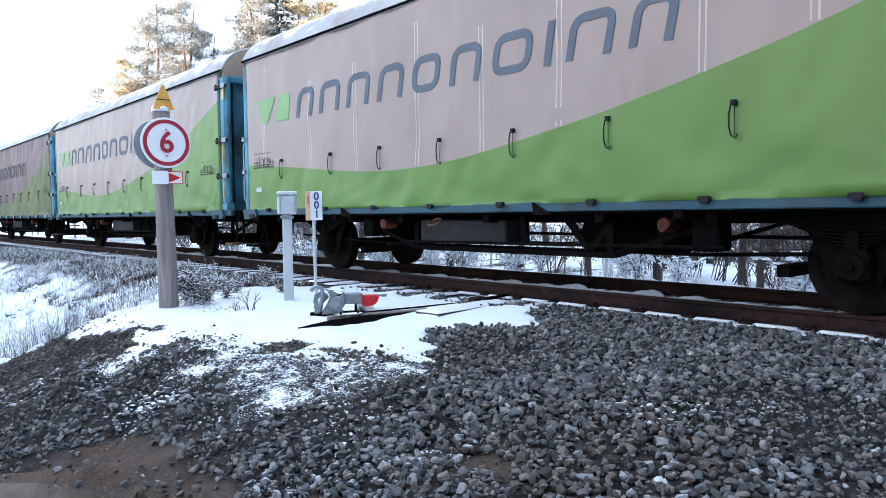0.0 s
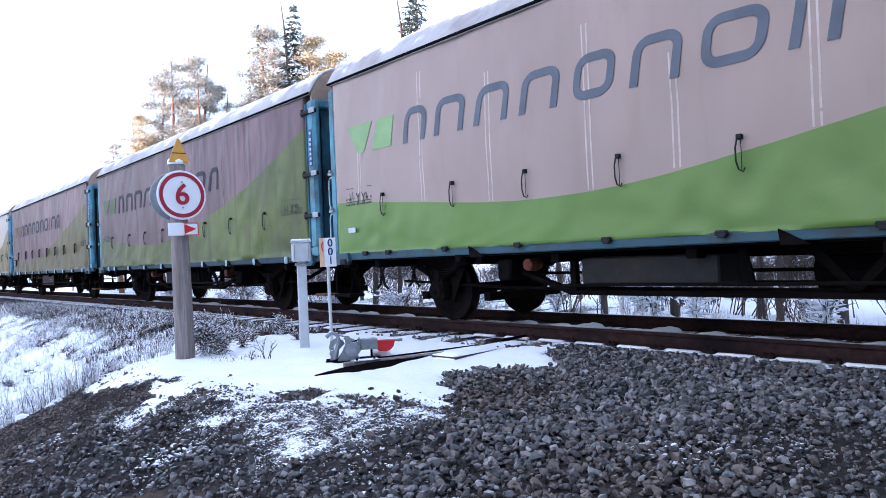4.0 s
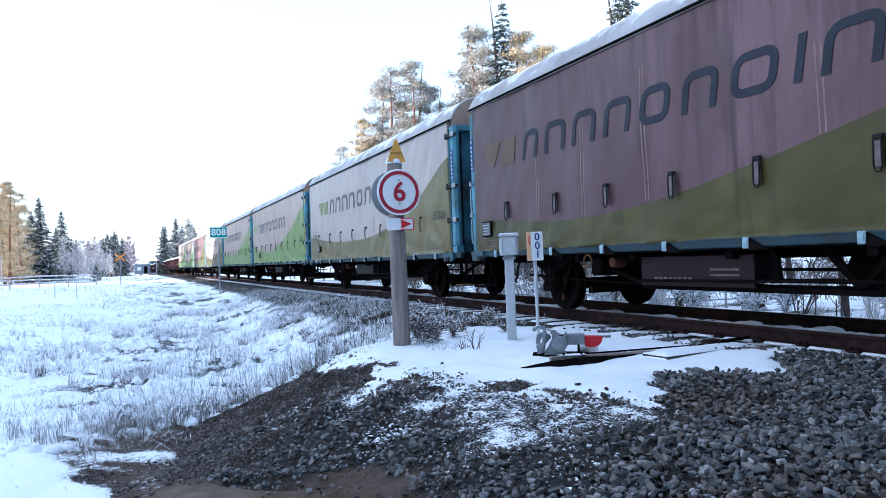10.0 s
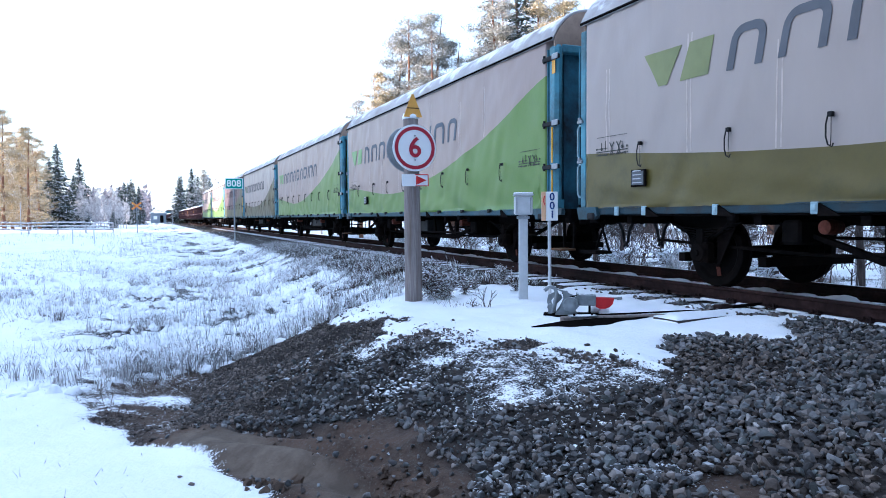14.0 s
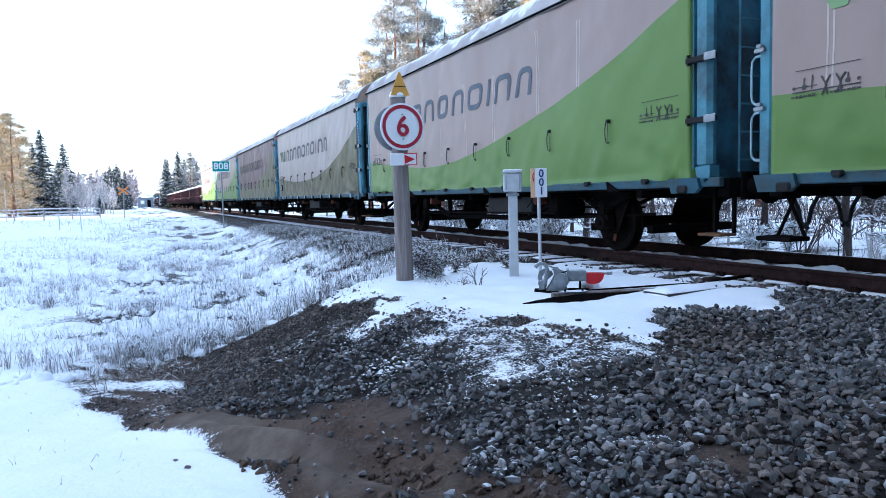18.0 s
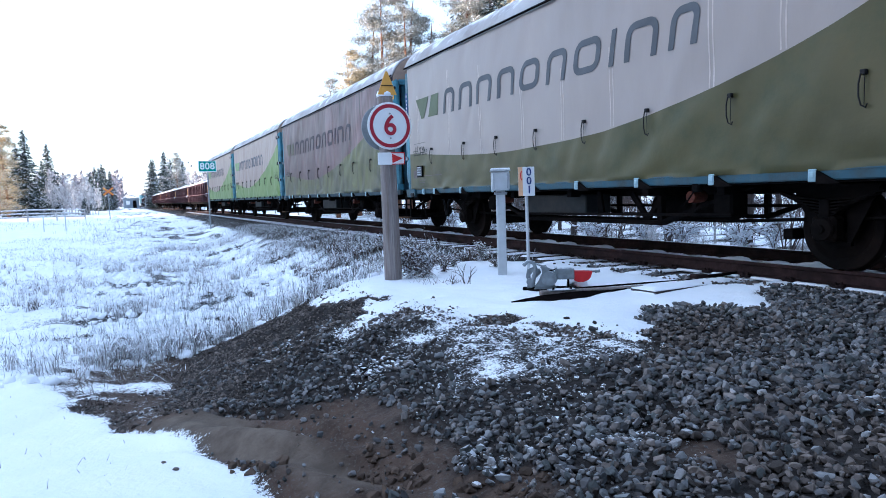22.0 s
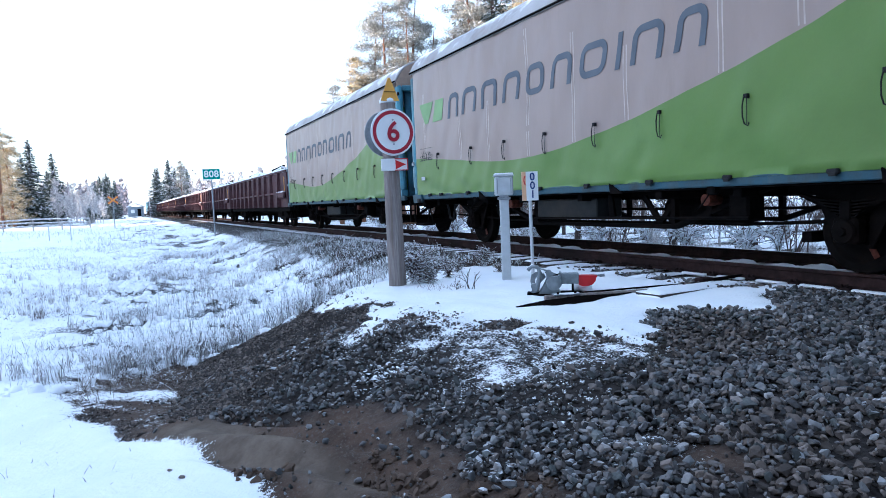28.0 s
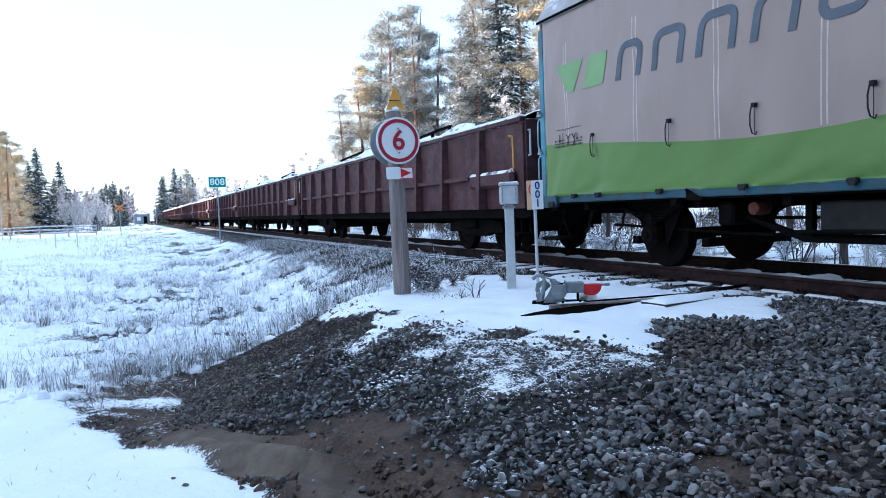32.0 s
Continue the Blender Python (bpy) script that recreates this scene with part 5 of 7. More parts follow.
def pocket(u, wide, high, cur):
    """A dark-framed document holder with a grey sheet of faint lines in it."""
    z = 1.36
    p = part("document_pocket", Shape().box(u, u + wide, -1.555, -1.522, z, z + high, 0.006), IRON, cur, "dark-framed document holder")
    part("grey_sheet", Shape().box(u + 0.025, u + wide - 0.025, -1.561, -1.556, z + 0.025, z + high - 0.025, 0.002), CARD, p)
    for k in range(4):
        part("sheet_line", Shape().box(u + 0.05, u + wide - 0.06 - 0.02 * (k % 2), -1.565, -1.562, z + 0.05 + 0.055 * k, z + 0.064 + 0.055 * k), FADED_WHITE, p)


def pictogram(x0, z0):
    """A loading diagram: two wheels, lashing straps crossing between stanchions, a floor line and lines of small print."""
    s = Shape()

    def stroke(ax, az, bx, bz, wide=0.02):
        d = math.hypot(bx - ax, bz - az)
        nx, nz = -(bz - az) / d * wide / 2, (bx - ax) / d * wide / 2
        s.prism([(ax - nx, az - nz), (bx - nx, bz - nz), (bx + nx, bz + nz), (ax + nx, az + nz)], 0, 0.003)

    stroke(x0 + 0.02, z0, x0 + 0.76, z0, 0.014)
    stroke(x0 + 0.02, z0 + 0.05, x0 + 0.3, z0 + 0.05, 0.008)
    for cx in (0.035, 0.15, 0.63, 0.74):
        r = 0.026 if 0.1 < cx < 0.7 else 0.018
        s.prism([(x0 + cx + r * math.cos(a), z0 + 0.045 + r * math.sin(a)) for a in np.linspace(0, 2 * math.pi, 9)[:-1]], 0, 0.003)
    for d, top in ((0.15, 0.14), (0.24, 0.16), (0.63, 0.12)):
        stroke(x0 + d, z0 + 0.02, x0 + d, z0 + top, 0.012)
    for d in (0.34, 0.5):
        stroke(x0 + d, z0 + 0.13, x0 + d + 0.05, z0 + 0.05, 0.018)
        stroke(x0 + d + 0.05, z0 + 0.05, x0 + d + 0.07, z0 - 0.06, 0.018)
        stroke(x0 + d + 0.1, z0 + 0.13, x0 + d + 0.05, z0 + 0.06, 0.016)
        stroke(x0 + d + 0.05, z0 + 0.02, x0 + d + 0.01, z0 - 0.06, 0.016)
    for k in range(16):
        if k not in (6, 7, 8):
            stroke(x0 + 0.008 + 0.048 * k, z0 - 0.045, x0 + 0.042 + 0.048 * k, z0 - 0.045, 0.016 + 0.006 * (k % 3))
    stroke(x0 + 0.05, z0 + 0.22, x0 + 0.75, z0 + 0.22, 0.007)
    return s


def dress(w, k, look_name, shape, shift):
    label, upper, lower, ink, green = LOOKS[look_name]
    sd = 31 + 7 * k
    tagged(w, f"two-axle curtain-sided freight wagon, {label}")
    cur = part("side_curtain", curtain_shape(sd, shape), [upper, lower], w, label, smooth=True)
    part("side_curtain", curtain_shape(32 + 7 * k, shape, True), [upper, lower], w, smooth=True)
    x = 1.84 + shift
    for kind, wide in (("open", 0.5), ("open", 0.58), ("open", 0.58), ("open", 0.58), ("frame", 0.56), ("open", 0.56), ("frame", 0.62), ("bar", 0.1), ("open", 0.6), ("open", 0.5)):
        part("print_block", conform(mark_block(x, x + wide, kind), sd), ink, cur)
        x += wide + 0.215
    part("print_block", conform(sheet((0.68 + shift, 2.68), (0.84 + shift, 2.68), (1.1 + shift, 3.14), (0.4 + shift, 3.14)), sd), green, cur)
    part("print_block", conform(sheet((1.08 + shift, 2.68), (1.56 + shift, 2.68), (1.64 + shift, 3.14), (1.24 + shift, 3.14)), sd), green, cur)
    for x0, z0 in ((11.75, 1.92),) if look_name == "sooty" else ((0.25, 1.92), (11.75, 1.92)):
        part("loading_pictogram", conform(pictogram(x0, z0), sd, 0.012), PICTO, cur)
    for x in (0.8, 1.4, 2.7, 4.05, 5.35, 6.65, 8.0, 9.3, 10.6, 11.9):
        part("tie_down_bracket", LUMP_ME if look_name == "clean" else TAB_ME, None, w, at=(x, -1.51, 1.06))
    # thin dark wedges on the side beam, mostly just past the tabs
    for x in (3.3, 7.3, 11.2) if look_name == "clean" else (1.55, 2.85, 4.2, 5.5, 6.8, 8.15, 9.45, 10.75):
        part("lashing_eye", WEDGE_ME, None, w, at=(x, -1.5, 1.03))
    for x in (1.3, 2.88, 4.2, 5.53, 6.85, 8.2, 9.56, 11.1):
        part("curtain_hook", STRAP_ME if look_name == "sooty" else HOOK_ME, None, cur, at=(x, -1.525, 1.8))
    rr = random.Random(k)
    for x in (2.3, 3.6, 5.1, 7.55, 9.2) if look_name in ("dirty", "sooty", "worn") else (0.62, 2.3, 3.6, 5.1, 6.3, 7.55, 9.2, 10.3):
        z0 = wave_z(x, shape) + 0.02
        z1 = z0 + (3.9 - z0) * rr.uniform(0.5, 1.0)
        part("seam_stripe", conform(stripe(x + rr.uniform(-0.1, 0.1), z0, z1), sd, 0.002), STAINED if look_name in ("dirty", "sooty", "worn") else WEBBING, cur)
    if look_name in ("sooty", "moss", "dirty"):
        for x0, x1, z0, z1 in ((0.22, 0.46, 1.34, 1.52), (0.55, 1.75, 1.375, 1.39), (0.55, 0.95, 1.28, 1.295), (0.55, 0.88, 1.225, 1.24), (0.5, 0.8, 1.17, 1.185)):
            part("small_print", conform(sheet((x0, z0), (x1, z0), (x1, z1), (x0, z1)), sd, 0.006), FADED, cur)
    if look_name in ("sooty", "moss", "olive", "worn", "dirty"):
        number_column(w, 12.9, 2.66)
    if k in (3, 7):
        number_column(w, -0.09, 2.72)
    if k not in (0, 1, 5, 8):
        for c in [c for c in w.children if c.name.startswith(("warning_plate", "latch_rod"))]:
            bpy.data.objects.remove(c)
    for c in [c for c in w.children if c.name.startswith("hand_brake_wheel")]:
        if k == 0:
            c.matrix_basis = pose(1.75, 0, 0) @ pose(3.62, -1.47, 0.85, -62) @ pose(-3.62, 1.47, -0.85)
        elif k != 3:
            bpy.data.objects.remove(c)
    if look_name not in ("clean", "moss"):
        for c in [c for c in w.children if c.name.startswith("sole_bar")]:
            c.data = c.data.copy()
            c.data.materials[0] = DULL_SOLE
    if k == 6:
        for c in w.children:
            if c.name.startswith("brake_box"):
                c.location.x += 2.0
    if k == 3:
        pan = part("equipment_panel", Shape().box(4.58, 6.52, -1.26, -1.205, 0.49, 0.89, 0.01), material("sooty_maroon_panel", (0.016, 0.005, 0.008), 0.7, vary=0.3, scale=4), w, "maroon equipment panel with white marks")
        for a in range(8):
            part("white_mark", Shape().box(4.85 + 0.09 * a, 4.91 + 0.09 * a, -1.264, -1.261, 0.56, 0.61), FADED, pan)
        for a in range(3):
            part("white_mark", Shape().box(5.85, 6.3, -1.264, -1.261, 0.56 + 0.07 * a, 0.585 + 0.07 * a), FADED, pan)
    if k in (3, 4, 5, 7):
        u, wide, high = {3: (0.34, 0.36, 0.3), 4: (1.15, 0.3, 0.24), 5: (1.95, 0.3, 0.24), 7: (0.5, 0.32, 0.26)}[k]
        pocket(u, wide, high, cur)
    elif k in (0, 1, 9):
        part("document_label", Shape().box(0.35, 0.55, -1.532, -1.524, 1.42, 1.5, 0.002), PALE, cur)


KINDS = [("clean", 0, 0.0), ("clean", 0, 0.0), ("dirty", 0, 0.0), ("sooty", 2, 0.0), ("olive", 1, 1.0), ("clean", 0, 0.0), ("clean", 0, 0.0), ("moss", 3, 0.1), ("worn", 0, 0.3), ("clean", 0, 0.0), ("clean", 0, 0.0)]
first_wagon = base_wagon()
wagons = [first_wagon] + [copy_thing(first_wagon, pose(0, TRACK_Y, 0)) for _ in KINDS[1:]]
tail = [copy_thing(first_wagon, pose(0, TRACK_Y, 0)) for _ in range(2)]
for k, w in enumerate(wagons):
    dress(w, k, *KINDS[k])
for w in tail:
    tagged(w, "distant teal covered freight wagon at the train's tail")
    for side in (-1, 1):
        part("side_panel", Shape().box(0, 12.5, side * 1.46 - 0.03, side * 1.46 + 0.03, 1.08, 3.95, 0.01), TEAL, w)

# open wagons
G_PITCH, G_LEN = 18.4, 17.5


def base_gondola():
    w = empty("open_wagon", label="oxide-red open gondola wagon with a snowy scrap load", category="freight wagon", group="open wagons of the train")
    for side in (-1, 1):
        y = side * 1.38
        wall = Shape().box(0, G_LEN, y - 0.03, y + 0.03, 0.9, 2.45, 0.008)
        p = part("side_wall", wall, MAROON_STEEL, w)
        part("top_rim", Shape().box(-0.02, G_LEN + 0.02, side * 1.4 - 0.07, side * 1.4 + 0.07, 2.45, 2.55, 0.015), MAROON_STEEL, w)
        part("rim_snow", Shape().box(0.05, G_LEN - 0.05, side * 1.4 - 0.06, side * 1.4 + 0.075, 2.55, 2.59, 0.015), SNOW, w)
        part("waist_rib", Shape().prism([(0.3, 1.5), (G_LEN - 2.0, 1.5), (G_LEN - 2.0, 1.58), (0.3, 1.58)], y + side * 0.03, y + side * 0.15), MAROON_STEEL, w)
        part("door_panel", Shape().box(G_LEN - 1.95, G_LEN - 0.22, min(y + side * 0.03, y + side * 0.17), max(y + side * 0.03, y + side * 0.17), 1.3, 1.62, 0.06), MAROON_STEEL, w)
        part("sole_bar", Shape().box(0, G_LEN, side * 1.3 - 0.05, side * 1.3 + 0.05, 0.72, 0.92, 0.01), IRON, w)
        rib = Shape().add([(-0.09, 0, 0.9), (0.09, 0, 0.9), (0.09, 0, 2.45), (-0.09, 0, 2.45), (-0.07, side * 0.2, 0.9), (0.07, side * 0.2, 0.9), (0.06, side * 0.12, 2.45), (-0.06, side * 0.12, 2.45)], [(0, 1, 2, 3), (4, 5, 6, 7), (0, 1, 5, 4), (1, 2, 6, 5), (2, 3, 7, 6), (3, 0, 4, 7)]).data("stake", MAROON_STEEL)
        for k in range(11):
            part("stake", rib, None, w, at=(0.55 + 1.52 * k + (0.25 if k == 10 else 0), y + side * 0.02, 0))
    for x in (0.0, G_LEN):
        s = 1 if x else -1
        part("end_wall", Shape().box(x - 0.03, x + 0.03, -1.36, 1.36, 0.9, 2.5, 0.008), MAROON_STEEL, w)
        part("buffer_beam", Shape().box(x - 0.1, x + 0.1, -1.35, 1.35, 0.75, 1.1, 0.015), IRON, w)
        for y in (-0.95, 0.95):
            part("buffer", BUFFER_ME, None, w, at=(x + 0.05 * s, y, 0.98, 0, 0, 0 if s > 0 else 180))
        for y in (-0.8, 0.5):
            part("end_stiffener", Shape().box(x + 0.03 * s - 0.05, x + 0.03 * s + 0.05, y - 0.05, y + 0.05, 0.95, 2.45, 0.01), MAROON_STEEL, w)
        part("grab_handle", Shape().tube([(x - 0.42 * s, -1.41, 2.22), (x - 0.4 * s, -1.46, 2.24), (x - 0.26 * s, -1.47, 2.22), (x - 0.25 * s, -1.47, 1.64), (x - 0.4 * s, -1.46, 1.62), (x - 0.42 * s, -1.41, 1.64)], 0.015, 8), AMBER, w)
        part("grab_handle", Shape().tube([(x, -1.3, 2.3), (x + 0.14 * s, -1.34, 2.3), (x + 0.14 * s, -1.34, 1.85), (x, -1.3, 1.85)], 0.018), PALE, w)
        part("foot_step", Shape().box(x - 0.5, x - 0.1, -1.5, -1.2, 0.4, 0.45).box(x - 0.48, x - 0.44, -1.22, -1.18, 0.42, 0.9).box(x - 0.16, x - 0.12, -1.22, -1.18, 0.42, 0.9), IRON, w)
    part("floor", Shape().box(0, G_LEN, -1.36, 1.36, 0.9, 0.98), IRON, w)
    part("centre_sill", Shape().box(0, G_LEN, -0.3, 0.3, 0.55, 0.9, 0.02), IRON, w)
    load, nx, ny = Shape(), 70, 10
    for i in range(nx + 1):
        for j in range(ny + 1):
            x, y = 0.1 + (G_LEN - 0.2) * i / nx, -1.33 + 2.66 * j / ny
            load.v.append((x, y, 2.42 + 0.36 * (1 - (y / 1.33) ** 2) + 0.22 * float(vnoise(x * 0.8, y, 41)) + 0.14 * float(vnoise(x * 2.5, y * 2.5, 42))))
    for i in range(nx):
        for j in range(ny):
            a = i * (ny + 1) + j
            load.f.append((a, a + ny + 1, a + ny + 2, a + 1))
            load.m.append(0)
    part("scrap_load", load, SCRAP, w, "heaped scrap under snow")
    lump = random.Random(5)
    for bx in (4.2, 11.5):
        part("scrap_beam", Shape().box(-0.9, 0.9, -0.05, 0.05, 0, 0.05).box(-0.9, 0.9, -0.05, 0.05, 0.2, 0.25).box(-0.85, -0.8, -0.04, 0.04, 0.05, 0.2).box(0.8, 0.85, -0.04, 0.04, 0.05, 0.2).box(-0.02, 0.02, -0.04, 0.04, 0.05, 0.2), IRON, w, "dark steel frame on the scrap heap", at=(bx, -0.5, 2.72, 4, -5, 8))
    for _ in range(7):
        x = lump.uniform(1, G_LEN - 1)
        part("scrap_piece", Shape().box(-0.4, 0.4, -0.15, 0.15, 0, 0.12, 0.01).box(-0.3, -0.2, -0.1, 0.1, 0.12, 0.3), SCRAP, w, at=(x, lump.uniform(-1, 0.6), 2.42, lump.uniform(-15, 15), lump.uniform(-15, 15), lump.uniform(-40, 40)))
    for bx in (2.6, G_LEN - 2.6):
        for y in (-1.02, 1.02):
            part("bogie_frame", Shape().prism([(bx - 1.25, 0.42), (bx - 0.7, 0.42), (bx - 0.45, 0.34), (bx + 0.45, 0.34), (bx + 0.7, 0.42), (bx + 1.25, 0.42), (bx + 1.2, 0.62), (bx + 0.5, 0.72), (bx - 0.5, 0.72), (bx - 1.2, 0.62)], y - 0.09, y + 0.09), IRON, w)
        part("bolster", Shape().box(bx - 0.2, bx + 0.2, -1.2, 1.2, 0.5, 0.7, 0.03), IRON, w)
        wheelset(w, bx - 0.9)
        wheelset(w, bx + 0.9)
    return w


first_gondola = base_gondola()
gondolas = [first_gondola] + [copy_thing(first_gondola, pose(0, TRACK_Y, 0)) for _ in range(10)]
END = FIRST - PITCH * 10
SLACK = [0, -0.05, 0.22, 0.02, 0.02, 0.08, 0.13, 0.1, 0.14, 0.22, 0.13]
starts = [FIRST - PITCH * k + SLACK[k] for k in range(len(wagons))] + [END - 0.75 - G_LEN - G_PITCH * j for j in range(len(gondolas))]
starts += [starts[-1] - 0.6 - PITCH * (j + 1) for j in range(len(tail))]

# ---- trackside things ----


def gz(x, y):
    return float(ground_top(np.array(x), np.array(y)))


def speed_post():
    p = empty("speed_sign_post", pose(-9.22, 3.5, gz(-9.22, 3.5) - 0.05, 0, -0.6, 90), label="round white speed sign with red rim on weathered timber post", category="sign post")
    shaft = Shape()
    prof = [(0.128, -0.2), (0.125, 0.3), (0.118, 1.2), (0.11, 2.2), (0.108, 2.66), (0.1, 2.7)]
    shaft.lathe(prof, "z", 18)
    part("post", shaft, POSTWOOD, p, smooth=True)
    part("snow_cap", Shape().lathe([(0.115, 2.66), (0.118, 2.7), (0.1, 2.74), (0.04, 2.76)], "z", 16), SNOW, p, smooth=True)
    for y, nm in ((-0.14, "front_disc"), (0.13, "rear_disc")):
        d = part("sign_disc", Shape().lathe([(0.3, y - 0.012), (0.325, y - 0.01), (0.33, y), (0.325, y + 0.012), (0.3, y + 0.014)], "y", 48, (0, 0, 2.24)), WHITE if y < 0 else GREY, p, "white disc with a red rim" if y < 0 else "grey back of the rear disc", smooth=False)
        if y < 0:
            ring = Shape()
            v, f, n = [], [], 48
            for r in (0.252, 0.302):
                for k in range(n):
                    a = 2 * math.pi * k / n
                    v.append((r * math.cos(a), y - 0.0165, 2.24 + r * math.sin(a)))
            for k in range(n):
                f.append((k, (k + 1) % n, n + (k + 1) % n, n + k))
            part("red_rim", ring.add(v, f), MAROON, d)
            text("numeral", "6", 0.39, MAROON, d, (0, y - 0.018, 2.235, 90), 0.008)
            for z in (2.07, 2.41):
                part("bolt", Shape().rod((0, y - 0.03, z), (0, y, z), 0.012, 6), GREY, d)
    a = part("arrow_plate", Shape().box(-0.2, 0.2, -0.15, -0.135, 1.7, 1.87, 0.004), WHITE, p, "white plate with a red arrow")
    part("arrow", Shape().prism([(0.01, 1.72), (0.17, 1.785), (0.01, 1.85)], -0.156, -0.151), RED, a)
    rim = Shape().box(0.0, 0.2, -0.155, -0.151, 1.7, 1.712).box(0.0, 0.2, -0.155, -0.151, 1.858, 1.87).box(0.188, 0.2, -0.155, -0.151, 1.712, 1.858)
    part("arrow_border", rim, RED, a)
    part("sign_band", Shape().lathe([(0.116, 2.2), (0.122, 2.2), (0.122, 2.25), (0.116, 2.25)], "z", 18).box(-0.02, 0.02, -0.135, -0.1, 2.1, 2.36), GREY, p)
    t = part("warning_triangle", Shape().prism([(-0.14, 2.68), (0.14, 2.68), (0.015, 3.0), (-0.015, 3.0)], -0.105, -0.09), AMBER, p, "amber triangle plate")
    part("triangle_line", Shape().box(-0.09, 0.09, -0.11, -0.106, 2.8, 2.81), BLACK, t)
    return p


def switch_box():
    x, y = -8.56, 4.94
    p = empty("switch_box_post", (x, y, gz(x, y) - 0.05, 0, 0, 63), label="grey steel cabinet on a square post in the snow", category="switch cabinet")
    part("post", Shape().box(-0.065, 0.065, -0.065, 0.065, -0.2, 1.26, 0.01), PALE, p)
    c = part("cabinet", Shape().box(-0.13, 0.13, -0.12, 0.12, 1.26, 1.53, 0.02), PALE, p)
    part("cabinet_lid", Shape().box(-0.145, 0.145, -0.135, 0.135, 1.53, 1.56, 0.012), PALE, c)
    part("lid_snow", Shape().box(-0.135, 0.135, -0.125, 0.125, 1.56, 1.58, 0.01), SNOW, c)
    part("door_seam", Shape().box(-0.1, -0.09, -0.124, -0.12, 1.29, 1.5).box(0.09, 0.1, -0.124, -0.12, 1.29, 1.5), GREY, c)
    part("base_bracket", Shape().box(-0.09, 0.09, -0.09, 0.09, 1.2, 1.24, 0.008), GREY, p)


def switch_sign():
    x, y = -7.51, 4.73
    p = empty("switch_number_sign", (x, y, gz(x, y) - 0.05, 0, -0.5, 66), label="white and pale orange switch number plate on a thin steel pole", category="sign")
    part("pole", Shape().rod((0, 0, 0), (0, 0, 1.3), 0.022, 10), PALE, p)
    pl = part("plate", Shape().box(-0.105, 0.105, -0.04, -0.028, 1.2, 1.57, 0.004), WHITE, p)
    part("orange_strip", Shape().box(-0.105, -0.05, -0.046, -0.041, 1.2, 1.57), material("peach_sign_paint", (0.72, 0.44, 0.26), 0.5, vary=0.12, scale=8), pl)
    part("red_bracket", Shape().tube([(-0.055 - 0.02 * math.cos(a), -0.047, 1.46 + 0.055 * math.sin(a)) for a in np.linspace(-1.4, 1.4, 8)], 0.007, 5), RED, pl)
    for k, ch in enumerate("001"):
        text("numeral", ch, 0.135, BLUEINK, pl, (0.032, -0.044, 1.5 - 0.112 * k, 90))
    for z in (1.25, 1.5):
        part("clamp", Shape().box(-0.03, 0.03, -0.03, 0.03, z - 0.015, z + 0.015, 0.005), GREY, p)


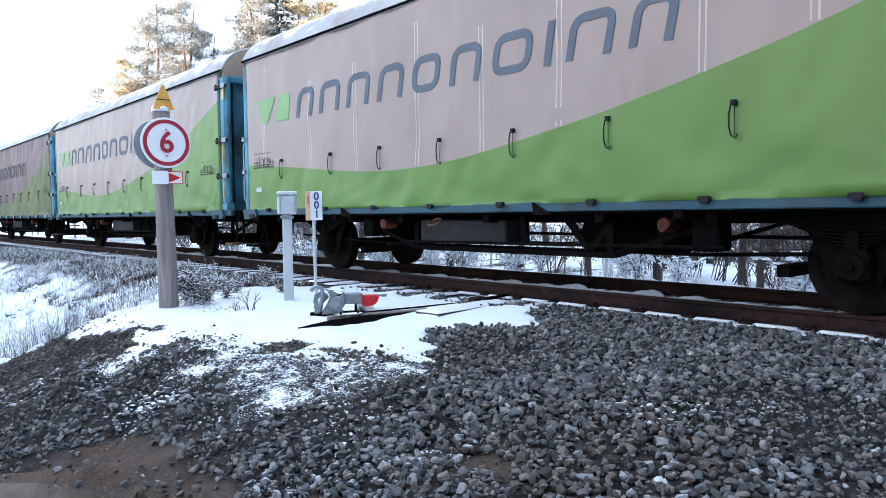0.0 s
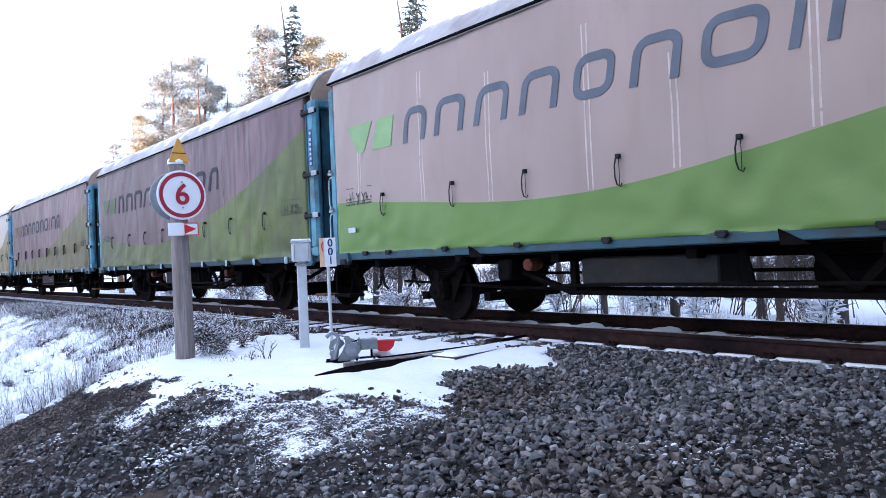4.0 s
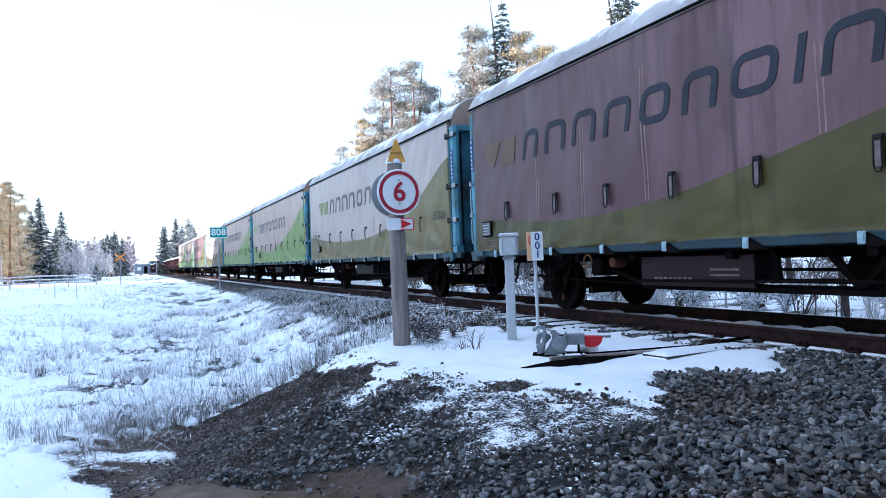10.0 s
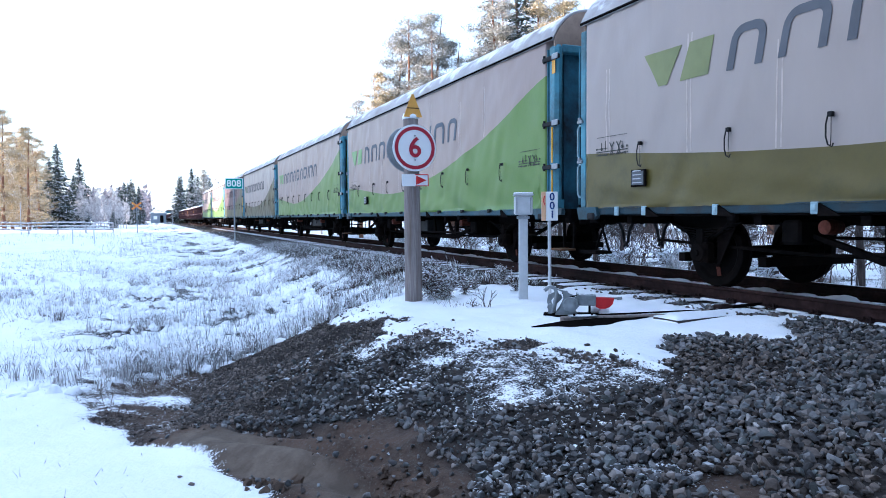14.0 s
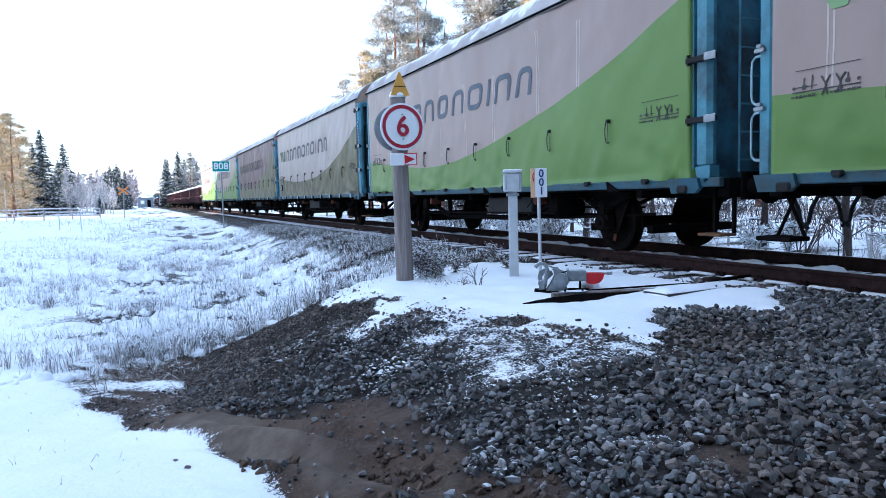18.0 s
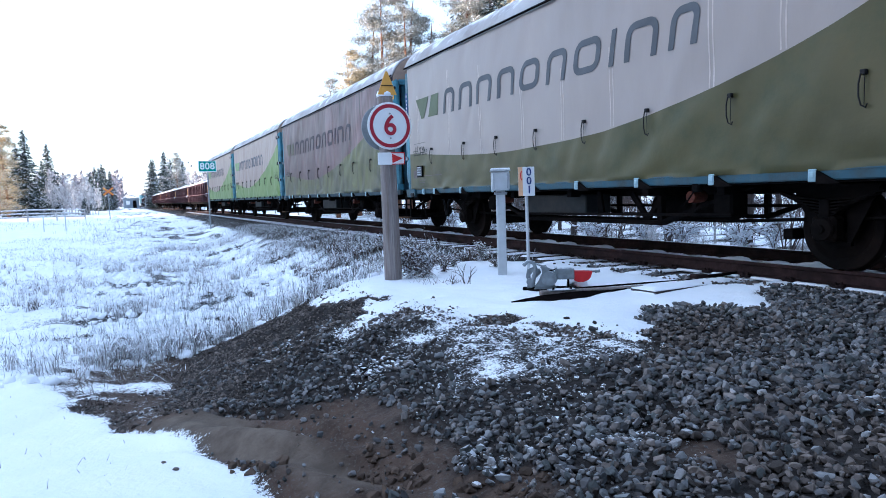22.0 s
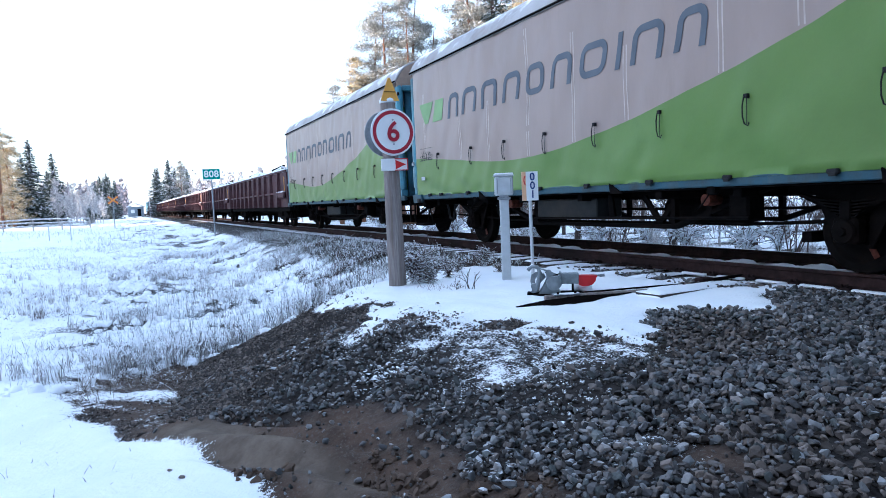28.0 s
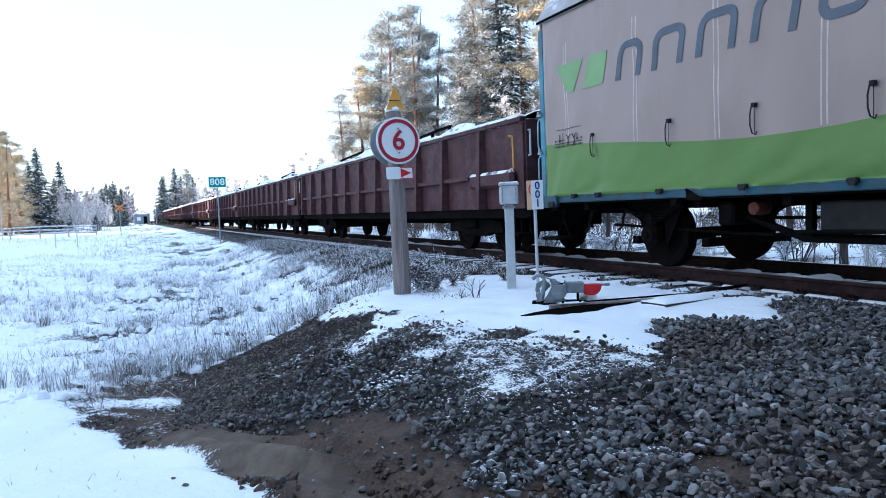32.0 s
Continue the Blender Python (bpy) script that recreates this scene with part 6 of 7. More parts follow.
def switch_stand():
    x, y = -6.925, 4.63
    p = empty("switch_stand", pose(x, y, gz(x, y), 0, 0, 57) @ Matrix.Scale(0.85, 4), label="grey cast-iron hand switch stand with a red weight, snow around it", category="switch stand")
    part("base_plate", Shape().box(-0.28, 0.42, -0.2, 0.2, -0.06, 0.02, 0.01).box(-0.36, -0.1, -0.1, 0.1, -0.05, 0.03, 0.01), IRON, p)
    for d in (-0.1, 0.1):
        part("bracket", Shape().prism([(-0.2, 0.02), (0.12, 0.02), (0.06, 0.1), (0.03, 0.26), (-0.03, 0.34), (-0.09, 0.34), (-0.08, 0.22), (-0.14, 0.1)], d - 0.025, d + 0.025), MACHINE, p)
    part("crank_arm", Shape().prism([(-0.3, 0.03), (-0.24, 0.03), (-0.235, 0.14), (-0.25, 0.22), (-0.2, 0.27), (-0.13, 0.25), (-0.12, 0.3), (-0.2, 0.34), (-0.29, 0.3), (-0.31, 0.2), (-0.285, 0.12)], -0.085, -0.04), MACHINE, p)
    part("crank_arm", Shape().prism([(-0.25, 0.03), (-0.19, 0.03), (-0.17, 0.16), (-0.09, 0.24), (-0.12, 0.3), (-0.22, 0.2)], 0.02, 0.06), MACHINE, p)
    part("drum", Shape().lathe([(0.05, -0.18), (0.1, -0.17), (0.11, -0.1), (0.085, -0.08), (0.085, 0.08), (0.11, 0.1), (0.1, 0.17), (0.05, 0.18)], "y", 18, (0.02, 0, 0.17)), MACHINE, p, smooth=False)
    part("lever_housing", Shape().box(0.1, 0.37, -0.09, 0.08, 0.15, 0.3, 0.012).box(0.1, 0.13, -0.11, 0.1, 0.13, 0.32, 0.008), MACHINE, p)
    part("strut", Shape().box(0.27, 0.3, -0.03, 0.03, 0.0, 0.16, 0.005), IRON, p)
    part("hook_arm", Shape().tube([(-0.34, -0.13, 0.36), (-0.28, -0.13, 0.42), (-0.2, -0.13, 0.4), (-0.17, -0.13, 0.32), (-0.2, -0.13, 0.2), (-0.24, -0.13, 0.05)], 0.028, 8), MACHINE, p)
    part("tie_rod", Shape().rod((-0.2, -0.13, 0.4), (0.08, -0.1, 0.28), 0.012, 6), MACHINE, p)
    weight = [(0.37, 0.26), (0.37, 0.13), (0.42, 0.11), (0.5, 0.11), (0.56, 0.135), (0.6, 0.18), (0.62, 0.26)]
    part("red_weight", Shape().prism(weight, -0.075, 0.075), RED, p, "red half-disc counterweight")
    part("lever", Shape().rod((0.3, 0, 0.235), (0.7, 0, 0.255), 0.017, 8).rod((0.66, 0, 0.25), (0.73, 0, 0.257), 0.024, 8), MACHINE, p)
    part("adjusting_chain", Shape().tube([(-0.1, -0.1, 0.33), (0.0, -0.11, 0.27), (0.1, -0.11, 0.3)], 0.01, 5), IRON, p)
    part("lock_bolt", Shape().rod((-0.26, -0.15, 0.13), (-0.26, -0.02, 0.13), 0.045, 10), MACHINE, p)
    part("snow_mound", Shape().lathe([(0.16, 0.2), (0.15, 0.3), (0.1, 0.37), (0.03, 0.39)], "z", 14, (0.42, 0.28, -0.22)), SNOW, p, smooth=True)


def switch_rods():
    for ax, ay, bx, by, wide in ((-5.95, 5.24, -6.02, 6.4, 0.19),):
        d = math.hypot(bx - ax, by - ay)
        p = empty("switch_timber", (ax, ay, gz(ax, ay) + 0.025, 0, 0, math.degrees(math.atan2(by - ay, bx - ax))), label="tarred switch timber half buried in snow", category="switch timber", group="switch timbers")
        part("timber", Shape().box(0, d, -wide, wide, -0.2, 0.018, 0.01), SLEEPER, p)
        cap = Shape()
        n = 16
        for i in range(n + 1):
            u = -0.03 + (d + 0.03) * i / n
            for j in range(6):
                v = -1 + 2 * j / 5
                cap.v.append((u, v * (wide - 0.012 + 0.02 * float(vnoise(u * 4, 2.0 * v, 71))), 0.012 + (0.03 + 0.016 * float(vnoise(u * 3, v, 72))) * (1 - v ** 4) * min(1, i / 2) - 0.05 * (i == 0)))
        for i in range(n):
            for j in range(5):
                q = i * 6 + j
                cap.f.append((q, q + 6, q + 7, q + 1))
        cap.m = [0] * len(cap.f)
        part("timber_snow", cap, SNOW, p, smooth=True)
    ax, ay, d = -6.6, 4.3, 1.3
    g = empty("guide_beam", (ax, ay, gz(ax, ay), 0, 0, 74), label="weathered grey beam carrying the throw rod out of the switch stand", category="beam")
    part("beam", Shape().box(0, d, -0.045, 0.045, -0.1, 0.05, 0.012), POSTWOOD, g)
    part("cover_plate", Shape().box(0.1, 0.42, -0.06, 0.06, 0.045, 0.062, 0.006), MACHINE, g)
    for u in (0.15, 0.36):
        part("bolt", Shape().rod((u, -0.03, 0.06), (u, -0.03, 0.085), 0.014, 6), IRON, g)
    r = empty("switch_rod", label="dark steel throw rod running to the rails", category="switch rod")
    part("rod", Shape().rod((-6.62, 4.5, -0.2), (-6.25, 6.4, -0.19), 0.011, 8).rod((-6.25, 6.4, -0.17), (-6.2, 8.6, -0.13), 0.02, 8), IRON, r)
    part("rod_joint", Shape().box(-6.32, -6.18, 6.3, 6.5, -0.2, -0.13, 0.015), RUST, r)
    # black sheet laid over the snow; the pit's shade is only its colour
    h, n = empty("switch_pit", label="flat black strip painted as the shaded pit beside the switch stand", category="pit"), 22
    slot = Shape()
    for lift in (0.012, -0.05):
        for i in range(n + 1):
            u = i / n
            y0 = 3.86 + 1.5 * u
            near = float(np.interp(u, (0, 0.2, 0.4, 0.55, 0.75, 1), (-6.5, -6.17, -6.19, -6.15, -6.22, -6.27))) + 0.03 * float(vnoise(u * 14, 0.5, 75))
            far = float(np.interp(u, (0, 0.2, 0.4, 0.75, 1), (-6.51, -6.56, -6.53, -6.4, -6.28)))
            for v in (0, 0.5, 1):
                x = far + (near - far) * v
                slot.v.append((x, y0, gz(x, y0) + lift))
    m = 3 * (n + 1)
    for i in range(n):
        for k in (0, 1):
            q = 3 * i + k
            slot.f += [(q, q + 3, q + 4, q + 1), (m + q, m + q + 1, m + q + 4, m + q + 3)]
        for k in (0, 2):
            q = 3 * i + k
            slot.f.append((q, q + 3, m + q + 3, m + q))
    slot.f += [(0, 1, m + 1, m), (1, 2, m + 2, m + 1), (3 * n, 3 * n + 1, m + 3 * n + 1, m + 3 * n), (3 * n + 1, 3 * n + 2, m + 3 * n + 2, m + 3 * n + 1)]
    slot.m = [0] * len(slot.f)
    part("slot", slot, material("pit_shade_black", (0.006, 0.005, 0.005), 0.95, spec=0.0, vary=0.4, scale=20), h)


def kilometre_sign():
    x, y = -38.9, 4.3
    p = empty("route_number_sign", (x, y, gz(x, y) - 0.1, 0, 0, 88), label="green number sign on a tall thin galvanised pole", category="sign")
    part("pole", Shape().rod((0, 0, -0.3), (0, 0, 3.35), 0.04, 10), GREY, p)
    b = part("sign_board", Shape().box(-0.46, 0.46, -0.07, -0.05, 3.13, 3.72, 0.01), SIGNGREEN, p)
    part("white_edge", Shape().box(-0.46, 0.46, -0.078, -0.072, 3.69, 3.72).box(-0.46, 0.46, -0.078, -0.072, 3.13, 3.16).box(-0.46, -0.43, -0.078, -0.072, 3.16, 3.69).box(0.43, 0.46, -0.078, -0.072, 3.16, 3.69), WHITE, b)
    for k, ch in enumerate("808"):
        text("numeral", ch, 0.5, WHITE, b, (0.26 * (k - 1), -0.076, 3.42, 90), 0.004)


def crossing_sign():
    x, y = -61.8, -0.92
    p = empty("crossing_sign", (x, y, gz(x, y) - 0.1, 0, 0, 90), label="amber level-crossing cross on a thin pole", category="sign")
    part("pole", Shape().rod((0, 0, 0), (0, 0, 2.5), 0.035, 8), GREY, p)
    for lean in (-38, 38):
        c = part("cross_arm", Shape().box(-0.46, 0.46, -0.06, -0.04, -0.07, 0.07, 0.01), AMBER, p, at=(0, 0.01 * (lean > 0), 2.3, 0, lean, 0))
        part("arm_edge", Shape().box(-0.46, 0.46, -0.066, -0.061, 0.045, 0.07).box(-0.46, 0.46, -0.066, -0.061, -0.07, -0.045), RED, c)


def fence():
    f = empty("field_fence", label="low snow-topped timber rail fence beside the field road", category="fence")
    post = Shape().box(-0.05, 0.05, -0.05, 0.05, -0.3, 0.95, 0.01).data("fence_post", FENCEWOOD)
    pts = [(-66.0 + 0.12 * k, -2.9 - 2.1 * k) for k in range(14)]
    for x, y in pts:
        part("fence_post", post, None, f, at=(x, y, gz(x, y)))
    for (ax, ay), (bx, by) in zip(pts, pts[1:]):
        for z in (0.35, 0.62, 0.9):
            part("fence_rail", Shape().rod((ax, ay, gz(ax, ay) + z + random.uniform(-0.03, 0.03)), (bx, by, gz(bx, by) + z + random.uniform(-0.03, 0.03)), 0.06, 6), FENCEWOOD, f)


def stakes():
    for x, y, h in ((-48, -3.2, 1.1), (-48.2, -4.4, 1.0), (-110, 3.2, 3.2), (-64, -9.5, 2.6)):
        p = empty("marker_stake", (x, y, gz(x, y)), label="thin pale marker stake in the snow", category="stake", group="marker stakes")
        part("stake", Shape().rod((0, 0, -0.2), (0, 0, h), 0.03, 6), PALE, p)


def trackside_hut():
    h = empty("trackside_hut", (-200, 2.3, gz(-200, 2.3)), label="small grey-blue hut with a snowy roof beside the distant line", category="hut")
    part("wall", Shape().box(-3, 3, -1.9, 1.9, -0.3, 2.6, 0.02), material("grey_blue_boards", (0.2, 0.24, 0.28), 0.8, vary=0.2, scale=2), h)
    part("roof", Shape().add([(x, y, z) for x in (-3.3, 3.3) for y, z in ((-2.2, 2.5), (0, 3.4), (2.2, 2.5), (2.2, 2.65), (0, 3.56), (-2.2, 2.65))], [(0, 1, 2, 3, 4, 5), (6, 7, 8, 9, 10, 11)] + [(i, (i + 1) % 6, 6 + (i + 1) % 6, 6 + i) for i in range(6)]), SNOW, h, "snow-covered roof")
    part("door", Shape().box(3.0, 3.04, 0.4, 1.25, 0.0, 2.0, 0.01), IRON, h)
    part("window", Shape().box(3.0, 3.03, -1.2, -0.3, 0.95, 1.85, 0.01), WHITE, h)


speed_post()
trackside_hut()
switch_box()
switch_sign()
switch_stand()
switch_rods()
kilometre_sign()
crossing_sign()
fence()
stakes()

# ---- plants ----


def cards(c, u, length, width, r):
    """Small pointed leaves or twig sprays: centres c, axes u, as loose quads."""
    n = len(c)
    u = u / (np.linalg.norm(u, axis=1)[:, None] + 1e-9)
    w = np.cross(u, r.normal(size=(n, 3)))
    w /= np.linalg.norm(w, axis=1)[:, None] + 1e-9
    l, d = (np.asarray(length) * np.ones(n))[:, None] / 2, (np.asarray(width) * np.ones(n))[:, None] / 2
    return np.stack([c - u * l, c + w * d, c + u * l, c - w * d], 1)


def trunk_shape(h, r0, r, lean=0.02, n=9, rings=8):
    s, pts = Shape(), []
    dx, dy = r.normal(0, lean, 2)
    for k in range(rings + 1):
        t = k / rings
        pts.append((dx * h * t * t + r.normal(0, 0.02), dy * h * t * t + r.normal(0, 0.02), h * t - 0.3 * (k == 0)))
        rad = r0 * (1 - t) ** 0.8 + 0.015
        if k == 0:
            rad *= 1.3
        for i in range(n):
            a = 2 * math.pi * i / n
            s.v.append((pts[-1][0] + rad * math.cos(a), pts[-1][1] + rad * math.sin(a), pts[-1][2]))
    for k in range(rings):
        for i in range(n):
            j = (i + 1) % n
            s.f.append((k * n + i, k * n + j, k * n + n + j, k * n + n + i))
    s.m = [0] * len(s.f)
    return s, pts


def limb(s, p, q, r0, r1, n=5):
    s.rod(p, q, r0, n, r1)


def spruce(seed, h, dense=1.5, spread=0.2, fat=1.0):
    """A narrow spruce with drooping whorls."""
    r = np.random.default_rng(seed)
    trunk, _ = trunk_shape(h, 0.016 * h, r)
    c, u, ln, wd = [], [], [], []
    z = 0.06 * h
    while z < h * 0.985:
        t = z / h
        reach = spread * h * (1 - t) ** 0.8 * (0.75 + 0.4 * r.random()) + 0.1
        for _ in range(int(6 * dense) + 1):
            a = r.uniform(0, 2 * math.pi)
            rc = reach * r.uniform(0.6, 1.1)
            m = max(3, int(rc / 0.16 * dense))
            k = (np.arange(m) + r.random(m)) / m
            drop = -0.25 * rc * k ** 1.3 + 0.12 * rc * k ** 4
            px, py = np.cos(a) * rc * k, np.sin(a) * rc * k
            side = r.normal(0, 0.1, m) * rc * (1 - 0.5 * k)
            c.append(np.stack([px - np.sin(a) * side, py + np.cos(a) * side, z + drop + r.normal(0, 0.05, m)], -1))
            u.append(np.stack([np.cos(a) + r.normal(0, 0.5, m), np.sin(a) + r.normal(0, 0.5, m), -0.45 + r.normal(0, 0.3, m)], -1))
            ln.append(r.uniform(0.3, 0.55, m) * (1.15 - 0.5 * t) * fat)
            wd.append(r.uniform(0.06, 0.13, m) * fat)
            if rc > 0.6:
                limb(trunk, (0, 0, z), (np.cos(a) * rc * 0.85, np.sin(a) * rc * 0.85, z - 0.17 * rc), 0.02, 0.006, 3)
        z += h * 0.018 * r.uniform(0.7, 1.4)
    trunk.m = [0] * len(trunk.f)
    return trunk.data("trunk", BARK, fix=False), quads("crown", NEEDLES, cards(np.concatenate(c), np.concatenate(u), np.concatenate(ln), np.concatenate(wd), r))


def pine(seed, h, low=0.22, mat=None, spread=0.17, size=1.0):
    """A pine: bare lower trunk, uneven limbs, tufts at their ends, with gaps of sky."""
    r = np.random.default_rng(seed)
    trunk, _ = trunk_shape(h, 0.014 * h, r, 0.03)
    c, u, ln, wd = [], [], [], []
    for k in range(int(60 + h)):
        t = low + (1 - low) * r.random() ** 0.95
        z = h * t
        a = r.uniform(0, 2 * math.pi)
        reach = spread * h * (1 - t) ** 0.55 * r.uniform(0.45, 1.15) + 0.3
        rise = reach * r.uniform(-0.15, 0.4)
        tip = np.array([math.cos(a) * reach, math.sin(a) * reach, z + rise])
        root = np.array([0, 0, z])
        limb(trunk, tuple(root), tuple(tip), 0.035 * (1.2 - t), 0.01, 4)
        for q in range(r.integers(4, 8)):
            f = r.uniform(0.3, 1.05)
            mid = root + (tip - root) * f + r.normal(0, 0.13 * reach + 0.08, 3) * (1, 1, 0.55)
            m = int(r.integers(46, 70))
            c.append(mid + r.normal(0, 0.21 * size, (m, 3)) * (1.25, 1.25, 0.5))
            u.append(r.normal(0, 1, (m, 3)) + (0, 0, 0.5))
            ln.append(r.uniform(0.14, 0.3, m) * size)
            wd.append(r.uniform(0.022, 0.05, m) * size)
    trunk.m = [0] * len(trunk.f)
    return trunk.data("trunk", PINEBARK, fix=False), quads("crown", mat or PINENEEDLES, cards(np.concatenate(c), np.concatenate(u), np.concatenate(ln), np.concatenate(wd), r))


def grow(s, tips, p, d, length, rad, depth, r):
    """Branching twigs."""
    q = p + d * length
    s.rod(tuple(p), tuple(q), rad, 4 if rad > 0.01 else 3, rad * 0.65)
    tips.append((p, q))
    if depth == 0:
        return
    for _ in range(int(r.integers(2, 4))):
        nd = d + r.normal(0, 0.42, 3)
        nd[2] += 0.12
        nd /= np.linalg.norm(nd)
        grow(s, tips, p + d * length * r.uniform(0.55, 1.0), nd, length * r.uniform(0.6, 0.85), rad * 0.62, depth - 1, r)


def hoar_tree(seed, h, mat=None):
    """A leafless birch with every twig white with hoar frost."""
    r = np.random.default_rng(seed)
    s, tips = Shape(), []
    trunk, _ = trunk_shape(h * 0.95, 0.01 * h, r, 0.03, 7)
    for k in range(int(16 + h)):
        t = r.uniform(0.25, 0.95)
        a = r.uniform(0, 2 * math.pi)
        d = np.array([math.cos(a), math.sin(a), r.uniform(0.5, 1.3)])
        d /= np.linalg.norm(d)
        grow(s, tips, np.array([0, 0, h * t]), d, h * 0.1 * (1.25 - t), 0.025 * (1.2 - t), 3, r)
    trunk.add(s.v, s.f)
    c, u = [], []
    for p, q in tips:
        m = 3
        k = r.random((m, 1))
        c.append(p + (q - p) * k + r.normal(0, 0.09, (m, 3)))
        u.append((q - p) + r.normal(0, 0.5, (m, 3)) * np.linalg.norm(q - p) - (0, 0, 0.1))
    c, u = np.concatenate(c), np.concatenate(u)
    return trunk.data("trunk", BIRCH, fix=False), quads("crown", mat or HOAR, cards(c, u, r.uniform(0.25, 0.5, len(c)), r.uniform(0.03, 0.08, len(c)), r))


def tree_thing(meshes, name, label, x, y, scale=1.0, turn=None, group="", h=None):
    t = empty(name, pose(x, y, float(ground_z(x, y)) - 0.1, 0, 0, random.uniform(0, 360) if turn is None else turn) @ Matrix.Scale(scale, 4), label=label, category="tree", group=group)
    part("trunk", meshes[0], None, t)
    part("crown", meshes[1], None, t)
    return t


SHADERS = [spruce(103, 18.0, 0.9), spruce(104, 18.0, 0.9)]
SPRUCES = [spruce(101, 18.0), spruce(102, 18.0, 1.7)]
FARSPRUCES = [spruce(105, 18.0, 1.6, 0.25, 1.7), spruce(106, 18.0, 1.5, 0.22, 1.8)]
PINES = [pine(111, 16.0), pine(112, 16.0, 0.15), pine(113, 16.0, 0.3, spread=0.15)]
SUNLIT_PINES = [pine(114, 16.0, 0.06, SUNLIT_NEEDLES, 0.2, 1.2), pine(115, 16.0, 0.12, SUNLIT_NEEDLES, 0.19, 1.15)]
HOARS = [hoar_tree(121, 11.0), hoar_tree(122, 11.0)]
NEAR_WOOD = (
    ("s", -51.0, 26.3, 21.6), ("s", -46.6, 27.0, 22.2), ("p", -47.2, 24.8, 19.5), ("p", -51.5, 19.3, 17.2), ("p", -49.8, 20.6, 16.0), ("p", -52.5, 17.2, 13.0),
    ("s", -42.0, 35.6, 24.5), ("s", -40.6, 33.8, 22.5), ("p", -50.6, 22.6, 15.5), ("p", -48.5, 26.6, 18.5), ("p", -44.8, 29.6, 17.5), ("h", -43.0, 31.0, 14.5), ("h", -47.3, 23.2, 11.0),
)
WOOD_EDGE = (
    ("p", -51.8, 15.3, 10.8), ("h", -52.6, 15.6, 9.0), ("h", -41.5, 31.5, 12.0), ("p", -53.2, 18.6, 16.3), ("p", -51.0, 21.0, 17.5), ("p", -46.0, 28.2, 19.0), ("h", -45.5, 26.0, 12.0), ("h", -43.8, 28.6, 13.0), ("p", -47.8, 23.6, 14.5), ("p", -54.5, 21.5, 13.0), ("p", -38.0, 36.0, 18.0), ("p", -33.0, 38.0, 17.0), ("s", -27.0, 40.0, 17.0), ("p", -20.0, 39.0, 16.0), ("s", -12.0, 41.0, 17.0), ("p", -4.0, 38.0, 16.0), ("s", 5.0, 41.0, 17.0), ("p", 14.0, 38.0, 16.0),
    ("h", -55.0, 16.0, 8.0), ("h", -58.0, 15.0, 6.5), ("h", -64.0, 15.0, 7.5), ("h", -72.0, 15.5, 7.0), ("s", -56.0, 28.0, 17.0), ("p", -58.0, 31.0, 16.0),
)
for k, (kind, x, y, h) in enumerate(NEAR_WOOD + WOOD_EDGE):
    kit, full, nm, lab = {"s": (SPRUCES, 18.0, "spruce", "tall dark spruce with frosted boughs beyond the track"), "p": (PINES, 16.0, "pine", "tall pine with frosted, sunlit tufts beyond the track"), "h": (HOARS, 11.0, "birch", "leafless birch white with hoar frost")}[kind]
    # these pines take the needle colour that has sunlight in it
    if kind == "p" and (x > -47 or k % 5 == 0):
        kit = SUNLIT_PINES
    tree_thing(kit[k % len(kit)], nm, lab, x, y, h / full, group="wood beyond the track")
for k, (kind, x, y, h) in enumerate((
    ("p", -85.2, -11.9, 11.0), ("p", -89.3, -11.4, 10.2), ("p", -84, -14.0, 12.5), ("p", -93, -13.5, 11.5), ("s", -95.5, -10.2, 10.6), ("s", -97.5, -11.3, 9.2), ("s", -103.7, -8.5, 9.6), ("s", -106, -9.4, 7.4), ("h", -91.7, -7.2, 5.4), ("h", -93.5, -6.2, 4.8), ("h", -91.9, -5.0, 4.2), ("h", -96, -4.2, 4.4), ("s", -90, -3.9, 2.6),
    ("h", -100, -8.0, 6.0), ("h", -112, -6.6, 6.0), ("h", -118, -4.6, 6.0), ("h", -124, -5.6, 6.5), ("h", -130, -3.6, 5.0), ("p", -99, -15.6, 12.0), ("s", -108, -14.0, 9.5))):
    kit, full, nm, lab = {"s": (FARSPRUCES, 18.0, "spruce", "dark spruce with frosted boughs past the field"), "p": (SUNLIT_PINES, 16.0, "pine", "sunlit frosted pine past the field fence"), "h": (HOARS, 11.0, "birch", "small birch white with hoar frost past the field")}[kind]
    tree_thing(kit[k % len(kit)], nm, lab, x, y, h / full, group="wood past the field")
wood = random.Random(12)
for k in range(20):
    d, a = wood.uniform(92, 135) + 60 * (k > 12), wood.uniform(97.9, 101.5)
    kit, full, nm = ((SUNLIT_PINES, 16.0, "pine"), (SPRUCES, 18.0, "spruce"))[k % 3 == 0]
    tree_thing(kit[k % len(kit)], nm, "frosted conifer in the sunlit wood past the field", -math.sin(radians(a)) * d, math.cos(radians(a)) * d, d * wood.uniform(0.085, 0.118) / full, group="wood past the field")
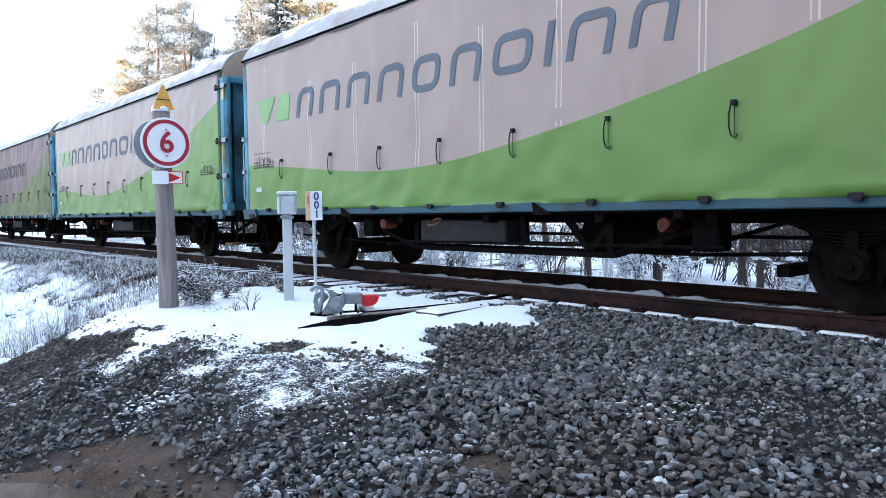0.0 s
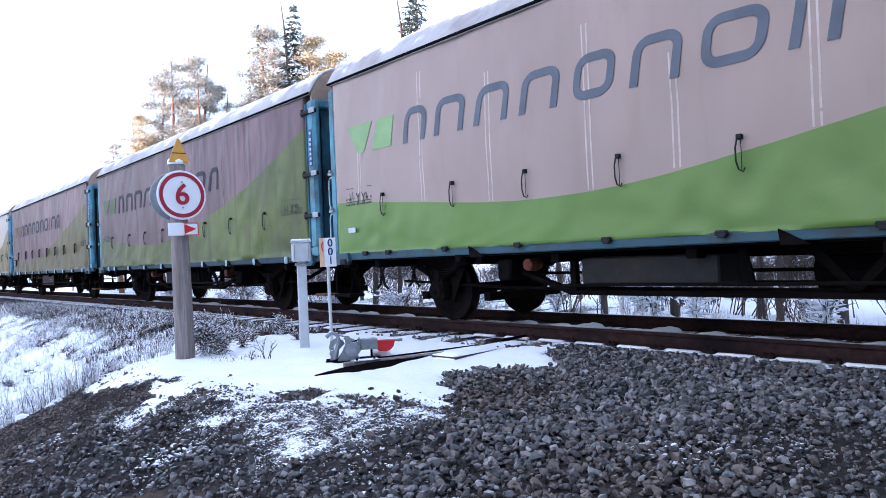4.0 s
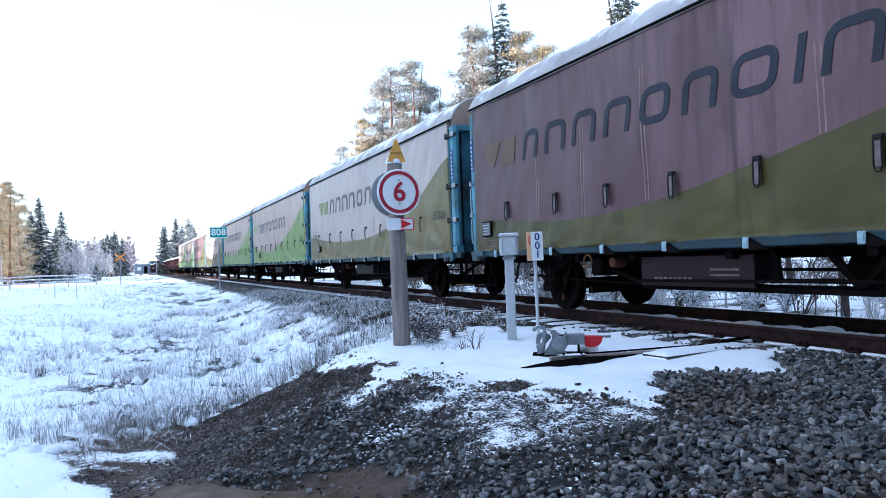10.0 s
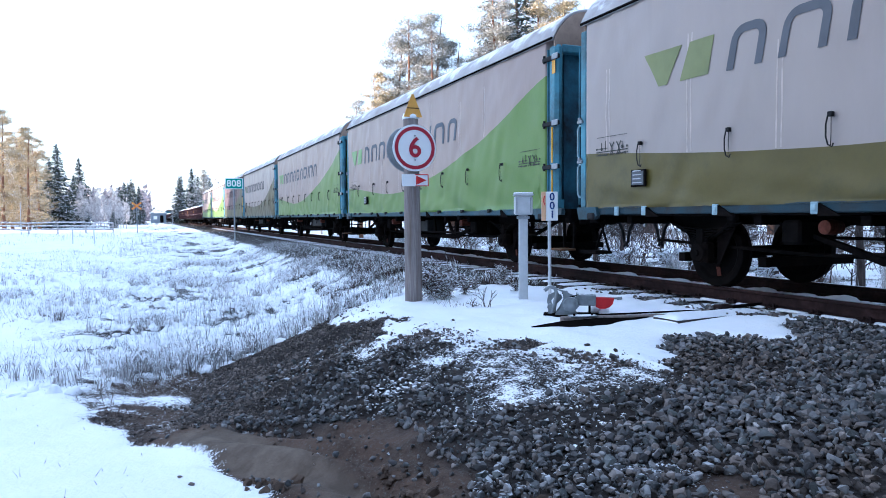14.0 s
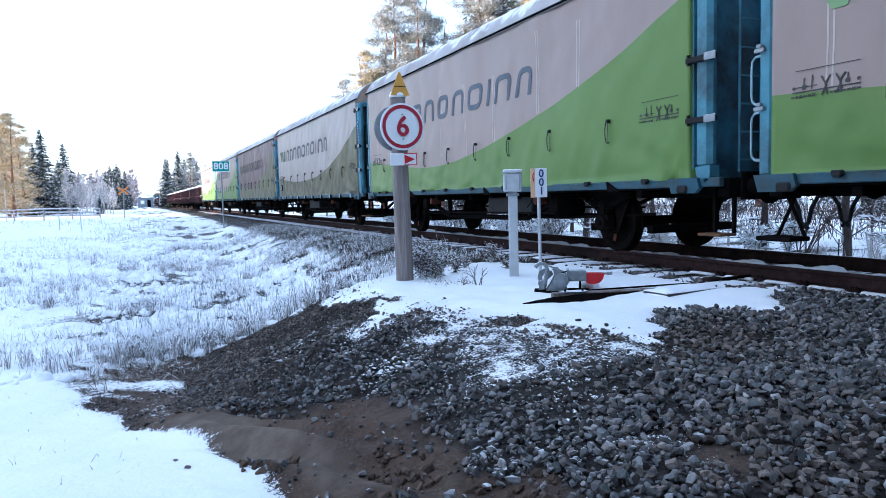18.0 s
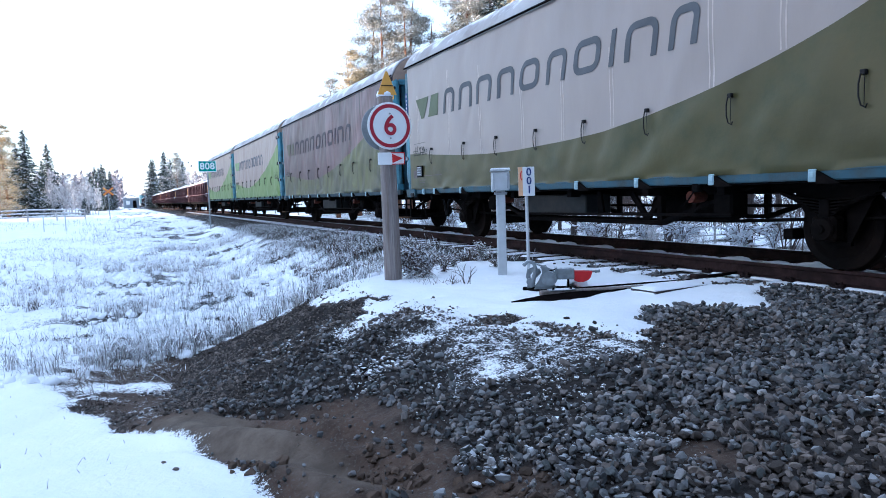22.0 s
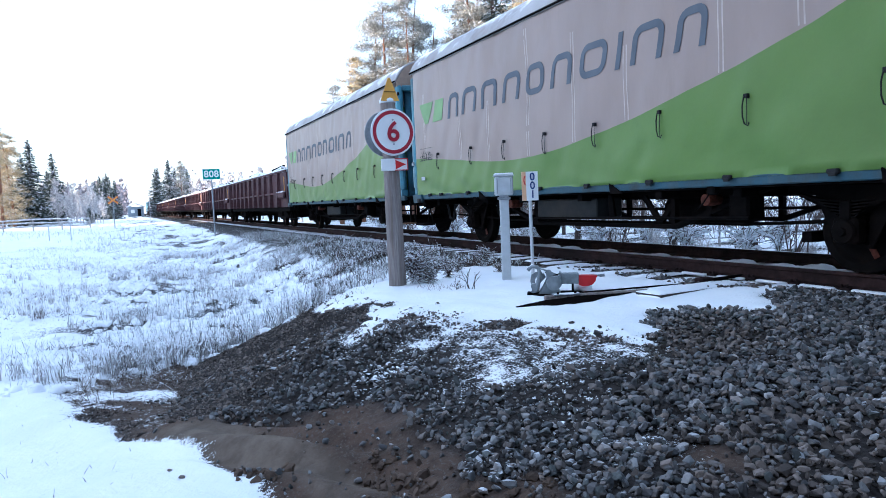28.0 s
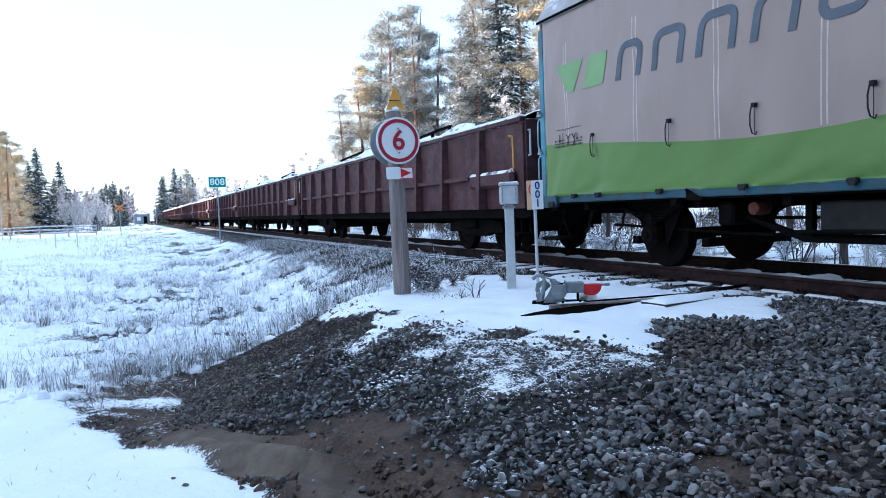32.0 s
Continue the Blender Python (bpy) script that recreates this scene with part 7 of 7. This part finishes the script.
for k, (kind, x, y, h) in enumerate((("s", -150, -1.8, 8.0), ("s", -153, -2.8, 8.7), ("s", -149, -3.7, 8.5), ("s", -154, -4.7, 8.0), ("s", -150, -5.7, 7.6), ("s", -147, -2.5, 6.8), ("s", -189, 11.9, 12.8), ("s", -280, 11.6, 18.0), ("s", -169.9, 6.6, 11.4), ("h", -159.7, 9.3, 11.0), ("h", -159.6, 11.9, 11.0), ("s", -172, -3.6, 10.5), ("s", -176, -5.2, 10.0), ("s", -170, -6.0, 8.5), ("s", -160, 8.8, 12.5), ("p", -158, 11.2, 12.0), ("s", -165, 13.0, 11.0), ("h", -150, 13.2, 10.0), ("h", -146, 15.2, 9.5), ("h", -140, 17.5, 9.0), ("h", -130, 17.5, 8.5), ("h", -122, 16.8, 8.0), ("h", -110, 16.5, 7.5), ("h", -98, 16.5, 7.5), ("h", -90, 16.0, 7.0))):
    kit, full, nm, lab = {"s": (FARSPRUCES, 18.0, "spruce", "distant dark spruce beside the line"), "p": (PINES, 16.0, "pine", "distant frosted pine beside the line"), "h": (HOARS, 11.0, "birch", "distant frosted birch beside the line")}[kind]
    tree_thing(kit[k % len(kit)], nm, lab, x, y, h / full, group="far trees along the line")
frost = random.Random(31)
for k in range(16):
    a, d = 91.6 + 0.19 * k, frost.uniform(84, 118)
    tree_thing(HOARS[k % 2], "birch", "low shrubby birch white with hoar frost past the field", -math.sin(radians(a)) * d, math.cos(radians(a)) * d, frost.uniform(3.0, 5.2) / 11.0, group="wood past the field")
for k in range(22):
    x = -66 - 4.4 * k
    tree_thing(HOARS[k % 2], "birch", "distant frosted birch beside the line", x, frost.uniform(14.5, 21), (4.0 - 0.022 * x) * frost.uniform(0.75, 1.1) / 11.0, group="far trees along the line")
# unseen woods added behind the clearing; with the rise they shade the near ground
for k in range(36):
    x = -72 + 4.4 * k + random.uniform(-1.5, 1.5)
    y = -66 + random.uniform(-3, 3)
    tree_thing(SHADERS[k % 2], "spruce", "unseen spruce on the added shading rise behind the clearing", x, y, random.uniform(0.5, 0.8), group="wood behind the clearing")


FARWOOD = material("pinkish_bare_woods", (0.3, 0.26, 0.27), 0.95, vary=0.25, scale=0.3, island=0.4, snow=0.3, bump=0)


def far_woods():
    r = np.random.default_rng(77)
    c, u = [], []
    for _ in range(700):
        a = r.uniform(radians(60), radians(135))
        d = r.uniform(230, 330)
        x, y = -math.sin(a) * d, math.cos(a) * d
        if abs(y - TRACK_Y) < 7:
            continue
        h = r.uniform(6, 13)
        m = 80
        t = r.random(m)
        c.append(np.stack([x + r.normal(0, 1.1, m) * (1.2 - t), y + r.normal(0, 1.1, m) * (1.2 - t), h * t], -1))
        u.append(r.normal(0, 0.5, (m, 3)) + (0, 0, 1))
    c, u = np.concatenate(c), np.concatenate(u)
    tagged(new("far_woods", quads("far_woods", FARWOOD, cards(c, u, r.uniform(0.8, 1.8, len(c)), r.uniform(0.3, 0.8, len(c)), r))), "far belt of pale frosted woods on the skyline", "woods", kind="stuff")


far_woods()
# unseen spruces behind right, added to hold back sky light there
for k in range(36):
    tree_thing(SHADERS[k % 2], "spruce", "unseen spruce added behind right to cut the sky light", 5 + 2.4 * (k % 12) + random.uniform(-1, 1), -6 - 4 * (k // 12) + random.uniform(-1.5, 1.5), random.uniform(0.8, 1.1), group="wood behind the clearing")


# nearer unseen spruces, added to dim the right-hand ground and curtains further
for k in range(18):
    tree_thing(SHADERS[k % 2], "spruce", "unseen close spruce added to darken the right-hand side", 6.5 + 3.2 * (k % 6) + random.uniform(-0.8, 0.8), 2.6 - 3.4 * (k // 6) + random.uniform(-1, 1), random.uniform(0.8, 1.1), group="wood behind the clearing")


def bush(seed, h, stems, depth=3, mat=TWIG):
    r = np.random.default_rng(seed)
    s, tips = Shape(), []
    for _ in range(stems):
        a = r.uniform(0, 2 * math.pi)
        d = np.array([math.cos(a) * r.uniform(0.1, 0.6), math.sin(a) * r.uniform(0.1, 0.6), 1.0])
        d /= np.linalg.norm(d)
        p = np.array([r.normal(0, 0.08 * h), r.normal(0, 0.08 * h), -0.05])
        grow(s, tips, p, d, h * r.uniform(0.25, 0.42), 0.006 + 0.004 * h, depth, r)
    return s.data("bush", mat, fix=False)


BUSHES = [bush(201, 1.3, 9, 3, DARKTWIG), bush(202, 1.6, 8, 3, DARKTWIG), bush(203, 1.1, 11, 3, DARKTWIG)]
for k in range(34):
    x = -36 + 1.2 * k + random.uniform(-0.4, 0.4)
    y = random.uniform(11.2, 15.5)
    part_scale = random.uniform(0.7, 1.35)
    tagged(part("bush", BUSHES[k % 3], None, at=pose(x, y, gz(x, y), 0, 0, random.uniform(0, 360)) @ Matrix.Scale(part_scale, 4)), "leafless bush with snow on its twigs beyond the track", "bush", "bushes beyond the track")


def laden_bush(seed, h, count, load=1.0, spread=0.9):
    """A bush of arching dark stems with lumps of snow lying along them."""
    r = np.random.default_rng(seed)
    s, c, u = Shape(), [], []
    for _ in range(count):
        a, lean = r.uniform(0, 2 * math.pi), spread * r.uniform(0.22, 1.0)
        top = h * r.uniform(0.5, 1.0)
        pts = [np.array([math.cos(a) * lean * top * k ** 1.5, math.sin(a) * lean * top * k ** 1.5, top * (1.5 * k - 0.75 * k * k)]) for k in np.linspace(0, 1, 6)]
        for p, q in zip(pts, pts[1:]):
            s.rod(tuple(p), tuple(q), 0.005 + 0.006 * h, 3, 0.003 + 0.005 * h)
            m = 3
            k = r.random((m, 1))
            c.append(p + (q - p) * k + (0, 0, 0.02) + r.normal(0, 0.02, (m, 3)))
            u.append((q - p) + r.normal(0, 0.12, (m, 3)) * h * 0.3)
            e = q + r.normal(0, 0.16, 3) * h * (1, 1, 0.6)
            s.rod(tuple(q), tuple(e), 0.006, 3, 0.003)
            c.append((q + (e - q) * r.random((2, 1))) + (0, 0, 0.012))
            u.append(np.array([e - q, e - q]))
    c, u = np.concatenate(c), np.concatenate(u)
    n = len(c)
    return s.data("twig_frame", DARKTWIG, fix=False), quads("lying_snow", SNOW, cards(c, u, r.uniform(0.1, 0.24, n) * min(1, 0.35 + 0.6 * h) * load, r.uniform(0.03, 0.085, n) * min(1, 0.35 + 0.6 * h) * load, r))


LADEN = [laden_bush(241, 1.0, 16), laden_bush(242, 0.8, 20), laden_bush(243, 1.25, 14)]
for k in range(40):
    x, y = -34 + 1.0 * k + random.uniform(-0.4, 0.4), random.uniform(10.9, 14.0)
    if -7 < x < -1 and k % 3:
        continue
    b = empty("bush", pose(x, y, gz(x, y) - 0.04, 0, 0, random.uniform(0, 360)) @ Matrix.Scale(random.uniform(0.6, 1.15), 4), label="dark arching bush laden with fresh snow beyond the track", category="bush", group="bushes beyond the track")
    part("twig_frame", LADEN[k % 3][0], None, b)
    tagged(part("lying_snow", LADEN[k % 3][1], None, b), kind="stuff")


def alder(seed):
    """A slim dark trunk with a few bare limbs."""
    r = np.random.default_rng(seed)
    trunk, pts = trunk_shape(6.0, 0.085, r, 0.05, 8)
    s, tips = Shape(), []
    for k in range(16):
        t = r.uniform(0.12, 0.95)
        a = r.uniform(0, 2 * math.pi)
        d = np.array([math.cos(a), math.sin(a), r.uniform(0.1, 1.0)])
        d /= np.linalg.norm(d)
        j = min(7, int(t * 8))
        grow(s, tips, np.array(pts[j]), d, 0.55 * (1.3 - t), 0.018, 2, r)
    c, u = [], []
    for p, q in tips:
        k = r.random((2, 1))
        c.append(p + (q - p) * k + r.normal(0, 0.03, (2, 3)))
        u.append((q - p) + r.normal(0, 0.1, (2, 3)))
    trunk.add(s.v, s.f)
    c, u = np.concatenate(c), np.concatenate(u)
    return trunk.data("trunk", BARK, fix=False), quads("crown", TWIG, cards(c, u, r.uniform(0.12, 0.25, len(c)), r.uniform(0.015, 0.04, len(c)), r))


ALDERS = [alder(141), alder(142), alder(143)]
for k in range(26):
    x, y = -24 + 1.1 * k + random.uniform(-0.5, 0.5), random.uniform(12.2, 15.5)
    tree_thing(ALDERS[k % 3], "alder", "slim dark alder with snowy twigs behind the train", x, y, random.uniform(0.7, 1.0), group="alders beyond the track")
SNOWY = [bush(221, 0.9, 13, 3, HOAR), bush(222, 0.7, 15, 3, HOAR)]
for k in range(9):
    x, y = -15 + 1.8 * k + random.uniform(-0.4, 0.4), random.uniform(11.3, 12.6)
    tagged(part("bush", SNOWY[k % 2], None, at=pose(x, y, gz(x, y), 0, 0, random.uniform(0, 360)) @ Matrix.Scale(random.uniform(0.6, 1.2), 4)), "low bush bent under snow beyond the track", "bush", "bushes beyond the track")
THICKET = [bush(231, 2.2, 12, 4, DARKTWIG), bush(232, 1.9, 12, 4, DARKTWIG)]
for k in range(20):
    x, y = -8.5 + 0.75 * k + random.uniform(-0.5, 0.5), random.uniform(14, 17.0)
    tagged(part("bush", THICKET[k % 2], None, at=pose(x, y, gz(x, y), 0, 0, random.uniform(0, 360)) @ Matrix.Scale(random.uniform(0.8, 1.3), 4)), "dense bare brown thicket beyond the track", "bush", "thicket beyond the track")
for k in range(16):
    tree_thing(SPRUCES[k % 2], "spruce", "young dark spruce in the thicket behind the train", -11 + 1.3 * k + random.uniform(-0.7, 0.7), random.uniform(18, 24), random.uniform(0.28, 0.38), group="young spruces beyond the track")
SLIM = [hoar_tree(131, 7.0, TWIG), hoar_tree(132, 7.0, TWIG)]
for k in range(16):
    x, y = -26 + 2.0 * k + random.uniform(-0.7, 0.7), random.uniform(13.5, 17.5)
    tree_thing(SLIM[k % 2], "birch", "slim leafless birch behind the train", x, y, random.uniform(0.35, 0.52), group="slim birches beyond the track")
WEEDS = [laden_bush(301, 0.66, 46, 0.4, 0.4), laden_bush(302, 0.5, 30, 0.32), laden_bush(303, 0.42, 24, 0.32)]
for k, (x, y, grown) in enumerate(((-9.22, 3.76, 1.0), (-9.6, 4.5, 0.7), (-10.1, 4.9, 0.8), (-9.45, 3.98, 0.85), (-10.6, 4.6, 0.7), (-11.2, 4.9, 0.8), (-9.2, 4.02, 0.7), (-11.9, 5.1, 0.8), (-12.8, 5.3, 0.7), (-10.3, 5.5, 0.7), (-13.8, 5.5, 0.7), (-9.4, 5.3, 0.6), (-14.9, 5.3, 0.7), (-10.9, 4.1, 0.6), (-11.6, 4.4, 0.6))):
    b = empty("weed_clump", pose(x, y, gz(x, y) - 0.03, 0, 0, random.uniform(0, 360)) @ Matrix.Scale(grown, 4), label="dark weed clump laden with snow beside the timber post", category="bush", group="weeds beside the post")
    part("twig_frame", WEEDS[k % 3][0], None, b)
    tagged(part("lying_snow", WEEDS[k % 3][1], None, b), kind="stuff")
for x, y, hgt, count, sd in ((-8.2, 4.15, 0.42, 4, 311), (-8.35, 4.05, 0.3, 3, 312), (-12.9, 5.7, 0.75, 3, 313), (-15.8, -1.7, 0.45, 7, 314), (-11.0, 1.5, 0.45, 5, 315), (-10.6, 1.9, 0.4, 5, 316), (-10.2, 0.9, 0.4, 5, 317)):
    tagged(part("sapling", bush(sd, hgt, count, 2), None, at=(x, y, gz(x, y))), "small dry frosted sapling standing in the snow", "sapling", "saplings in the snow")


def stems(name, n, area, hlo, hhi, width, label, keep, lean=0.2, mat=STRAW, seed=0):
    """Frosted stalks and blades as one object."""
    r = np.random.default_rng(900 + seed)
    x, y = r.uniform(area[0], area[1], n), r.uniform(area[2], area[3], n)
    ok = r.random(n) < keep(x, y)
    x, y = x[ok], y[ok]
    n = len(x)
    z = ground_top(x, y) - 0.02
    h = r.uniform(hlo, hhi, n) * (0.75 + 0.5 * np.clip(vnoise(x * 0.8, y * 0.8, 31), -0.6, 1))
    d = np.stack([r.normal(0, lean, n), r.normal(0, lean, n), np.ones(n)], -1)
    d /= np.linalg.norm(d, axis=1)[:, None]
    a = r.uniform(0, math.pi, n)
    w = np.stack([np.cos(a), np.sin(a), 0 * a], -1) * width
    p = np.stack([x, y, z], -1)
    q = p + d * h[:, None]
    q2 = q + np.stack([r.normal(0, 0.12, n), r.normal(0, 0.12, n), -0.02 * np.ones(n)], -1) * h[:, None]
    mid = (p + q) / 2
    one = np.stack([p - w, p + w, mid + w * 0.8, mid - w * 0.8], 1)
    two = np.stack([mid - w * 0.8, mid + w * 0.8, q2 + w * 0.25, q2 - w * 0.25], 1)
    tagged(new(name, quads(name, mat, np.concatenate([one, two]))), label, "grass", kind="stuff")


def on_field(x, y):
    return (poly_inside(x, y, BARE) < -0.05) * (poly_inside(x, y, PLATFORM) < -0.02) * (y < 5.6)


def tufts(name, n, area, keep, blades, hlo, hhi, label, mat, seed):
    """Clumps of arching blades with snow lying on their bent tops."""
    r = np.random.default_rng(seed)
    x, y = r.uniform(area[0], area[1], n), r.uniform(area[2], area[3], n)
    ok = r.random(n) < keep(x, y)
    x, y = np.repeat(x[ok], blades), np.repeat(y[ok], blades)
    h = np.repeat(r.uniform(hlo, hhi, ok.sum()), blades) * r.uniform(0.5, 1.1, len(x))
    m = len(x)
    root = np.stack([x + r.normal(0, 0.035, m), y + r.normal(0, 0.035, m), ground_top(x, y) - 0.02], -1)
    a, out = r.uniform(0, 2 * math.pi, m), r.uniform(0.1, 0.75, m)
    flat = np.stack([np.cos(a), np.sin(a), 0 * a], -1)
    up = np.array([0, 0, 1.0])
    pts = [root + (up * k[0] + flat * (k[1] * out)[:, None]) * h[:, None] for k in ((0, 0), (0.55, 0.2), (0.85, 0.6), (0.8, 1.1))]
    turn = a + r.uniform(0.8, 2.2, m)
    side = np.stack([np.cos(turn), np.sin(turn), 0 * a], -1)
    wide = (0.0045, 0.004, 0.0032, 0.0012)
    dark = [np.stack([p - side * wp, p + side * wp, q + side * wq, q - side * wq], 1) for p, q, wp, wq in zip(pts, pts[1:], wide, wide[1:])]
    tagged(new(name, quads(name, mat, np.concatenate(dark))), label, "grass", kind="stuff")
    lift = up * 0.006
    loads = [np.stack([p + lift - side * wp, p + lift + side * wp, q + lift + side * wq, q + lift - side * wq], 1)[r.random(m) < 0.75] for p, q, wp, wq in ((pts[1], pts[2], 0.004, 0.0075), (pts[2], pts[3], 0.0075, 0.004))]
    tagged(new(name + "_snow", quads(name + "_snow", SNOW, np.concatenate(loads))), "fresh snow lying on bent grass tufts", "snow", kind="stuff")


tufts("grass_tufts", 4200, (-30, -9.3, -6.5, 4.8), lambda x, y: on_field(x, y) * step(0.05, 0.55, vnoise(x * 0.55, y * 0.55, 51) + 0.5 * vnoise(x * 1.6, y * 1.6, 52)) * (0.3 + 0.7 * step(-3, 0.3, y)), 13, 0.14, 0.42, "brown grass tufts bent under fresh snow in the ditch", TUFT, 951)
tufts("heap_edge_tufts", 420, (-12.0, -8.2, -0.6, 3.0), lambda x, y: on_field(x, y) * step(0.9, 0.1, np.abs(poly_inside(x, y, BARE) + 0.3)), 12, 0.2, 0.48, "tall frosted grass along the foot of the gravel heap", TUFT, 952)
tufts("verge_tufts", 1500, (-24, -9.7, 3.7, 6.2), lambda x, y: (poly_inside(x, y, PLATFORM) < -0.02) * step(-0.3, 0.3, vnoise(x * 1.2, y * 1.2, 56)) * step(-26, -14, x), 12, 0.1, 0.32, "dark verge grass laden with snow along the ballast shoulder", DARKTWIG, 953)
stems("heap_stalks", 3200, (-13, -8.4, 0.2, 3.6), 0.3, 0.55, 0.004, "straight frosted stalks rising beside the gravel heap", lambda x, y: 0.5 * on_field(x, y) * step(1.5, 0.2, np.abs(poly_inside(x, y, BARE) + 0.5)) * step(-0.2, 0.4, vnoise(x * 1.4, y * 1.4, 53)), 0.1, mat=STALK, seed=17)
stems("frosted_reeds", 13000, (-26, -9.2, -5, 4.8), 0.12, 0.36, 0.0045, "dense frosted grass leaning over the ditch", lambda x, y: on_field(x, y) * step(-0.7, 0.5, vnoise(x * 0.8, y * 0.8, 36)) * (0.25 + 0.75 * step(-1.6, 0.4, y)) * step(-26, -14, x + 0 * y), 0.38, mat=REED, seed=9)
stems("edge_twigs", 9000, (-11, -6.5, -0.4, 4.2), 0.05, 0.2, 0.004, "dark broken twigs along the edge of the gravel heap", lambda x, y: step(0.3, 0.05, np.abs(poly_inside(x, y, BARE) + 0.1)) * step(-0.3, 0.4, vnoise(x * 2, y * 2, 37)) * ((x < -7.5) | ((x < -3.4) & (y < 1.2))), 0.7, mat=DARKTWIG, seed=11)
stems("lone_stalks", 220, (-10, -4.4, -3.2, 0.2), 0.03, 0.09, 0.003, "lone dry stalks poking through smooth snow", lambda x, y: (poly_inside(x, y, BARE) < -0.1) * (poly_inside(x, y, RUT) < -0.1), 0.5, mat=TWIG, seed=13)
stems("rut_straw", 7000, (-10.6, -5.6, -1.0, 0.7), 0.08, 0.3, 0.004, "flattened brown grass in the wheel rut", lambda x, y: step(-0.15, 0.2, poly_inside(x, y, RUT)) * step(-0.4, 0.5, vnoise(x * 1.6, y * 1.6, 39)), 2.5, mat=RUTGRASS, seed=15)
stems("dry_stalks", 6000, (-17, -9, -1.5, 4.6), 0.14, 0.42, 0.0035, "tall dry frosted stalks along the ditch edge", lambda x, y: on_field(x, y) * step(-0.5, 0.5, vnoise(x * 0.9, y * 0.9, 32)) * step(-1.6, 0.4, y - 0.2) * 0.4, 0.16, mat=STALK, seed=1)
stems("frosted_grass", 40000, (-40, -9, -9, 5.6), 0.05, 0.24, 0.005, "short frosted grass poking through the field snow", lambda x, y: on_field(x, y) * step(-0.3, 0.6, vnoise(x * 0.45, y * 0.45, 33) + 0.25) * step(-14, 2, y), 0.5, seed=2)
stems("dark_grass", 13000, (-30, -9, -6, 5.4), 0.03, 0.11, 0.009, "dark drooping grass blades between the snow tussocks", lambda x, y: on_field(x, y) * step(-0.1, 0.6, vnoise(x * 1.3, y * 1.3, 15) + 0.5 * vnoise(x * 3.7, y * 3.7, 16)), 0.8, mat=DARKTWIG, seed=7)
stems("verge_grass", 9000, (-34, -10, 3.6, 6.4), 0.06, 0.3, 0.005, "rough frosted verge grass along the ballast shoulder", lambda x, y: 0.8 * (poly_inside(x, y, PLATFORM) < -0.02), 0.55, seed=3)
stems("undergrowth", 9000, (-60, 10, 17, 34), 0.4, 1.8, 0.012, "bare brown undergrowth at the wood edge", lambda x, y: 0.8 + 0 * x, 0.25, mat=DARKTWIG, seed=6)
stems("far_verge_grass", 1500, (-36, 6, 10.4, 14.5), 0.1, 0.5, 0.006, "frosted grass beyond the track", lambda x, y: 0.8 + 0 * x, 0.3, seed=4)
stems("field_straw", 4000, (-60, -30, -10, 4.5), 0.1, 0.4, 0.01, "sparse dry grass on the far field", lambda x, y: step(0.0, 0.5, vnoise(x * 0.2, y * 0.2, 34)), 0.3, seed=5)


def motions():
    """The train rolls by; its wheels turn."""
    times = [2.0 * k for k in range(17)]
    train = wagons + gondolas + tail
    for thing, x0 in zip(train, starts):
        walk(thing, [(t, pose(x0 + rolled(t), TRACK_Y, 0)) for t in times])
    turns = [(4 * k / 30, math.degrees(rolled(4 * k / 30) / RADIUS)) for k in range(241)]
    for thing in wagons + gondolas[:2]:
        for ob in thing.children:
            if ob.name.startswith("wheelset"):
                x = ob.location.x
                walk(ob, [(t, pose(x, 0, RADIUS, 0, a, 0)) for t, a in turns])


motions()
